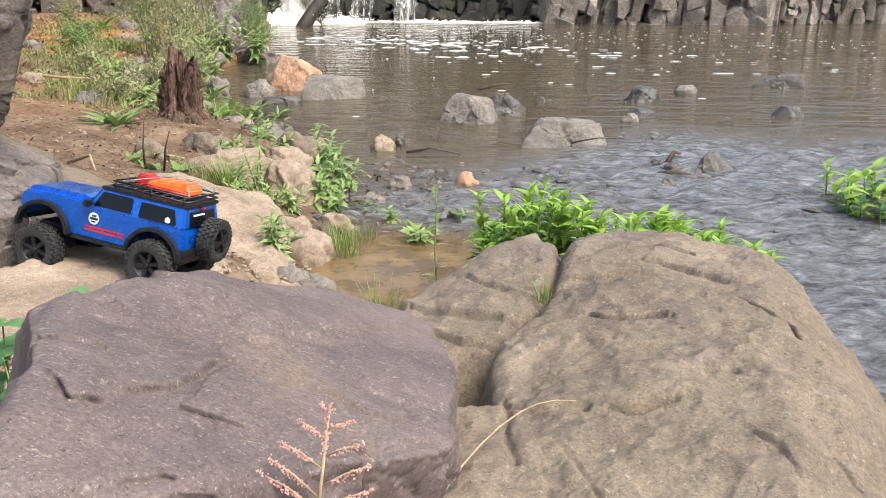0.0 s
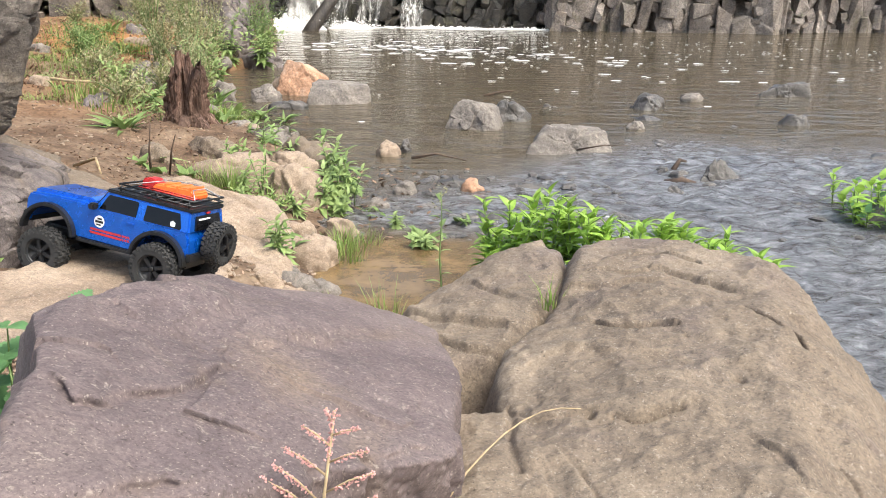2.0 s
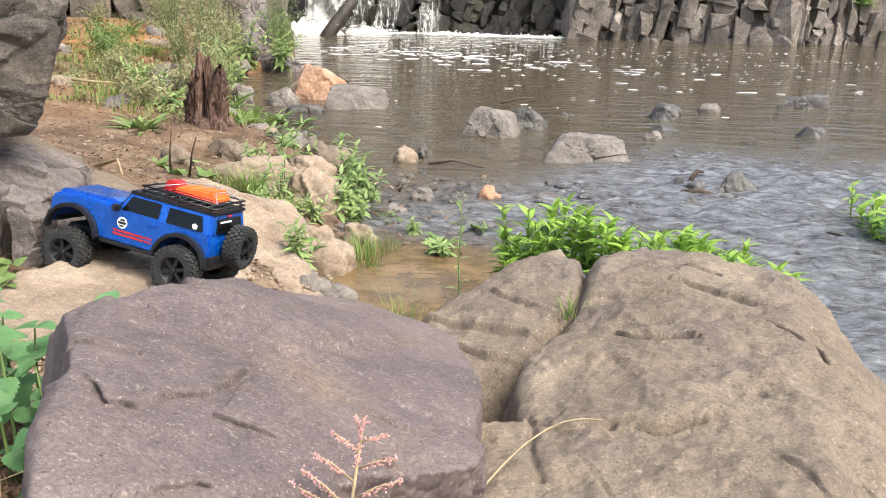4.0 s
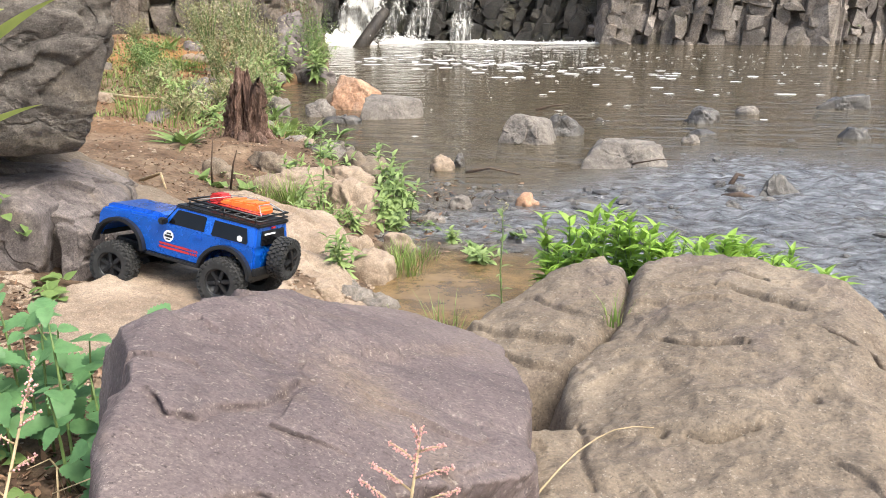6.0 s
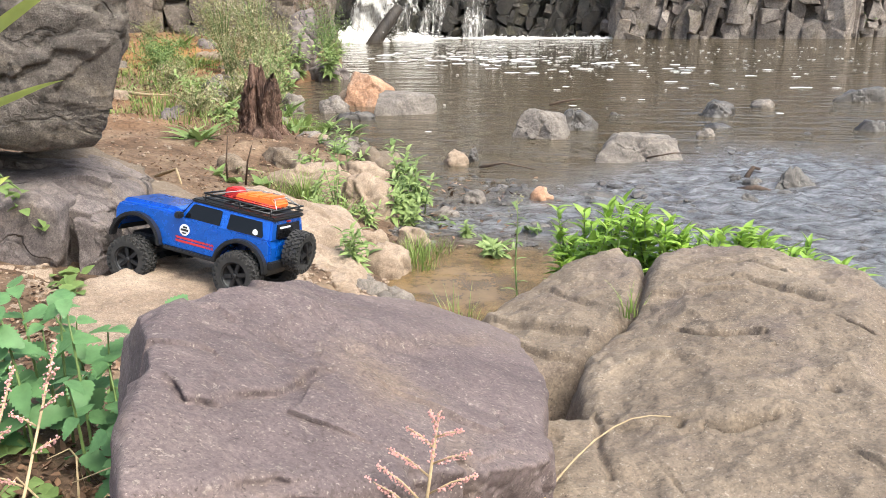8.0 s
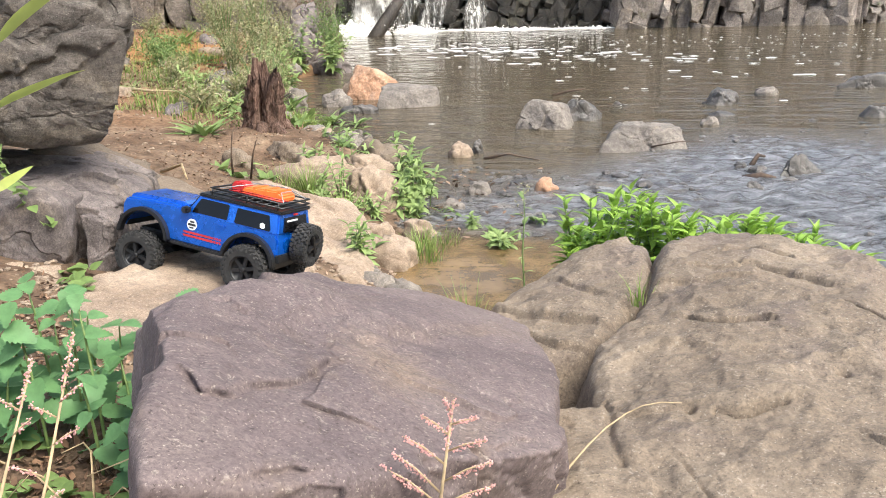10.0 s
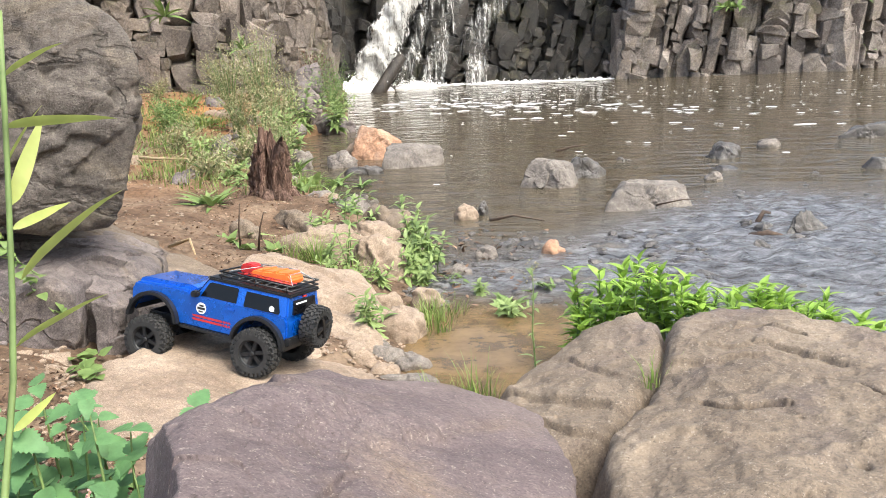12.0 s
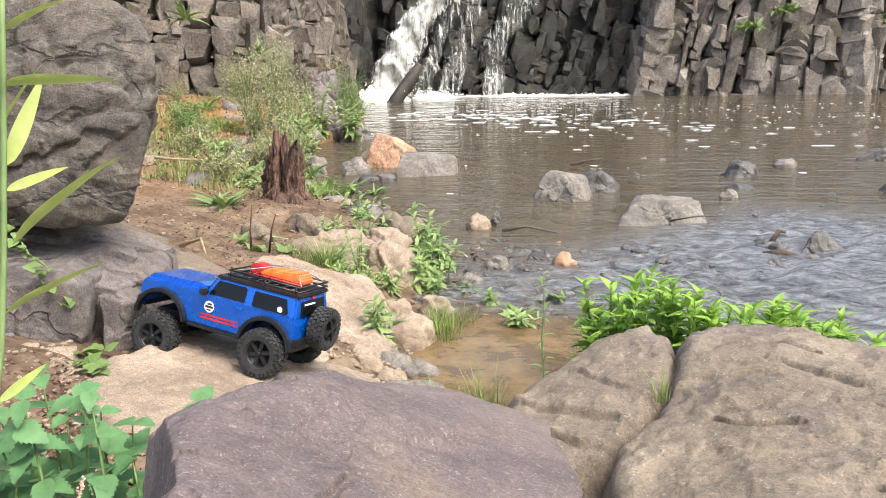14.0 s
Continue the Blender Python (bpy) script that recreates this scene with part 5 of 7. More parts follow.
def stump():
    n, m = 120, 60
    V, F = [], []
    q = np.array([(math.cos(k / n * math.tau), math.sin(k / n * math.tau), 0) for k in range(n)])
    ridge = fbm(q, 4.2, 6, 0.72, 4)
    top = 0.205 + 0.105 * np.exp(-((q[:, 0] - 0.02) / 0.26) ** 2) * (0.75 + 0.25 * q[:, 1]) - 0.03 * np.clip(-q[:, 0], 0, 1) + 0.045 * fbm(q, 5.5, 5, 0.7, 9)
    for j in range(m + 1):
        u = j / m
        flare = 0.088 + 0.014 * (1 - u) ** 3 + 0.006 * math.sin(u * 7)
        p = q * 1.0
        p[:, 2] = u * 1.4
        rough = fbm(p * (1, 1, 0.45), 6.5, 5, 0.7, 6)
        for k in range(n):
            r = flare * (1 + 0.30 * ridge[k] + 0.26 * rough[k]) * (1 - 0.22 * u * u)
            V.append((q[k, 0] * r * 1.0 + 0.015 * u, q[k, 1] * r * 0.85, -0.05 + u * (top[k] + 0.05)))
    for j in range(m // 2):                     # the hollow, rotten inside
        u = j / (m // 2)
        for k in range(n):
            r = (0.082 - 0.06 * u ** 0.5) * (1 + 0.2 * ridge[k])
            V.append((q[k, 0] * r + 0.015, q[k, 1] * r * 0.85, top[k] * (1 - 0.55 * u) - 0.004))
    rows = m + 1 + m // 2
    for j in range(rows - 1):
        for k in range(n):
            F.append((j * n + k, j * n + (k + 1) % n, (j + 1) * n + (k + 1) % n, (j + 1) * n + k))
    F.append(tuple(range((rows - 1) * n, rows * n)))
    me = from_arrays("trunk", V, F)
    me.materials.append(M_BARK)
    ob = empty("tree_stump", Matrix.Translation((-1.10, 3.25, 0.15)) @ Matrix.Diagonal((0.77, 0.80, 0.92, 1)), "rotten reddish-brown jagged tree stump on the bank", "stump")
    part("trunk", me, None, ob)
    r = random.Random(3)
    for a, ln in ((-0.5, 0.14), (-1.4, 0.13), (0.3, 0.15)):
        pts = [(math.cos(a) * t + r.uniform(-0.01, 0.01), math.sin(a) * t * 0.9, 0.07 * (1 - (t - 0.08) / ln) - 0.03 + r.uniform(-0.01, 0.01)) for t in (0.08, 0.12, 0.16, 0.2, 0.08 + ln)]
        part("root", Pile().add(tube(pts, [0.034, 0.028, 0.022, 0.016, 0.008], 10)).mesh("root", M_BARK), None, ob)
    for a, h in ((1.75, 0.30), (2.2, 0.315), (1.3, 0.29), (2.9, 0.25), (0.6, 0.24)):
        x, y = math.cos(a) * 0.055, math.sin(a) * 0.055
        V, F = tube([(x, y, 0.1), (x * 0.95, y, h * 0.7), (x * 0.85, y * 0.9, h)], [0.042, 0.03, 0.01], 9)
        V = [v + Vector((0.006, 0, 0)) * r.uniform(-1, 1) for v in V]
        part("splinter", Pile().add((V, F)).mesh("splinter", M_BARK, False), None, ob)
    return ob


stump()

# ---- the model car ----


def paint_blue():
    m = Nodes("metallic_blue_paint")
    fl = m.noise(900, 2, 0.5)
    dust = m.noise(14, 5, 0.65)
    col = m.ramp(fl, ((0.35, (0.004, 0.075, 0.42)), (0.65, (0.012, 0.15, 0.68))))
    col = m.mix(m.ramp(dust, ((0.55, 0.0), (0.8, 0.10))), col, (0.12, 0.12, 0.13))
    return m.surface(Base_Color=col, Metallic=0.45, Roughness=m.ramp(dust, ((0.3, 0.2), (0.8, 0.4))), Coat_Weight=0.8, Coat_Roughness=0.06)


M_BLUE = paint_blue()
M_BLACK = plain("black_plastic", (0.011, 0.011, 0.012), 0.42, vary=0.4, scale=60, bump=0.15)
M_RUBBER = plain("dusty_rubber", (0.024, 0.023, 0.022), 0.8, vary=0.5, scale=45, bump=0.3)
M_TINT = plain("tinted_window", (0.006, 0.006, 0.007), 0.10, vary=0.3, scale=8, spec=0.35)
M_SILVER = plain("scuffed_silver", (0.34, 0.34, 0.35), 0.45, 0.5, vary=0.35, scale=60)
M_RED = plain("red_plastic", (0.42, 0.022, 0.022), 0.4, vary=0.15)
M_BAG = plain("orange_shell", (0.85, 0.16, 0.03), 0.42, vary=0.12, scale=40)
M_STICK = plain("white_vinyl", (0.75, 0.75, 0.75), 0.4, vary=0.06)
M_LENS = plain("clear_lens", (0.6, 0.58, 0.57), 0.15, vary=0.1)
M_AMBER = plain("amber_lens", (0.75, 0.19, 0.02), 0.2, vary=0.1)


def prism(profile, y0, y1, in0=0.0, bevel=0.003, segments=2):
    """The (x, z) outline drawn out from y0 to y1, its edges rounded."""
    bm = bmesh.new()
    a = [bm.verts.new((x, y0, z)) for x, z in profile]
    b = [bm.verts.new((x, y1, z)) for x, z in profile]
    n = len(profile)
    bm.faces.new(a)
    bm.faces.new(b[::-1])
    for i in range(n):
        bm.faces.new((a[i], b[i], b[(i + 1) % n], a[(i + 1) % n]))
    bmesh.ops.recalc_face_normals(bm, faces=bm.faces)
    if bevel:
        bmesh.ops.bevel(bm, geom=[e for e in bm.edges if e.calc_face_angle(0) > 0.5], offset=bevel, segments=segments, affect="EDGES", clamp_overlap=True)
    return bm


def box(x0, x1, y0, y1, z0, z1, bevel=0.002):
    return prism([(x0, z0), (x1, z0), (x1, z1), (x0, z1)], y0, y1, bevel=bevel)


def merged(*bms):
    out = bmesh.new()
    for b in bms:
        me = bpy.data.meshes.new("tmp")
        b.to_mesh(me)
        b.free()
        out.from_mesh(me)
        bpy.data.meshes.remove(me)
    return out


def tubes(lines, r, sides=6):
    p = Pile()
    for line in lines:
        p.add(tube(line, [r] * len(line), sides))
    bm = bmesh.new()
    me = from_arrays("tmp", [tuple(v) for v in p.v], p.f)
    bm.from_mesh(me)
    bpy.data.meshes.remove(me)
    return bm


def lathe(profile, sides=40):
    """A ring about the y axis from (y, radius) pairs."""
    bm = bmesh.new()
    rows = [[bm.verts.new((math.cos(k / sides * math.tau) * r, y, math.sin(k / sides * math.tau) * r)) for k in range(sides)] for y, r in profile]
    for a, b in zip(rows[:-1], rows[1:]):
        for k in range(sides):
            bm.faces.new((a[k], a[(k + 1) % sides], b[(k + 1) % sides], b[k]))
    return bm


def wheel(parent, centre, turn=0.0, spin=0.0, name="wheel", R=0.054, W=0.042):
    """A knobbly tyre on a black spoked rim; the outer face looks along +y."""
    tyre_bm = lathe([(-W / 2, R * 0.60), (-W / 2 - 0.001, R * 0.8), (-W / 2 + 0.004, R * 0.93), (-W / 4, R * 0.965), (W / 4, R * 0.965), (W / 2 - 0.004, R * 0.93), (W / 2 + 0.001, R * 0.8), (W / 2, R * 0.60), (W / 2 - 0.006, R * 0.56), (-W / 2 + 0.006, R * 0.56), (-W / 2, R * 0.60)], 44)
    knobs = []
    for k in range(26):
        for row, y0, wd, off in ((0, -W * 0.36, 0.0075, 0.0), (1, -W * 0.12, 0.0075, 0.5), (2, W * 0.12, 0.0075, 0.0), (3, W * 0.36, 0.0075, 0.5)):
            a = (k + off) / 26 * math.tau
            bm = bmesh.new()
            bmesh.ops.create_cube(bm, size=1)
            rad = R * (0.975 if row in (1, 2) else 0.955)
            bmesh.ops.transform(bm, verts=bm.verts, matrix=Matrix.Rotation(-a, 4, "Y") @ Matrix.Translation((rad, y0, 0)) @ Matrix.Rotation(0.3 * (1 if row % 2 else -1), 4, "X") @ Matrix.Diagonal((0.006, wd, 0.0078, 1)))
            knobs.append(bm)
        a = k / 26 * math.tau
        for y0 in (-W / 2, W / 2):
            bm = bmesh.new()
            bmesh.ops.create_cube(bm, size=1)
            bmesh.ops.transform(bm, verts=bm.verts, matrix=Matrix.Rotation(-a, 4, "Y") @ Matrix.Translation((R * 0.86, y0, 0)) @ Matrix.Diagonal((0.009, 0.003, 0.005 if k % 2 else 0.0075, 1)))
            knobs.append(bm)
    hub = part(name, merged(tyre_bm, *knobs), M_RUBBER, parent, "dusty black knobbly tyre" if name == "wheel" else "spare wheel on a black carrier")
    hub.matrix_local = Matrix.Translation(centre) @ Matrix.Rotation(turn, 4, "Z") @ Matrix.Rotation(spin, 4, "Y")
    rim = merged(lathe([(-W * 0.4, R * 0.58), (W * 0.42, R * 0.60), (W * 0.45, R * 0.56), (W * 0.36, R * 0.52), (W * 0.15, R * 0.50), (W * 0.12, 0.002)], 36))
    part("rim", rim, M_BLACK, hub, smooth=True)
    spokes = []
    for k in range(6):
        a = k / 6 * math.tau
        b = box(0.006, R * 0.54, W * 0.12, W * 0.36, -0.0045, 0.0045, 0.0015)
        bmesh.ops.transform(b, verts=b.verts, matrix=Matrix.Rotation(a, 4, "Y"))
        spokes.append(b)
    part("spokes", merged(*spokes), M_BLACK, hub)
    part("hub_cap", lathe([(W * 0.1, 0.006), (W * 0.40, 0.006), (W * 0.44, 0.004), (W * 0.44, 0.0005)], 12), M_BLACK, hub)
    return hub


def arch(cx, cz, r, a0, a1, n=9):
    return [(cx + math.cos(radians(a0 + (a1 - a0) * k / n)) * r, cz + math.sin(radians(a0 + (a1 - a0) * k / n)) * r) for k in range(n + 1)]


def model_car(m):
    car = empty("model_car", m, "blue off-road radio-controlled model car on a tan rock slab", "model car")
    hw, belt = 0.075, 0.137
    low = [(-0.079, 0.078), *arch(-0.010, 0.060, 0.060, 163, 12), (0.064, 0.066), (0.190, 0.066), *arch(0.270, 0.058, 0.062, 172, 12), (0.337, 0.085), (0.339, 0.122), (0.330, 0.141), (0.20, 0.148), (0.168, belt + 0.007), (-0.07, belt + 0.004), (-0.077, 0.12)]
    part("body", prism(low, -hw, hw, bevel=0.004), M_BLUE, car)
    # cabin: a tapering box
    bm = bmesh.new()
    rows = []
    for z, x0, x1, w in ((belt - 0.002, -0.075, 0.168, hw - 0.001), (0.183, -0.068, 0.138, 0.0665)):
        rows.append([bm.verts.new(p) for p in ((x0, -w, z), (x1, -w, z), (x1, w, z), (x0, w, z))])
    for k in range(4):
        bm.faces.new((rows[0][k], rows[0][(k + 1) % 4], rows[1][(k + 1) % 4], rows[1][k]))
    bm.faces.new(rows[1])
    bm.faces.new(rows[0][::-1])
    bmesh.ops.bevel(bm, geom=list(bm.edges), offset=0.004, segments=2, affect="EDGES")
    part("cabin", bm, M_BLUE, car)
    part("roof", box(-0.074, 0.142, -0.068, 0.068, 0.181, 0.189, 0.003), M_BLACK, car, "matt black roof panel")
    part("bonnet", prism([(0.172, 0.142), (0.330, 0.138), (0.333, 0.144), (0.318, 0.1515), (0.19, 0.157), (0.170, 0.152)], -0.058, 0.058, bevel=0.003), M_BLUE, car)

    def glass(corners, y_low, y_high, side, name="side_window"):
        """A dark pane, a little proud of the leaning cabin side."""
        bm = bmesh.new()
        place = lambda x, z, d: (x, side * (y_low + (y_high - y_low) * (z - belt) / (0.183 - belt) + d), z)
        a = [bm.verts.new(place(x, z, 0.0016)) for x, z in corners]
        b = [bm.verts.new(place(x, z, -0.002)) for x, z in corners]
        bm.faces.new(a)
        for i in range(len(a)):
            bm.faces.new((a[i], b[i], b[(i + 1) % len(a)], a[(i + 1) % len(a)]))
        return part(name, bm, M_TINT, car, "dark tinted window")

    for s in (1, -1):
        glass([(0.058, 0.143), (0.150, 0.143), (0.133, 0.175), (0.128, 0.177), (0.060, 0.177), (0.057, 0.174)], hw - 0.001, 0.0665, s)
        glass([(-0.052, 0.141), (0.036, 0.141), (0.038, 0.144), (0.036, 0.175), (-0.045, 0.175), (-0.054, 0.145)], hw - 0.001, 0.0665, s)
        part("door_handle", box(0.058, 0.078, s * hw - 0.002, s * hw + 0.003, 0.124, 0.129, 0.001), M_BLUE, car)
        mirror = part("wing_mirror", box(0.148, 0.164, s * 0.078, s * 0.098, 0.141, 0.155, 0.003), M_BLACK, car)
        part("sill", box(0.056, 0.196, s * 0.062, s * 0.082, 0.060, 0.068, 0.002), M_BLACK, car, "black side step")
        for cx, cz, r, e0, e1 in ((-0.010, 0.060, 0.062, 176, 4), (0.270, 0.058, 0.064, 174, 2)):
            outer, inner = arch(cx, cz, r + 0.007, e0, e1, 14), arch(cx, cz, r - 0.002, e0, e1, 14)
            part("wheel_arch", prism(outer + inner[::-1], s * 0.070, s * 0.090, bevel=0.002), M_BLACK, car, "black flared wheel arch")
        # door stripe bars and the round badge
        for k in range(2):
            bm = bmesh.new()
            zz = 0.092 - k * 0.008
            for x0, x1 in ((0.085, 0.165), (0.078, 0.083), (0.071, 0.076), (0.064, 0.069)):
                q = [bm.verts.new((x, s * (hw + 0.0008), z)) for x, z in ((x0, zz), (x1, zz), (x1 + 0.003, zz + 0.005), (x0 + 0.003, zz + 0.005))]
                bm.faces.new(q)
            part("door_stripe", bm, M_RED, car, "red stripe sticker")
        bm = bmesh.new()
        bmesh.ops.create_circle(bm, cap_ends=True, segments=28, radius=0.0135, matrix=Matrix.Translation((0.145, s * (hw + 0.0010), 0.114)) @ Matrix.Rotation(radians(90), 4, "X"))
        badge = part("badge", bm, M_STICK, car, "round white badge sticker")
        bm = merged(*[box(0.145 + a, 0.145 + b, s * (hw + 0.0010), s * (hw + 0.0016), 0.114 + c, 0.114 + d, 0) for a, b, c, d in ((-0.010, 0.010, -0.003, 0.002), (-0.006, 0.005, 0.004, 0.008), (-0.005, 0.006, -0.009, -0.006))])
        part("badge_bars", bm, M_BLACK, badge)
        bm = bmesh.new()
        bmesh.ops.create_circle(bm, cap_ends=True, segments=6, radius=0.0075, matrix=Matrix.Translation((-0.034, s * (hw - 0.001 + 0.0005), 0.150)) @ Matrix.Rotation(radians(90), 4, "X"))
        part("window_sticker", bm, M_STICK, car, "small white window sticker")
        part("tail_lamp", box(-0.0835, -0.0765, min(s * 0.040, s * 0.060), max(s * 0.040, s * 0.060), 0.078, 0.090, 0.0015), M_LENS, car)
        part("indicator_lamp", box(-0.083, -0.076, min(s * 0.060, s * 0.074), max(s * 0.060, s * 0.074), 0.077, 0.091, 0.0015), M_AMBER, car)
        bm = bmesh.new()
        bmesh.ops.create_cone(bm, cap_ends=True, segments=20, radius1=0.013, radius2=0.012, depth=0.008, matrix=Matrix.Translation((0.341, s * 0.048, 0.115)) @ Matrix.Rotation(radians(90), 4, "Y"))
        part("headlamp", bm, M_LENS, car)
    # back: window, lamps, bumper
    bm = bmesh.new()
    back = lambda y, z, d: (-0.077 + (z - belt) * 0.15 - d, y, z)
    a = [bm.verts.new(back(y, z, 0.0016)) for y, z in ((-0.052, 0.141), (0.052, 0.141), (0.047, 0.172), (-0.047, 0.172))]
    b = [bm.verts.new(back(v.co.y, v.co.z, -0.003)) for v in a]
    bm.faces.new(a)
    for i in range(4):
        bm.faces.new((a[i], b[i], b[(i + 1) % 4], a[(i + 1) % 4]))
    rear = part("rear_window", bm, M_TINT, car, "dark tinted rear window")
    part("window_banner", box(-0.0765, -0.0742, -0.004, 0.040, 0.163, 0.1665, 0), M_STICK, rear, "white lettering bar")
    part("brake_lamp", box(-0.0745, -0.070, -0.008, 0.008, 0.1745, 0.1785, 0.001), M_RED, car)
    part("tailgate_panel", box(-0.0795, -0.076, -0.05, 0.05, 0.098, 0.126, 0.002), M_BLUE, car)
    part("rear_bumper", prism([(-0.087, 0.075), (-0.070, 0.072), (-0.070, 0.092), (-0.084, 0.092)], -0.075, 0.075, bevel=0.002), M_BLACK, car)
    part("front_bumper", prism([(0.325, 0.072), (0.350, 0.078), (0.350, 0.096), (0.325, 0.098)], -0.07, 0.07, bevel=0.003), M_BLACK, car)
    part("grille", box(0.336, 0.343, -0.036, 0.036, 0.104, 0.125, 0.001), M_BLACK, car)
    part("windscreen", prism([(0.167, 0.144), (0.170, 0.144), (0.144, 0.179), (0.141, 0.179)], -0.060, 0.060, bevel=0), M_TINT, car)
    part("chassis", merged(box(-0.06, 0.31, -0.045, 0.045, 0.048, 0.072, 0.004), box(-0.012, 0.012, -0.07, 0.07, 0.050, 0.064, 0.004), box(0.260, 0.284, -0.07, 0.07, 0.022, 0.036, 0.004), box(0.262, 0.282, -0.04, -0.02, 0.03, 0.06, 0.003), box(0.262, 0.282, 0.02, 0.04, 0.03, 0.06, 0.003)), M_BLACK, car, "black plastic underside with axles")
    part("snorkel", tubes([[(0.20, -0.079, 0.12), (0.18, -0.081, 0.145), (0.145, -0.074, 0.18), (0.142, -0.073, 0.195)]], 0.004, 8), M_BLACK, car)
    # roof rack
    z = 0.205
    rim_ = [(-0.070, -0.062, z), (0.115, -0.062, z), (0.115, 0.062, z), (-0.070, 0.062, z), (-0.070, -0.062, z)]
    rack = part("roof_rack", tubes([rim_, [(x, y, z - 0.010) for x, y, _ in rim_]], 0.0022), M_BLACK, car, "black tubular roof rack")
    for k in range(9):
        x = -0.070 + 0.185 * k / 8
        part("rack_slat", tubes([[(x, -0.062, z - 0.010), (x, 0.062, z - 0.010)]], 0.0018), M_BLACK, rack)
    for x, y in ((-0.06, 0.062), (0.02, 0.062), (0.11, 0.062), (-0.06, -0.062), (0.02, -0.062), (0.11, -0.062)):
        part("rack_post", tubes([[(x, y, 0.187), (x, y, z)]], 0.002), M_BLACK, rack)
    bag = part("cargo_case", prism([(-0.045, 0.198), (0.060, 0.198), (0.064, 0.204), (0.055, 0.216), (-0.030, 0.222), (-0.046, 0.212)], -0.038, 0.020, bevel=0.005, segments=3), M_BAG, car, "orange hard cargo case")
    for x in (-0.03, 0.0, 0.03):
        part("case_rib", box(x - 0.003, x + 0.003, -0.0385, 0.0205, 0.203, 0.224 - 0.06 * (x + 0.03), 0.001), M_BAG, bag)
    part("jerry_can", prism([(0.062, 0.198), (0.098, 0.198), (0.098, 0.216), (0.088, 0.222), (0.066, 0.222), (0.062, 0.216)], -0.03, 0.006, bevel=0.003), M_RED, car, "red fuel can")
    part("strap", tubes([[(-0.066, -0.052, 0.206), (-0.02, -0.045, 0.222), (0.03, -0.045, 0.220), (0.10, -0.05, 0.212)], [(-0.066, 0.052, 0.206), (-0.04, 0.02, 0.221), (-0.04, -0.03, 0.221), (-0.06, -0.055, 0.206)], [(0.10, 0.05, 0.206), (0.05, 0.02, 0.221), (0.05, -0.03, 0.221), (0.10, -0.05, 0.206)]], 0.0012), M_SILVER, car)
    part("ladder", tubes([[(0.075, 0.03, 0.207), (-0.065, 0.03, 0.207)], [(0.075, 0.05, 0.207), (-0.065, 0.05, 0.207)]] + [[(0.06 - 0.03 * k, 0.03, 0.207), (0.06 - 0.03 * k, 0.05, 0.207)] for k in range(5)], 0.0014), M_RED, car)
    # wheels, on slack suspension
    wheel(car, (-0.012, 0.084, 0.048), 0.0, 0.3)
    wheel(car, (0.272, 0.084, 0.017), 0.06, 0.8)
    wheel(car, (-0.012, -0.084, 0.046), math.pi, 0.1)
    wheel(car, (0.272, -0.084, 0.030), math.pi + 0.06, 0.5)
    spare = wheel(car, (-0.106, -0.006, 0.112), radians(90), 0.4, "spare_wheel", 0.047, 0.036)
    part("carrier", merged(box(-0.0285, 0.0285, 0.014, 0.021, -0.004, 0.004, 0.001), box(-0.004, 0.004, 0.014, 0.022, -0.026, 0.026, 0.001), box(-0.03, 0.03, 0.012, 0.018, -0.022, -0.016, 0.001)), M_BLACK, spare)
    return car


model_car(pose(-0.542, 1.600, 0.142, 9.06, -8.2, 167.0) @ Matrix.Diagonal((0.89, 0.89, 0.89, 1)))

# ---- plants ----
M_NETTLE = leafy("nettle_green", (0.040, 0.120, 0.040), (0.15, 0.275, 0.105), (0.28, 0.38, 0.14), 0.55)
M_BRIGHT = leafy("bright_leaf_green", (0.17, 0.30, 0.035), (0.33, 0.48, 0.085), (0.46, 0.58, 0.17), 0.4, 0.32)
M_WEED = leafy("weed_green", (0.09, 0.155, 0.04), (0.19, 0.265, 0.08), (0.34, 0.31, 0.14), 0.55)
M_GRASS = leafy("grass_green", (0.12, 0.19, 0.035), (0.24, 0.32, 0.08), (0.40, 0.36, 0.17), 0.55)
M_PALE = leafy("pale_weed", (0.20, 0.19, 0.085), (0.35, 0.32, 0.17), (0.46, 0.40, 0.28), 0.7)
M_DRY = leafy("dead_leaf", (0.06, 0.033, 0.018), (0.20, 0.115, 0.065), (0.38, 0.26, 0.18), 0.8, 0.1)
M_LIME = leafy("lime_leaf", (0.27, 0.33, 0.06), (0.42, 0.46, 0.13), None, 0.5, 0.4)
M_PINK = plain("pink_seed_head", (0.56, 0.30, 0.27), 0.8, vary=0.35, scale=160, bump=0.4)
M_STEM = plain("green_stem", (0.14, 0.20, 0.06), 0.6, vary=0.3, scale=60)
M_STRAW = plain("dry_stem", (0.36, 0.27, 0.15), 0.7, vary=0.3, scale=70)
M_TWIG = plain("dark_twig", (0.07, 0.045, 0.03), 0.85, vary=0.5, scale=60, bump=0.4)


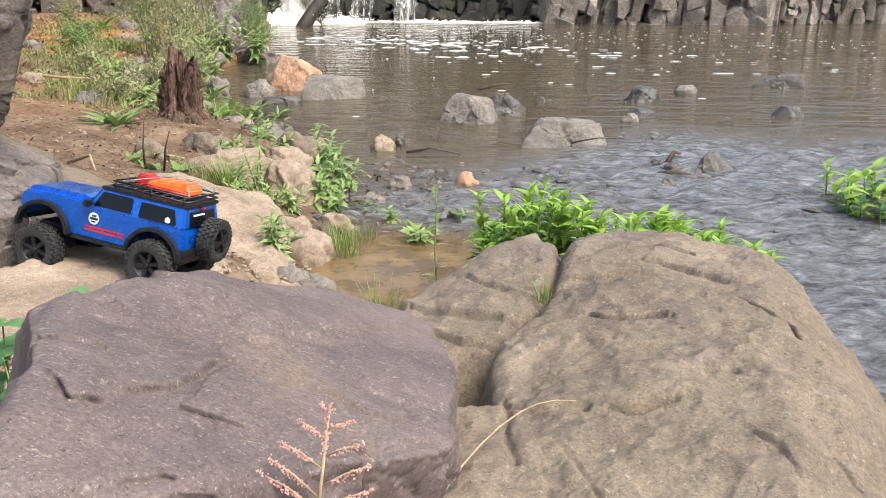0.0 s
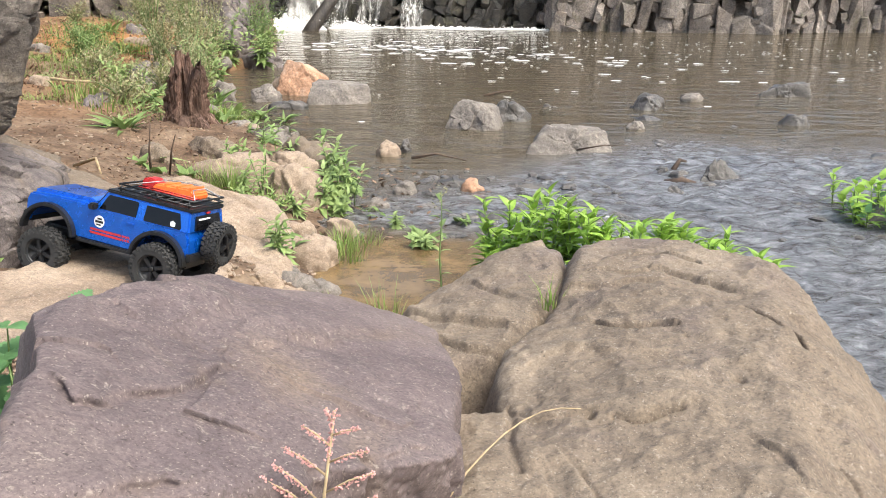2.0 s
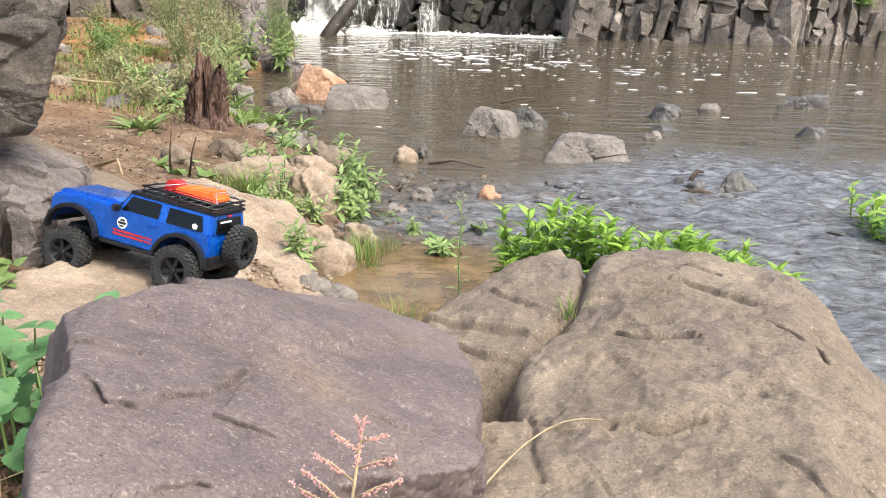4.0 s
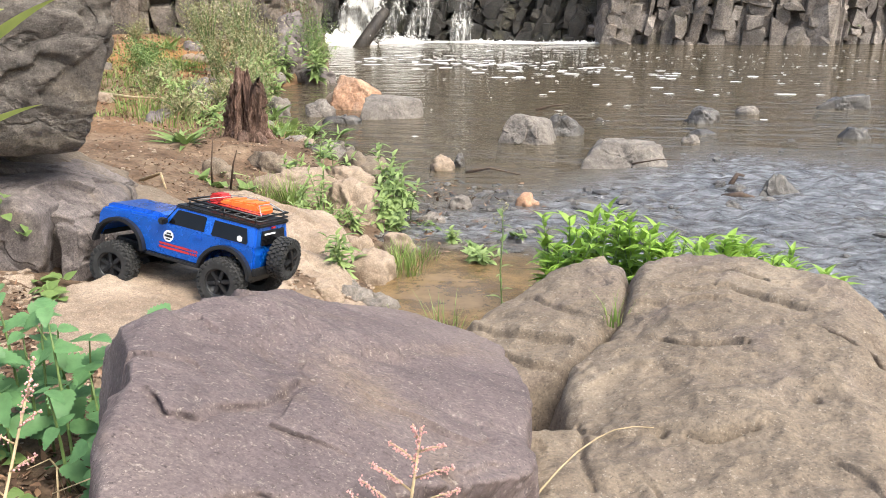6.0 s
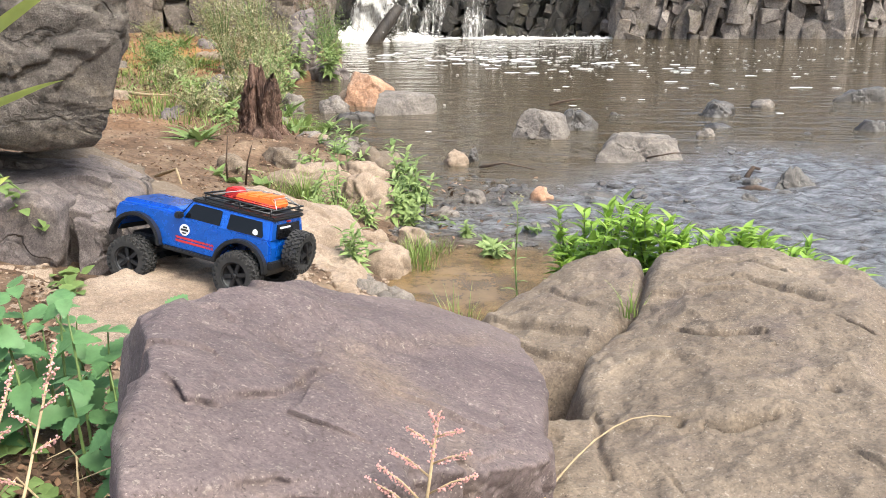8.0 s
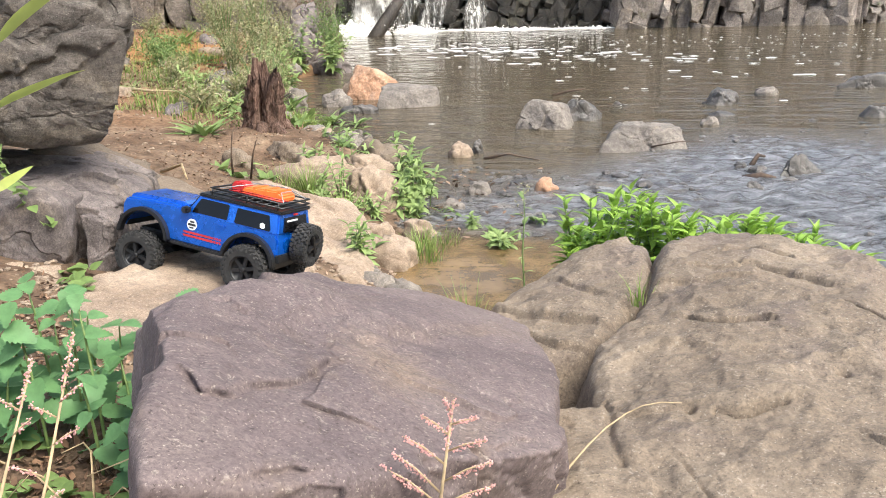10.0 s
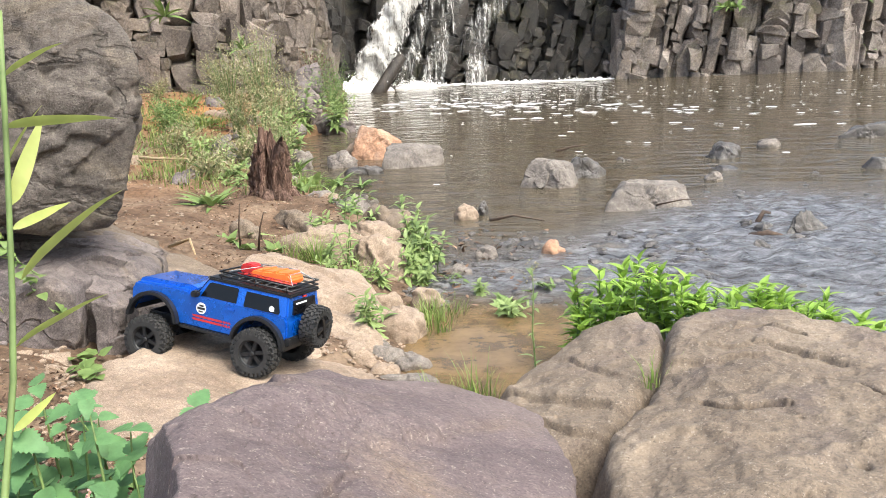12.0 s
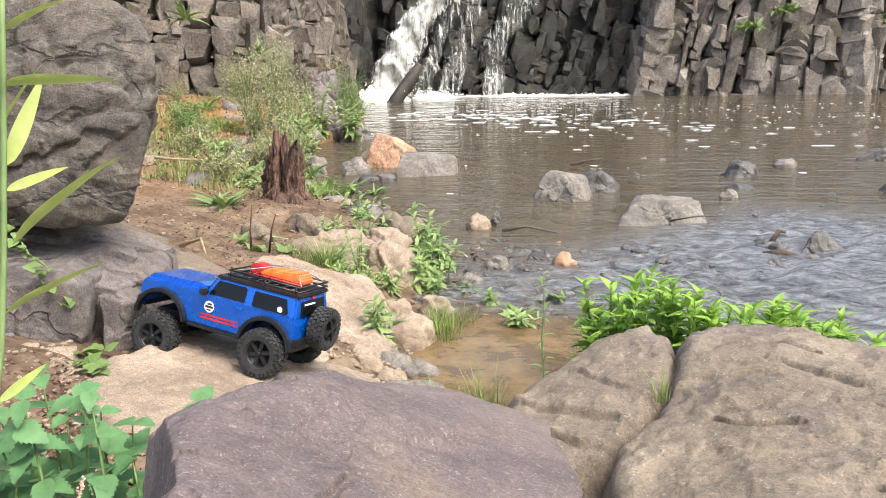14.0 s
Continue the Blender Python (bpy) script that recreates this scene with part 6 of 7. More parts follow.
def leaf(length, width, teeth=0, fold=0.25, droop=0.3, n=8, tip=1.0, wave=0.0):
    """A leaf along +x, its base at the origin, as vertices and faces; toothed edges where teeth is set."""
    n = teeth * 2 if teeth else n
    V, F = [], []
    for i in range(n + 1):
        u = i / n
        w = width * 0.5 * (math.sin(math.pi * min(u ** (0.62 * tip), 1.0)) ** 0.85 if 0 < u < 1 else 0.0)
        if teeth and i % 2 and 0 < u < 1:
            w *= 0.82
        back = (0.06 * length if teeth and i % 2 == 0 and 0 < u < 1 else 0.0)
        z = -droop * length * u * u + wave * length * math.sin(u * 9)
        x = length * (u - 0.18 * droop * u * u)
        V += [(x, 0, z), (x + back, w, z + fold * w), (x + back, -w, z + fold * w)]
    for i in range(n):
        a, b = 3 * i, 3 * i + 3
        F += [(a, b, b + 1, a + 1), (b, a, a + 2, b + 2)]
    return V, F


def aimed(p, azimuth, rise, roll=0.0, size=1.0):
    """Stands a leaf at p, pointing to azimuth (degrees from +x) and rising by rise degrees."""
    return Matrix.Translation(p) @ Euler((radians(roll), -radians(rise), radians(azimuth))).to_matrix().to_4x4() @ Matrix.Scale(size, 4)


def leaf_shapes(name, material, count, length, width, seed, **kw):
    r = random.Random(seed)
    out = []
    for _ in range(count):
        k = dict(kw)
        k["droop"] = kw.get("droop", 0.3) * r.uniform(0.5, 1.5)
        k["fold"] = kw.get("fold", 0.25) * r.uniform(0.4, 1.6)
        out.append(Pile().add(leaf(length, width * r.uniform(0.85, 1.15), **k)).mesh(name, material))
    return out


def hang(parent, mesh, m):
    ob = new("leaf", mesh)
    ob.parent = parent
    ob.matrix_local = m
    return ob


NETTLE_LEAVES = leaf_shapes("leaf", M_NETTLE, 5, 0.055, 0.046, 3, teeth=8, fold=0.12, droop=0.22, tip=0.78)
ROUND_LEAVES = leaf_shapes("leaf", M_WEED, 4, 0.034, 0.030, 4, n=8, fold=0.15, droop=0.3, tip=0.9)
LANCE_LEAVES = leaf_shapes("leaf", M_BRIGHT, 6, 0.080, 0.030, 5, n=8, fold=0.4, droop=0.55, wave=0.012)
BROAD_LEAVES = leaf_shapes("leaf", M_WEED, 5, 0.10, 0.050, 6, n=9, fold=0.3, droop=0.45, wave=0.012)
STRAP_LEAVES = leaf_shapes("leaf", M_WEED, 4, 0.15, 0.028, 7, n=9, fold=0.4, droop=0.5)
SMALL_LEAVES = leaf_shapes("leaf", M_WEED, 4, 0.05, 0.016, 8, n=6, fold=0.4, droop=0.4)
FORE_LEAVES = leaf_shapes("leaf", M_LIME, 4, 0.05, 0.0072, 9, n=12, fold=0.3, droop=0.16, wave=0.006)


def paired_weed(name, x, y, z, height, shapes, label, seed, levels=4, size=1.0, lean=(0, 0), stem=M_STEM, radius=0.0022, rise=(0, 35), group="", top=0.55, category="plant", tilt=0.0):
    """An upright stem with pairs of leaves, each pair turned across the one below."""
    r = random.Random(seed)
    ob = empty(name, Matrix.Translation((x, y, z)), label, category, group)
    P = [Vector((lean[0] * u * u * height, lean[1] * u * u * height, u * height)) for u in (0, 0.25, 0.5, 0.75, 1)]
    part("stem", Pile().add(tube(P, [radius, radius, radius * 0.9, radius * 0.7, radius * 0.4], 6)).mesh("stem", stem), None, ob)
    a = r.uniform(0, 180)
    for k in range(levels):
        u = 0.3 + 0.7 * k / max(levels - 1, 1)
        p = Vector((lean[0] * u * u * height, lean[1] * u * u * height, u * height))
        s = size * (1 - (1 - top) * k / max(levels - 1, 1)) * r.uniform(0.85, 1.15)
        for side in (0, 180):
            hang(ob, r.choice(shapes), Matrix.Translation(p) @ Matrix.Rotation(radians(tilt * r.uniform(-0.3, 1.6)), 4, "X") @ aimed((0, 0, 0), a + side + r.uniform(-15, 15), r.uniform(*rise), r.uniform(-15, 15), s))
        a += 90 + r.uniform(-15, 15)
    return ob


def rosette(name, x, y, z, shapes, count, label, seed, size=1.0, rise=(15, 65), group="", category="plant", spread=0.01):
    r = random.Random(seed)
    ob = empty(name, Matrix.Translation((x, y, z)), label, category, group)
    for k in range(count):
        a = k * 137.5 + r.uniform(-20, 20)
        hang(ob, r.choice(shapes), aimed((r.uniform(-spread, spread), r.uniform(-spread, spread), 0), a, r.uniform(*rise), r.uniform(-25, 25), size * r.uniform(0.65, 1.15)))
    return ob


def tuft(name, x, y, z, height, spread, count, label, seed, material=None, width=0.004, lean=0.5, kind="", category="grass"):
    """A tuft of bent grass blades in one mesh."""
    r = random.Random(seed)
    pile = Pile()
    for _ in range(count):
        a, q = r.uniform(0, math.tau), spread * r.random() ** 0.5
        h, w, b = height * r.uniform(0.45, 1.1), width * r.uniform(0.6, 1.3), r.uniform(0.05, lean) + 0.4 * q / max(spread, 1e-4) * lean
        base = Vector((math.cos(a) * q, math.sin(a) * q, -0.01))
        d = Vector((math.cos(a + r.uniform(-0.9, 0.9)), math.sin(a + r.uniform(-0.9, 0.9)), 0))
        s = Vector((-d.y, d.x, 0))
        V, F = [], []
        for i in range(5):
            u = i / 4
            c = base + d * (b * h * u * u) + Vector((0, 0, h * (u - 0.35 * b * u * u)))
            V += [c - s * w * (1 - u) * 0.5, c + s * w * (1 - u) * 0.5]
            if i:
                F.append((2 * i - 2, 2 * i - 1, 2 * i + 1, 2 * i))
        pile.add((V, F))
    ob = new(name, pile.mesh(name, material or M_GRASS))
    ob.location = (x, y, z)
    return tagged(ob, label, category, kind=kind)


# nettles and weeds beside the grey boulder
r = random.Random(21)
for k, (x, y, h) in enumerate(((-0.56, 0.87, 0.21), (-0.545, 0.93, 0.20), (-0.50, 0.90, 0.22), (-0.425, 0.955, 0.22), (-0.485, 0.86, 0.15), (-0.64, 0.93, 0.17), (-0.70, 1.0, 0.15), (-0.58, 1.02, 0.15), (-0.43, 0.86, 0.10), (-0.66, 0.84, 0.15), (-0.48, 1.0, 0.13), (-0.40, 0.98, 0.19), (-0.59, 0.90, 0.18), (-0.62, 0.88, 0.12), (-0.46, 0.91, 0.14), (-0.68, 0.90, 0.12), (-0.57, 0.94, 0.16), (-0.63, 1.0, 0.19), (-0.55, 1.0, 0.19), (-0.70, 0.93, 0.18), (-0.50, 0.96, 0.18), (-0.42, 1.03, 0.20))):
    z = float(ground_z([x], [y])[0])
    paired_weed("nettle", x, y, z, h, NETTLE_LEAVES, "green nettle with toothed leaves beside the grey boulder", 100 + k, 3 if h < 0.16 else 4, (1.05, 0.78, 0.92)[k % 3], (r.uniform(-0.2, 0.2), r.uniform(-0.2, 0.2)), group="nettles by the boulder", rise=(-25, 22), top=0.7, tilt=24)
for k, (x, y, s) in enumerate(((-0.86, 1.45, 1.0), (-0.82, 1.40, 0.9), (-0.88, 1.53, 1.0), (-0.80, 1.47, 0.9), (-0.76, 1.42, 0.8), (-0.47, 1.12, 1.0), (-0.42, 1.05, 0.9), (-0.56, 1.10, 0.8), (-0.38, 0.80, 0.8), (-0.40, 0.72, 0.9), (-0.45, 0.78, 1.0), (-0.37, 0.90, 0.8), (-0.50, 0.80, 0.9), (-0.57, 0.78, 0.8), (-0.46, 0.74, 0.7), (-0.60, 0.86, 0.8))):
    rosette("weed", x, y, float(ground_z([x], [y])[0]) + 0.015, ROUND_LEAVES, 8, "small round-leaved weed in the leaf litter", 140 + k, 1.1 * s, (5, 50), "round-leaved weeds", spread=0.025)
tuft("grass", -0.40, 1.10, 0.12, 0.11, 0.03, 26, "short bright grass behind the grey boulder", 150, M_GRASS, 0.006)
# vine on the ledge
vine = empty("creeper", Matrix.Translation((-1.035, 1.53, 0.365)), "pale green creeper trailing over the ledge", "plant")
line = [Vector((-0.01, 0.04, 0.07)), Vector((0.0, 0.01, 0.045)), Vector((0.03, -0.01, 0.02)), Vector((0.06, 0.015, -0.02)), Vector((0.085, 0.02, -0.09))]
part("stem", Pile().add(tube(line, [0.002] * 5, 5)).mesh("stem", M_STEM), None, vine)
for k in range(34):
    u = r.random() * 3.99
    p = line[int(u)].lerp(line[int(u) + 1], u % 1) + Vector((r.uniform(-0.025, 0.02), r.uniform(-0.03, 0.0), r.uniform(-0.01, 0.02)))
    hang(vine, r.choice(ROUND_LEAVES), aimed(p, r.uniform(200, 340), r.uniform(-30, 40), r.uniform(-30, 30), r.uniform(0.4, 0.85)))
# bright clump behind the brown boulder
for k in range(74):
    u = k / 73
    x, y = 0.06 + 0.66 * u + r.uniform(-0.03, 0.03), 1.90 + 0.06 * math.sin(u * 9) + r.uniform(-0.06, 0.06) - 0.04 * u
    h = (0.185 - 0.085 * u) * r.uniform(0.75, 1.1) * (0.7 if u < 0.12 else 1)
    zb = 0.03 + 0.06 * math.sin(min(u * 3.5, 3.1))
    ob = empty("leafy_plant", Matrix.Translation((x, y, zb)), "bright green lance-leaved plant behind the brown boulder", "plant", "bright plants behind the boulder")
    lean = Vector((r.uniform(-0.25, 0.25), r.uniform(-0.35, 0.1), 1))
    part("stem", Pile().add(tube([Vector((0, 0, -0.05)), lean * h * 0.5, lean * h], [0.003, 0.0025, 0.0015], 5)).mesh("stem", M_STEM), None, ob)
    for j in range(19):
        q = 0.12 + 0.88 * j / 18
        hang(ob, r.choice(LANCE_LEAVES), aimed(lean * h * q, j * 137.5 + r.uniform(-25, 25), 22 + 42 * q + r.uniform(-18, 18), r.uniform(-20, 20), r.uniform(0.42, 0.75) * (1.05 - 0.25 * q)))
# island of plants in the riffle
for k in range(38):
    x, y = 1.42 + r.uniform(-0.16, 0.35), 2.84 + r.uniform(-0.14, 0.16)
    h = r.uniform(0.05, 0.13)
    ob = empty("leafy_plant", Matrix.Translation((x, y, -0.04)), "bright green leafy plant on a small island in the riffle", "plant", "plants on the riffle island")
    lean = Vector((r.uniform(-0.4, 0.4), r.uniform(-0.4, 0.2), 1))
    part("stem", Pile().add(tube([Vector((0, 0, -0.05)), lean * h * 0.5, lean * h], [0.003, 0.0025, 0.0015], 5)).mesh("stem", M_STEM), None, ob)
    for j in range(9):
        q = 0.2 + 0.8 * j / 8
        hang(ob, r.choice(LANCE_LEAVES + NETTLE_LEAVES[:2]), aimed(lean * h * q, j * 137.5 + r.uniform(-25, 25), 10 + 45 * q + r.uniform(-15, 15), r.uniform(-20, 20), r.uniform(0.5, 0.85)))
simple_rock("river_rock", 1.45, 2.9, -0.08, 0.22, 0.15, 0.10, M_RIVER_WET, "dark rock under the riffle island's plants", 58, 5)
# plants along the puddle, the slabs and the stump
for k, (x, y, z, h, lv, sz, lab) in enumerate(((-0.445, 2.08, 0.03, 0.10, 5, 1.0, "upright narrow-leaved weed between the slabs"), (-0.47, 2.12, 0.03, 0.08, 4, 0.9, "upright narrow-leaved weed between the slabs"), (-0.42, 2.16, 0.02, 0.07, 4, 0.8, "upright narrow-leaved weed between the slabs"),
    (-0.46, 2.86, 0.0, 0.13, 5, 1.0, "leafy weed at the water's edge"), (-0.42, 2.95, 0.0, 0.13, 5, 1.0, "leafy weed at the water's edge"), (-0.40, 2.82, 0.0, 0.15, 5, 1.1, "leafy weed at the water's edge"), (-0.47, 3.02, 0.0, 0.12, 5, 1.0, "leafy weed at the water's edge"), (-0.36, 2.74, 0.0, 0.12, 5, 1.0, "leafy weed at the water's edge"), (-0.50, 2.74, 0.0, 0.12, 4, 1.0, "leafy weed at the water's edge"),
    (-0.62, 2.62, 0.06, 0.16, 5, 1.0, "leafy weed among the bank stones"), (-0.66, 2.92, 0.06, 0.16, 5, 1.0, "leafy weed among the bank stones"), (-0.74, 3.02, 0.08, 0.14, 4, 1.0, "leafy weed among the bank stones"), (-0.60, 3.36, 0.03, 0.10, 4, 1.1, "leafy weed among the bank stones"), (-0.84, 3.26, 0.08, 0.12, 4, 1.0, "leafy weed among the bank stones"),
    (-0.76, 3.5, 0.03, 0.10, 4, 1.1, "leafy weed among the bank stones"), (-0.62, 3.55, 0.0, 0.09, 3, 1.3, "leafy weed among the bank stones"))):
    paired_weed("weed", x, y, z, h, SMALL_LEAVES, lab, 160 + k, lv, sz, (r.uniform(-0.3, 0.3), r.uniform(-0.3, 0.3)), rise=(5, 55), group="bank weeds", top=0.9)
for k, (x, y, z, sh, n, sz, lab) in enumerate(((-0.86, 1.97, 0.15, BROAD_LEAVES, 10, 0.75, "broad-leaved weed in the soil path"), (-0.80, 1.93, 0.14, BROAD_LEAVES, 7, 0.6, "broad-leaved weed in the soil path"), (-0.93, 2.52, 0.12, BROAD_LEAVES, 13, 0.75, "broad-leaved dock plant below the stump"), (-1.02, 2.60, 0.13, BROAD_LEAVES, 8, 0.65, "broad-leaved dock plant below the stump"), (-0.85, 2.56, 0.11, BROAD_LEAVES, 8, 0.6, "broad-leaved dock plant below the stump"),
    (-1.23, 2.98, 0.17, STRAP_LEAVES, 14, 1.0, "strap-leaved rosette beside the stump"), (-0.107, 2.44, -0.02, SMALL_LEAVES, 16, 1.2, "small weed standing in the puddle"), (-0.30, 2.68, -0.02, SMALL_LEAVES, 12, 1.0, "small weed standing in the shallows"), (0.0, 2.62, -0.02, SMALL_LEAVES, 8, 1.2, "small weed standing in the shallows"),
    (-0.78, 1.82, 0.135, SMALL_LEAVES, 18, 0.7, "low creeping weed on the slab"), (-0.72, 1.80, 0.135, SMALL_LEAVES, 16, 0.6, "low creeping weed on the slab"), (-0.60, 1.82, 0.11, SMALL_LEAVES, 16, 0.6, "low creeping weed on the slab"), (-0.98, 4.3, 0.0, STRAP_LEAVES, 12, 0.7, "green weed at the waterside"), (-1.12, 4.35, 0.0, STRAP_LEAVES, 12, 0.7, "green weed at the waterside"),
    (-1.35, 4.4, 0.06, STRAP_LEAVES, 14, 0.8, "green weed at the waterside"))):
    rosette("weed", x, y, z, sh, n, lab, 190 + k, sz, (38, 82) if sh is BROAD_LEAVES else ((20, 70) if sh is not STRAP_LEAVES else (20, 65)), "low weeds on the bank", spread=0.03 if sh is SMALL_LEAVES else 0.01)
for k, (x, y, z, h, sp, n, lab) in enumerate(((-0.72, 2.56, 0.09, 0.12, 0.04, 120, "tuft of fine bright grass behind the slab"), (-0.62, 2.55, 0.07, 0.07, 0.08, 60, "short grass behind the slab"), (-0.30, 2.26, -0.02, 0.10, 0.06, 110, "tuft of grass at the puddle's edge"), (-0.34, 2.36, -0.02, 0.09, 0.05, 70, "tuft of grass at the puddle's edge"), (-0.26, 2.40, -0.02, 0.07, 0.05, 50, "tuft of grass at the puddle's edge"),
    (-0.13, 1.78, -0.02, 0.13, 0.05, 50, "tuft of grass between the boulders"), (-0.20, 1.74, -0.01, 0.09, 0.06, 40, "tuft of grass between the boulders"), (0.212, 1.345, 0.225, 0.075, 0.022, 22, "a few grass blades in the boulder's cleft"), (-1.72, 3.7, 0.2, 0.12, 0.16, 150, "patch of bank grass"), (-1.52, 3.4, 0.2, 0.09, 0.14, 110, "patch of bank grass"), (-1.30, 3.3, 0.16, 0.10, 0.12, 90, "patch of bank grass"), (-1.85, 4.2, 0.2, 0.12, 0.2, 140, "patch of bank grass"),
    (-2.27, 4.7, 0.22, 0.13, 0.22, 150, "patch of bank grass"), (-1.75, 5.0, 0.14, 0.12, 0.2, 130, "patch of bank grass"), (-2.35, 5.5, 0.22, 0.14, 0.25, 150, "patch of bank grass"), (-1.95, 5.5, 0.12, 0.12, 0.2, 120, "patch of bank grass"), (-2.8, 5.9, 0.28, 0.15, 0.3, 150, "patch of bank grass"), (-2.9, 6.9, 0.3, 0.15, 0.3, 120, "patch of bank grass"), (-0.92, 3.45, 0.05, 0.11, 0.05, 60, "tuft of bank grass at the waterside"), (-1.13, 3.75, 0.1, 0.11, 0.10, 90, "tuft of bank grass at the waterside"))):
    tuft("grass", x, y, z, h, sp, n, lab, 220 + k, None, 0.0035 if y < 3 else 0.0045)


for k in range(56):
    y = 3.3 + 3.6 * r.random()
    x = float(shore_x(y)) - 0.10 - 1.1 * r.random()
    if (x + 1.0) ** 2 + (y - 3.0) ** 2 < 0.1:
        continue
    tuft("grass", x, y, float(ground_z([x], [y])[0]), r.uniform(0.03, 0.065), r.uniform(0.08, 0.2), 190, "patch of low bank grass", 400 + k, r.choice((M_GRASS, M_GRASS, M_WEED, M_PALE)), 0.0045, 1.1)
for k in range(26):
    y = 3.2 + 3.4 * r.random()
    x = float(shore_x(y)) - 0.08 - 0.9 * r.random()
    rosette("weed", x, y, float(ground_z([x], [y])[0]), r.choice((SMALL_LEAVES, ROUND_LEAVES, STRAP_LEAVES)), 14, "low green weed on the bank slope", 460 + k, r.uniform(0.7, 1.3), (10, 70), "weeds on the bank slope", spread=0.05)


def airy_weed(x, y, z, height, spread, stems, seed, label, material=M_PALE, name="tall_weed", fuzz=26, size=0.022):
    """A tall thin-stemmed weed with a haze of tiny leaves and seed heads."""
    q = random.Random(seed)
    ob = empty(name, Matrix.Translation((x, y, z)), label, "plant")
    st, lv = Pile(), Pile()
    for _ in range(stems):
        d = Vector((q.uniform(-1, 1) * spread, q.uniform(-1, 1) * spread * 0.7, height * q.uniform(0.6, 1.05)))
        bend = Vector((q.uniform(-0.2, 0.2), q.uniform(-0.2, 0.2), 0)) * height * 0.4
        pts = [Vector((d.x * u * u, d.y * u * u, d.z * u)) + bend * u * (1 - u) for u in (0, 0.3, 0.6, 0.8, 1)]
        st.add(tube(pts, [0.004, 0.0035, 0.003, 0.002, 0.001], 4))
        for _ in range(fuzz):
            u = 0.25 + 0.75 * q.random() ** 0.7
            c = Vector((d.x * u * u, d.y * u * u, d.z * u)) + bend * u * (1 - u) + Vector((q.gauss(0, 1), q.gauss(0, 1), q.gauss(0, 1))) * (0.022 + 0.05 * height * (u - 0.2))
            lv.add(leaf(size * q.uniform(0.5, 1.6), size * 0.35 * q.uniform(0.6, 1.4), n=3), aimed(c, q.uniform(0, 360), q.uniform(-50, 70), q.uniform(-60, 60)))
    tagged(part("stem", st.mesh("stem", M_STEM), None, ob), kind="stuff")
    tagged(part("foliage", lv.mesh("foliage", material), None, ob), kind="stuff")
    return ob


for k, (x, y, h, sp, n, mt, lab) in enumerate(((-1.95, 5.75, 0.70, 0.16, 16, M_PALE, "tall pale feathery weed on the bank"), (-2.08, 6.0, 0.75, 0.2, 16, M_PALE, "tall pale feathery weed on the bank"), (-1.85, 5.6, 0.5, 0.14, 12, M_PALE, "tall pale feathery weed on the bank"), (-2.22, 6.2, 0.62, 0.14, 9, M_PALE, "tall pale feathery weed on the bank"), (-2.72, 6.85, 0.30, 0.20, 18, M_PALE, "dome of pale dry shrub under the wall"),
    (-1.62, 4.7, 0.4, 0.12, 9, M_PALE, "thin pale weed on the bank"), (-1.42, 4.1, 0.34, 0.12, 9, M_PALE, "thin pale weed on the bank"), (-1.99, 6.15, 0.24, 0.15, 14, M_WEED, "leafy green shrub at the waterside"), (-1.75, 6.9, 0.42, 0.16, 16, M_WEED, "leafy green shrub on the outcrop"), (-1.86, 7.1, 0.5, 0.16, 14, M_WEED, "leafy green shrub on the outcrop"), (-2.15, 7.6, 0.5, 0.14, 12, M_DRY, "dry brown grass on the outcrop"),
    (-2.5, 5.3, 0.22, 0.16, 12, M_WEED, "low leafy weed on the bank"), (-2.65, 5.7, 0.2, 0.16, 12, M_WEED, "low leafy weed on the bank"), (-2.2, 5.0, 0.18, 0.14, 10, M_WEED, "low leafy weed on the bank"), (-1.15, 3.55, 0.30, 0.08, 7, M_PALE, "thin pale weed beside the stump"), (-1.25, 3.9, 0.3, 0.1, 8, M_PALE, "thin pale weed beside the stump"))):
    airy_weed(x, y, max(float(ground_z([x], [y])[0]), 0.0), h, sp, n, 300 + k, lab, mt, fuzz=80, size=0.02 if y > 5 else 0.014)
for k, (x, y, z, s) in enumerate(((-2.62, 7.15, 0.66, 2.4), (-3.04, 6.65, 0.95, 2.6), (2.04, 11.25, 0.82, 4.0), (2.46, 11.3, 1.0, 4.0), (3.6, 11.8, 0.85, 5.0), (3.75, 11.8, 0.2, 4.0), (3.9, 11.9, 1.1, 5.0), (-0.2, 11.7, 1.3, 3.0), (1.1, 11.3, 1.25, 3.0), (4.4, 11.9, 0.5, 4.0))):
    rosette("cliff_plant", x, y, z, STRAP_LEAVES if s < 3 else SMALL_LEAVES, 18 if s < 3 else 40, "green plant growing from the rock wall", 340 + k, s * (0.5 if s < 3 else 0.8), (0, 70), "plants on the rock wall", spread=0.02 if s < 3 else 0.12)

# tall thin weed in front of the puddle
tw = empty("tall_weed", Matrix.Translation((0.0, 1.70, -0.02)), "tall thin flowering weed between the boulders", "plant")
line = [Vector((0, 0, 0)), Vector((0.004, 0, 0.1)), Vector((-0.002, 0.0, 0.2)), Vector((0.002, 0, 0.28)), Vector((0.0, 0, 0.34))]
part("stem", Pile().add(tube(line, [0.0022, 0.002, 0.0018, 0.0014, 0.0008], 6)).mesh("stem", M_STEM), None, tw)
for k in range(16):
    u = 0.2 + 0.78 * k / 15
    hang(tw, r.choice(SMALL_LEAVES), aimed((0, 0, 0.34 * u), k * 137.5, r.uniform(10, 50), 0, r.uniform(0.35, 0.7)))
fl = Pile()
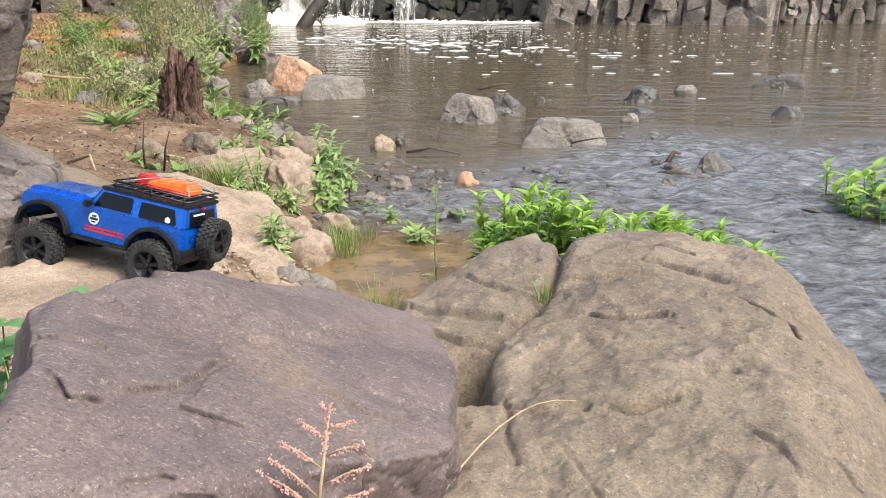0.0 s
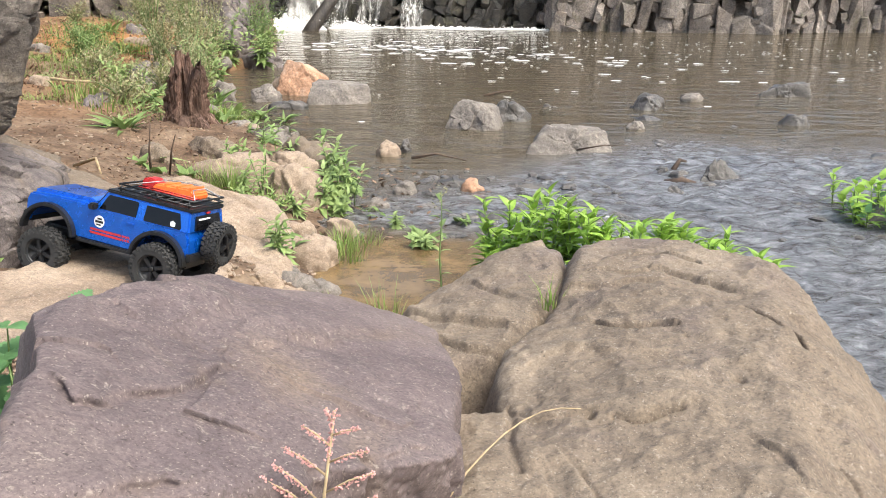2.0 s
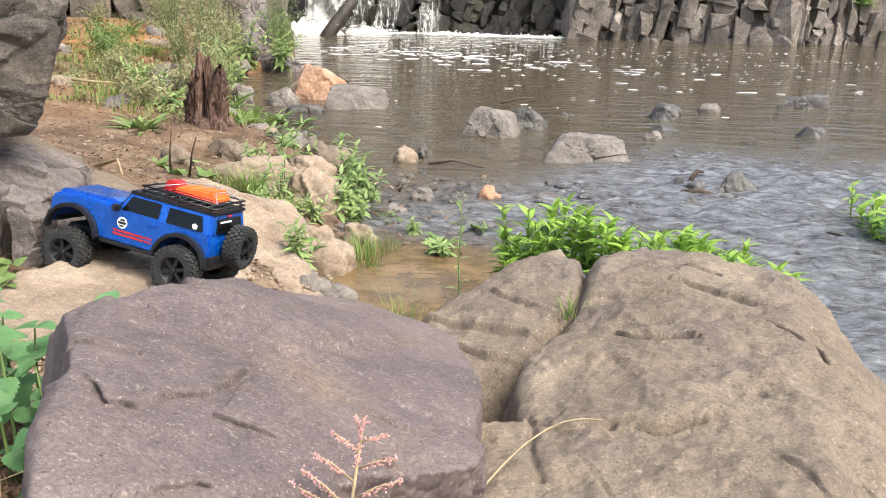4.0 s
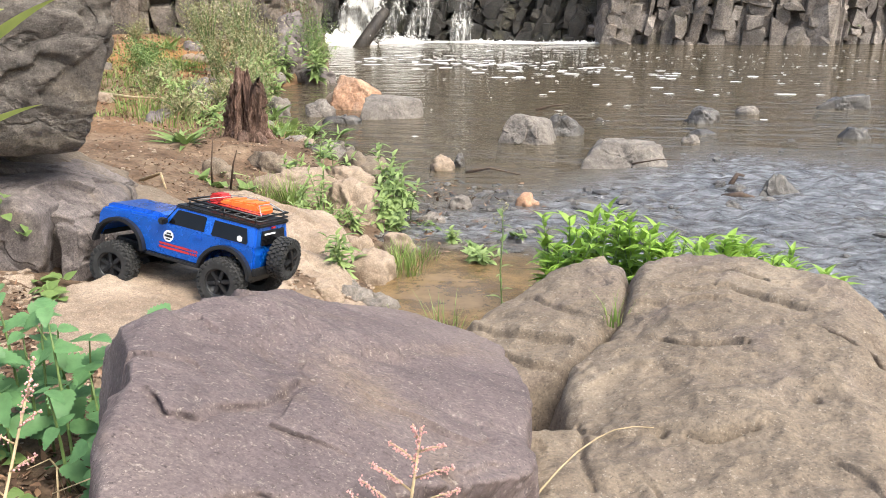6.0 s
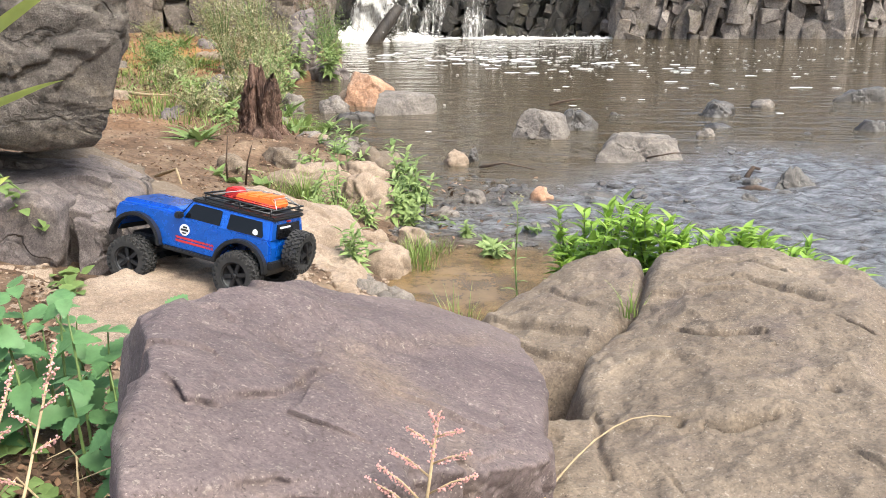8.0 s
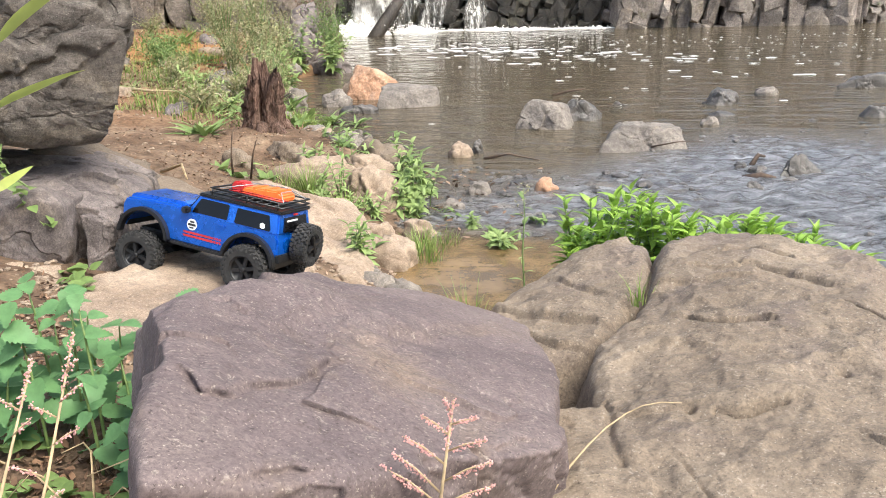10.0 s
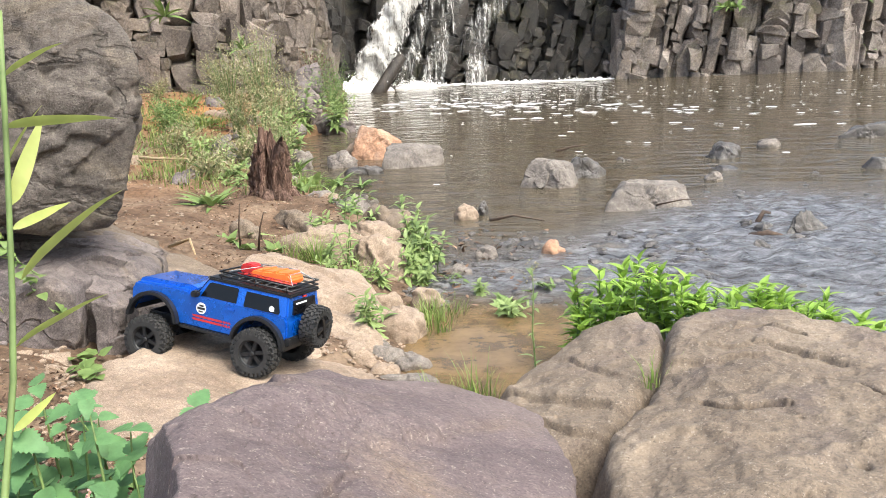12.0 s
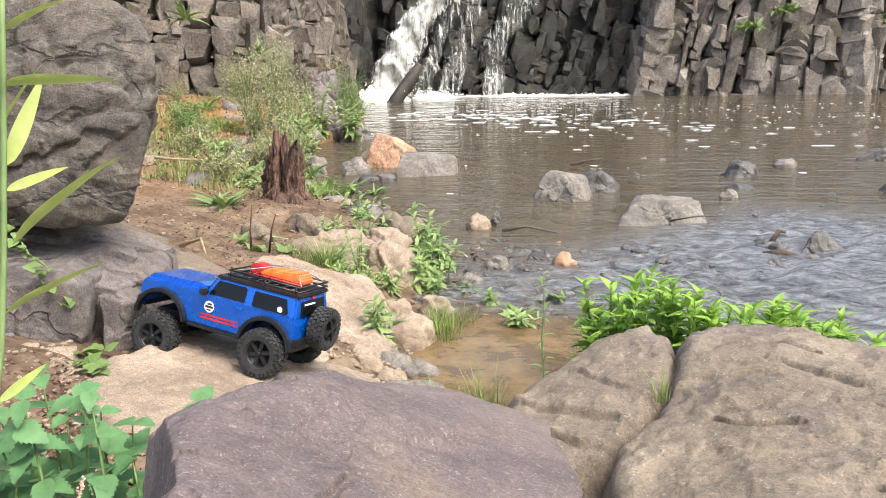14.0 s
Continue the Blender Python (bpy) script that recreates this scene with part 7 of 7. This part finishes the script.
for k in range(40):
    c = Vector((r.gauss(0, 0.010), r.gauss(0, 0.010), 0.30 + r.uniform(-0.01, 0.05)))
    fl.add(leaf(0.007, 0.004, n=3), aimed(c, r.uniform(0, 360), r.uniform(-20, 80)))
part("flower_head", fl.mesh("flower_head", M_PALE), None, tw)


def seed_stalk(name, base, top, arms, label, seed, size=1.0, radius=0.0016):
    """A dry stalk with side arms covered in pink seed clusters."""
    q = random.Random(seed)
    base, top = Vector(base), Vector(top)
    ob = empty(name, Matrix.Translation(base), label, "plant")
    up = top - base
    stem, heads = Pile(), Pile()
    stem.add(tube([Vector(), up * 0.5 + Vector((0.002, 0, 0)), up], [radius * 1.3, radius, radius * 0.6], 6))
    lines = [(up * 0.8, up * 1.0)]
    for u, az, rise, ln in arms:
        a = up * u
        d = Vector((math.cos(radians(az)) * math.cos(radians(rise)), math.sin(radians(az)) * math.cos(radians(rise)), math.sin(radians(rise))))
        b = a + d * ln
        stem.add(tube([a, a.lerp(b, 0.5) + Vector((0, 0, ln * 0.06)), b], [radius * 0.6, radius * 0.5, radius * 0.3], 5))
        lines.append((a.lerp(b, 0.25), b))
    for a, b in lines:
        n = int((b - a).length / 0.00045)
        for k in range(n):
            c = a.lerp(b, k / max(n - 1, 1)) + Vector((q.gauss(0, 1), q.gauss(0, 1), q.gauss(0, 1))) * 0.0012 * size
            bm = bmesh.new()
            bmesh.ops.create_icosphere(bm, subdivisions=1, radius=q.uniform(0.0006, 0.0012) * size)
            heads.add(([v.co + c for v in bm.verts], [[v.index for v in f.verts] for f in bm.faces]))
            bm.free()
    part("stalk", stem.mesh("stalk", M_STRAW), None, ob)
    part("seed_head", heads.mesh("seed_head", M_PINK), None, ob)
    return ob


seed_stalk("seed_stalk", (-0.032, 0.565, 0.22), (0.001, 0.57, 0.433), ((0.62, 185, 45, 0.05), (0.66, 5, 25, 0.045), (0.74, 190, 40, 0.04), (0.79, 0, 20, 0.034), (0.86, 185, 40, 0.026), (0.90, 5, 15, 0.022), (0.55, 5, 25, 0.05), (0.57, 180, 35, 0.055), (0.94, 140, 60, 0.015)), "dry stalk of pink seed clusters before the grey boulder", 5)
seed_stalk("seed_stalk", (-0.215, 0.33, 0.40), (-0.222, 0.445, 0.535), ((0.5, 200, 30, 0.02), (0.6, 20, 30, 0.02), (0.7, 190, 30, 0.018), (0.75, 10, 40, 0.018), (0.85, 20, 50, 0.012), (0.4, 10, 35, 0.02)), "dry stalk of pale pink seed clusters among nettles", 6, 0.8, 0.0011)
seed_stalk("seed_stalk", (-0.245, 0.33, 0.40), (-0.243, 0.43, 0.523), ((0.6, 200, 30, 0.018), (0.7, 20, 40, 0.016), (0.8, 200, 40, 0.014)), "dry stalk of pale pink seed clusters among nettles", 7, 0.8, 0.0011)

# the near plant that leans into the view
FORE = [(-0.114, 0.277, 0.817), (-0.117, 0.275, 0.783), (-0.118, 0.272, 0.761), (-0.118, 0.263, 0.72), (-0.117, 0.254, 0.692), (-0.116, 0.238, 0.657), (-0.109, 0.21, 0.611)]
FORE_TIPS = (((-0.118, 0.274, 0.778), (-0.091, 0.302, 0.778)), ((-0.118, 0.271, 0.751), (-0.109, 0.292, 0.782)), ((-0.116, 0.266, 0.725), (-0.095, 0.298, 0.755)), ((-0.118, 0.269, 0.743), (-0.105, 0.291, 0.748)), ((-0.117, 0.258, 0.703), (-0.098, 0.288, 0.715)), ((-0.116, 0.248, 0.676), (-0.108, 0.269, 0.682)), ((-0.116, 0.276, 0.795), (-0.106, 0.295, 0.807)), ((-0.12, 0.267, 0.74), (-0.138, 0.27, 0.759)), ((-0.119, 0.272, 0.762), (-0.114, 0.289, 0.785)), ((-0.12, 0.26, 0.715), (-0.138, 0.264, 0.73)))
fore = empty("willow_weed", Matrix.Translation(FORE[0]), "tall lime-green narrow-leaved plant close by", "plant")
part("stem", Pile().add(tube([Vector(p) - Vector(FORE[0]) for p in FORE], [0.001, 0.001, 0.001, 0.0011, 0.0012, 0.0014, 0.0016], 8)).mesh("stem", M_STEM), None, fore)
for k, (a, b) in enumerate(FORE_TIPS):
    a, b = Vector(a), Vector(b)
    d = b - a
    hang(fore, FORE_LEAVES[k % 4], aimed(a - Vector(FORE[0]), math.degrees(math.atan2(d.y, d.x)), math.degrees(math.asin(d.z / d.length)) + 5, 60 if k % 2 else -50, d.length / 0.05))

# ---- litter, pebbles, sticks ----
pile, peb = Pile(), Pile()
for _ in range(2600):
    x, y = (r.gauss(-0.74, 0.14), r.gauss(1.20, 0.14)) if r.random() < 0.6 else (r.uniform(-1.2, -0.5), r.uniform(1.9, 3.3))
    z = float(ground_z([x], [y])[0]) + 0.006
    pile.add(leaf(r.uniform(0.005, 0.015), r.uniform(0.004, 0.009), n=4, fold=r.uniform(-0.6, 0.8), droop=r.uniform(-0.5, 0.5)), aimed((x, y, z), r.uniform(0, 360), r.uniform(-15, 25), r.uniform(-40, 40)))
dx, dy = np.array([r.uniform(-2.0, -0.45) for _ in range(6000)]), np.array([1.85 + 2.9 * r.random() ** 1.3 for _ in range(6000)])
keep = dx < shore_x(dy) - 0.05
dz = ground_z(dx, dy) + 0.004
for x, y, z in zip(dx[keep], dy[keep], dz[keep]):
    pile.add(leaf(r.uniform(0.004, 0.016), r.uniform(0.002, 0.008), n=2, fold=r.uniform(-0.6, 0.8), droop=r.uniform(-0.5, 0.5)), aimed((x, y, z), r.uniform(0, 360), r.uniform(-15, 30), r.uniform(-40, 40)))
for _ in range(900):
    x, y = r.gauss(-0.52, 0.10), r.gauss(0.80, 0.10)
    pile.add(leaf(r.uniform(0.006, 0.022), r.uniform(0.003, 0.011), n=3, fold=r.uniform(-0.6, 0.8), droop=r.uniform(-0.5, 0.5)), aimed((x, y, float(ground_z([x], [y])[0]) + 0.006), r.uniform(0, 360), r.uniform(-15, 40), r.uniform(-40, 40)))
for _ in range(200):
    x, y = r.gauss(-0.36, 0.16), r.uniform(2.35, 3.35)
    pile.add(leaf(r.uniform(0.010, 0.032), r.uniform(0.005, 0.014), n=4, fold=r.uniform(-0.5, 0.8), droop=r.uniform(-0.5, 0.5)), aimed((x, y, max(float(water_z(np.array([x]), np.array([y]))[0]), float(ground_z([x], [y])[0])) + 0.004), r.uniform(0, 360), r.uniform(-10, 30), r.uniform(-40, 40)))
tagged(new("leaf_litter", pile.mesh("leaf_litter", M_DRY)), "brown dead leaves and chips strewn over the soil", "leaf litter", kind="stuff")
for _ in range(1500):
    q = r.random()
    x, y = (r.gauss(-0.72, 0.16), r.gauss(1.28, 0.16)) if q < 0.45 else ((r.uniform(-1.9, -0.5), r.uniform(1.9, 4.2)) if q < 0.85 else (r.gauss(-0.42, 0.05), r.uniform(1.75, 2.2)))
    z = float(ground_z([x], [y])[0])
    bm = bmesh.new()
    bmesh.ops.create_icosphere(bm, subdivisions=1, radius=1)
    s = r.uniform(0.002, 0.008)
    m = Matrix.Translation((x, y, z + s * 0.3)) @ Matrix.Rotation(r.uniform(0, 6.28), 4, "Z") @ Matrix.Diagonal((s * r.uniform(0.9, 1.6), s, s * r.uniform(0.5, 0.8), 1))
    peb.add(([m @ (v.co * r.uniform(0.85, 1.12)) for v in bm.verts], [[v.index for v in f.verts] for f in bm.faces]))
    bm.free()
tagged(new("gravel", peb.mesh("gravel", M_TAN, False)), "scattered pale pebbles on the bank soil", "gravel", kind="stuff")


def stick(points, radius, label, material=M_TWIG, name="twig"):
    pts = [Vector(p) for p in points]
    n = len(pts)
    ob = new(name, Pile().add(tube([p - pts[0] for p in pts], [radius * (1 - 0.6 * k / (n - 1)) for k in range(n)], 7)).mesh(name, material))
    ob.location = pts[0]
    return tagged(ob, label, "twig")


stick([(0.078, 0.765, 0.232), (0.094, 0.794, 0.243), (0.112, 0.822, 0.251), (0.133, 0.851, 0.258), (0.156, 0.876, 0.263), (0.176, 0.893, 0.265), (0.198, 0.905, 0.264), (0.222, 0.913, 0.260)], 0.0013, "pale dry grass stem lying on the brown boulder", M_STRAW, "grass_stem")
stick([(0.80, 3.42, -0.01), (0.83, 3.45, 0.03), (0.86, 3.47, 0.02)], 0.012, "dark driftwood stub in the riffle")
stick([(0.74, 3.24, -0.02), (0.80, 3.22, 0.0), (0.85, 3.22, -0.01)], 0.018, "dark driftwood lying in the riffle")
stick([(0.0, 5.38, 0.0), (0.1, 5.42, 0.02), (0.2, 5.44, 0.03)], 0.010, "thin branch floating in the pool")
stick([(0.44, 3.66, 0.02), (0.55, 3.62, 0.05), (0.66, 3.72, 0.03)], 0.004, "dark twig caught on a rock in the pool")
stick([(-0.25, 3.5, 0.0), (-0.15, 3.5, 0.02), (-0.02, 3.48, 0.0)], 0.007, "twig lying in the shallows")
stick([(-1.1, 2.35, 0.2), (-1.02, 2.32, 0.23), (-0.98, 2.26, 0.2)], 0.006, "dead twig on the soil path", M_STRAW)
stick([(-0.86, 1.98, 0.18), (-0.80, 1.9, 0.24), (-0.76, 1.84, 0.16)], 0.003, "bent dry twig beside the ledge", M_STRAW)
stick([(-0.82, 1.92, 0.15), (-0.80, 1.85, 0.22), (-0.74, 1.82, 0.20)], 0.003, "bent dry twig beside the ledge", M_STRAW)
stick([(-0.94, 2.50, 0.14), (-0.935, 2.49, 0.22), (-0.92, 2.48, 0.30)], 0.004, "dark dead stem standing in the dock")
stick([(-0.89, 2.52, 0.14), (-0.87, 2.50, 0.22), (-0.85, 2.49, 0.27)], 0.004, "dark dead stem standing in the dock")
stick([(-2.1, 4.0, 0.24), (-1.9, 3.95, 0.23), (-1.7, 3.85, 0.24)], 0.010, "pale fallen branch on the bank", M_STRAW)
for k in range(16):
    x, y = -0.42 + r.uniform(-0.06, 0.10), 0.72 + r.uniform(-0.1, 0.2)
    a, l = r.uniform(0, 6.28), r.uniform(0.05, 0.12)
    stick([(x, y, 0.15), (x + math.cos(a) * l * 0.5, y + math.sin(a) * l * 0.5, 0.15 + r.uniform(0.02, 0.07)), (x + math.cos(a) * l, y + math.sin(a) * l, 0.15 + r.uniform(0.0, 0.06))], 0.0016, "thin dead twig in the shade under weeds", M_STRAW)


def leafy_clump(name, x, y, z, height, spread, stems, shapes, size, label, seed, category="plant", leaves=12, tilt=12):
    """Several leaning stems from one root, leaves all the way up."""
    q = random.Random(seed)
    ob = empty(name, Matrix.Translation((x, y, z)), label, category)
    for k in range(stems):
        a = q.uniform(0, math.tau)
        d = Vector((math.cos(a) * spread * q.uniform(0.2, 1), math.sin(a) * spread * 0.7 * q.uniform(0.2, 1), height * q.uniform(0.55, 1.05)))
        pts = [Vector((d.x * u * (0.4 + 0.6 * u), d.y * u * (0.4 + 0.6 * u), d.z * u - 0.01)) for u in (0, 0.35, 0.7, 1)]
        part("stem", Pile().add(tube(pts, [0.0024, 0.002, 0.0016, 0.001], 5)).mesh("stem", M_STEM), None, ob)
        for j in range(leaves):
            u = 0.15 + 0.85 * j / (leaves - 1)
            p = Vector((d.x * u * (0.4 + 0.6 * u), d.y * u * (0.4 + 0.6 * u), d.z * u - 0.01))
            hang(ob, q.choice(shapes), Matrix.Translation(p) @ Matrix.Rotation(radians(tilt), 4, "X") @ aimed((0, 0, 0), j * 137.5 + q.uniform(-25, 25), 5 + 45 * u * u + q.uniform(-15, 15), q.uniform(-25, 25), size * (1.1 - 0.45 * u) * q.uniform(0.75, 1.15)))
    return ob


M_FRESH = leafy("fresh_weed_green", (0.14, 0.215, 0.06), (0.29, 0.37, 0.13), (0.46, 0.43, 0.25), 0.5)
FRESH_LEAVES = leaf_shapes("leaf", M_FRESH, 5, 0.05, 0.018, 31, n=7, fold=0.35, droop=0.45)
FRESH_STRAPS = leaf_shapes("leaf", M_FRESH, 4, 0.13, 0.026, 32, n=9, fold=0.4, droop=0.8)
for k, (x, y, z, h, sp, n, sh, sz, lab) in enumerate((
    (-0.43, 2.78, -0.01, 0.14, 0.07, 6, FRESH_LEAVES, 1.15, "lush fresh-green weed at the water's edge"), (-0.46, 2.66, -0.01, 0.14, 0.06, 5, FRESH_LEAVES, 1.1, "lush fresh-green weed at the water's edge"), (-0.42, 2.92, -0.01, 0.15, 0.07, 6, FRESH_LEAVES, 1.2, "lush fresh-green weed at the water's edge"),
    (-0.50, 3.04, 0.02, 0.14, 0.06, 5, FRESH_LEAVES, 1.1, "lush fresh-green weed at the water's edge"), (-0.39, 2.66, -0.02, 0.09, 0.06, 4, FRESH_LEAVES, 1.0, "low fresh-green weed at the water's edge"), (-0.435, 2.06, 0.03, 0.12, 0.045, 5, FRESH_LEAVES, 0.95, "fresh-green weed between the pale stones"),
    (-0.61, 2.54, 0.06, 0.17, 0.05, 3, FRESH_LEAVES, 0.8, "thin upright weed behind the slab"), (-0.66, 2.50, 0.07, 0.07, 0.06, 5, FRESH_LEAVES, 0.7, "low weeds behind the slab"), (-0.56, 2.49, 0.05, 0.06, 0.06, 5, FRESH_LEAVES, 0.7, "low weeds behind the slab"), (-0.50, 2.52, 0.03, 0.07, 0.05, 5, FRESH_LEAVES, 0.75, "low weeds behind the slab"),
    (-0.09, 2.36, -0.02, 0.05, 0.06, 7, FRESH_LEAVES, 0.9, "low weed standing in the puddle"), (-0.20, 2.57, -0.02, 0.05, 0.03, 4, FRESH_LEAVES, 0.7, "small weed standing in the shallows"), (-0.78, 1.86, 0.14, 0.09, 0.06, 6, FRESH_LEAVES, 0.85, "leafy weed in the soil beside the slab"), (-0.72, 1.80, 0.13, 0.05, 0.06, 5, FRESH_LEAVES, 0.6, "leafy weed in the soil beside the slab"),
    (-0.66, 3.12, 0.06, 0.09, 0.07, 5, FRESH_LEAVES, 1.0, "leafy weed among the bank stones"), (-0.80, 2.90, 0.09, 0.08, 0.06, 5, FRESH_LEAVES, 1.0, "leafy weed among the bank stones"), (-0.70, 2.62, 0.08, 0.07, 0.05, 4, FRESH_LEAVES, 0.8, "leafy weed among the bank stones"), (-0.76, 3.18, 0.07, 0.12, 0.06, 5, FRESH_LEAVES, 1.2, "leafy weed among the bank stones"),
    (-1.70, 5.15, 0.12, 0.22, 0.14, 12, FRESH_LEAVES, 1.7, "round bright-green bush on the bank"), (-1.58, 5.05, 0.08, 0.16, 0.12, 9, FRESH_LEAVES, 1.5, "round bright-green bush on the bank"), (-1.95, 6.5, 0.05, 0.34, 0.18, 12, FRESH_LEAVES, 1.7, "bright-green bush against the outcrop"), (-1.70, 6.55, 0.02, 0.28, 0.18, 12, FRESH_LEAVES, 1.7, "bright-green bush against the outcrop"),
    (-1.45, 3.75, 0.16, 0.08, 0.10, 8, FRESH_LEAVES, 1.1, "low leafy weed on the bank"), (-1.62, 3.95, 0.18, 0.10, 0.10, 8, FRESH_LEAVES, 1.1, "low leafy weed on the bank"), (-1.35, 3.5, 0.15, 0.07, 0.08, 7, FRESH_LEAVES, 1.0, "low leafy weed on the bank"), (-1.9, 4.45, 0.18, 0.10, 0.12, 8, FRESH_LEAVES, 1.3, "low leafy weed on the bank"))):
    leafy_clump("weed" if h < 0.21 else "bush", x, y, z, h, sp, n, sh, sz, lab, 700 + k)
for k, (x, y, z, n, s) in enumerate(((-1.285, 3.04, 0.17, 16, 1.0), (-1.22, 4.2, 0.03, 14, 1.1), (-1.12, 4.3, 0.01, 12, 1.0), (-0.98, 2.72, 0.13, 8, 0.7))):
    rosette("weed", x, y, z, FRESH_STRAPS, n, "fresh-green rosette of strap leaves on the bank", 760 + k, s, (25, 65), "strap-leaved rosettes", spread=0.02)
tuft("grass", -0.80, 2.54, 0.08, 0.13, 0.05, 130, "tuft of fine bright grass behind the slab", 780, M_GRASS, 0.0035)

# ---- stones and dead leaves on the bank slope ----
for k in range(34):
    y = 3.2 + 3.6 * r.random() ** 1.2
    x = float(shore_x(y)) - 0.02 - 1.0 * r.random() ** 1.5
    w = r.uniform(0.03, 0.085) * (0.7 + 0.08 * y)
    simple_rock("stone", x, y, float(ground_z([x], [y])[0]) - 0.01, w, w * r.uniform(0.6, 1.0), w * r.uniform(0.5, 0.9), r.choice((M_RIVER, M_BROWN, M_LEDGE, M_TAN)), "small weathered stone on the bank slope", 900 + k, 3, group="stones on the bank slope", turn=r.uniform(0, 3))
slope = Pile()
dy = np.array([3.3 + 3.7 * r.random() for _ in range(4200)])
dx = shore_x(dy) - 0.05 - np.array([1.4 * r.random() for _ in range(4200)])
for x, y, z in zip(dx, dy, ground_z(dx, dy) + 0.008):
    slope.add(leaf(r.uniform(0.012, 0.04), r.uniform(0.006, 0.016), n=2, fold=r.uniform(-0.6, 0.8), droop=r.uniform(-0.5, 0.5)), aimed((x, y, z), r.uniform(0, 360), r.uniform(-10, 45), r.uniform(-40, 40)))
tagged(new("leaf_litter", slope.mesh("leaf_litter", M_DRY)), "dry brown leaves strewn over the bank slope", "leaf litter", kind="stuff")
for k, (x, y, h, sp, n, lab) in enumerate(((-2.0, 5.3, 0.35, 0.22, 16, "tall pale feathery weed on the bank"), (-2.15, 5.6, 0.6, 0.2, 18, "tall pale feathery weed on the bank"), (-1.9, 6.0, 0.6, 0.16, 18, "tall pale feathery weed on the bank"), (-3.1, 6.5, 0.16, 0.16, 10, "low pale dry shrub under the wall"), (-1.6, 4.3, 0.16, 0.16, 12, "low pale weed on the bank"), (-1.5, 3.6, 0.12, 0.14, 12, "low pale weed on the bank"), (-2.1, 4.6, 0.16, 0.18, 14, "low pale weed on the bank"))):
    airy_weed(x, y, float(ground_z([x], [y])[0]), h, sp, n, 820 + k, lab, M_PALE, fuzz=80, size=0.018)
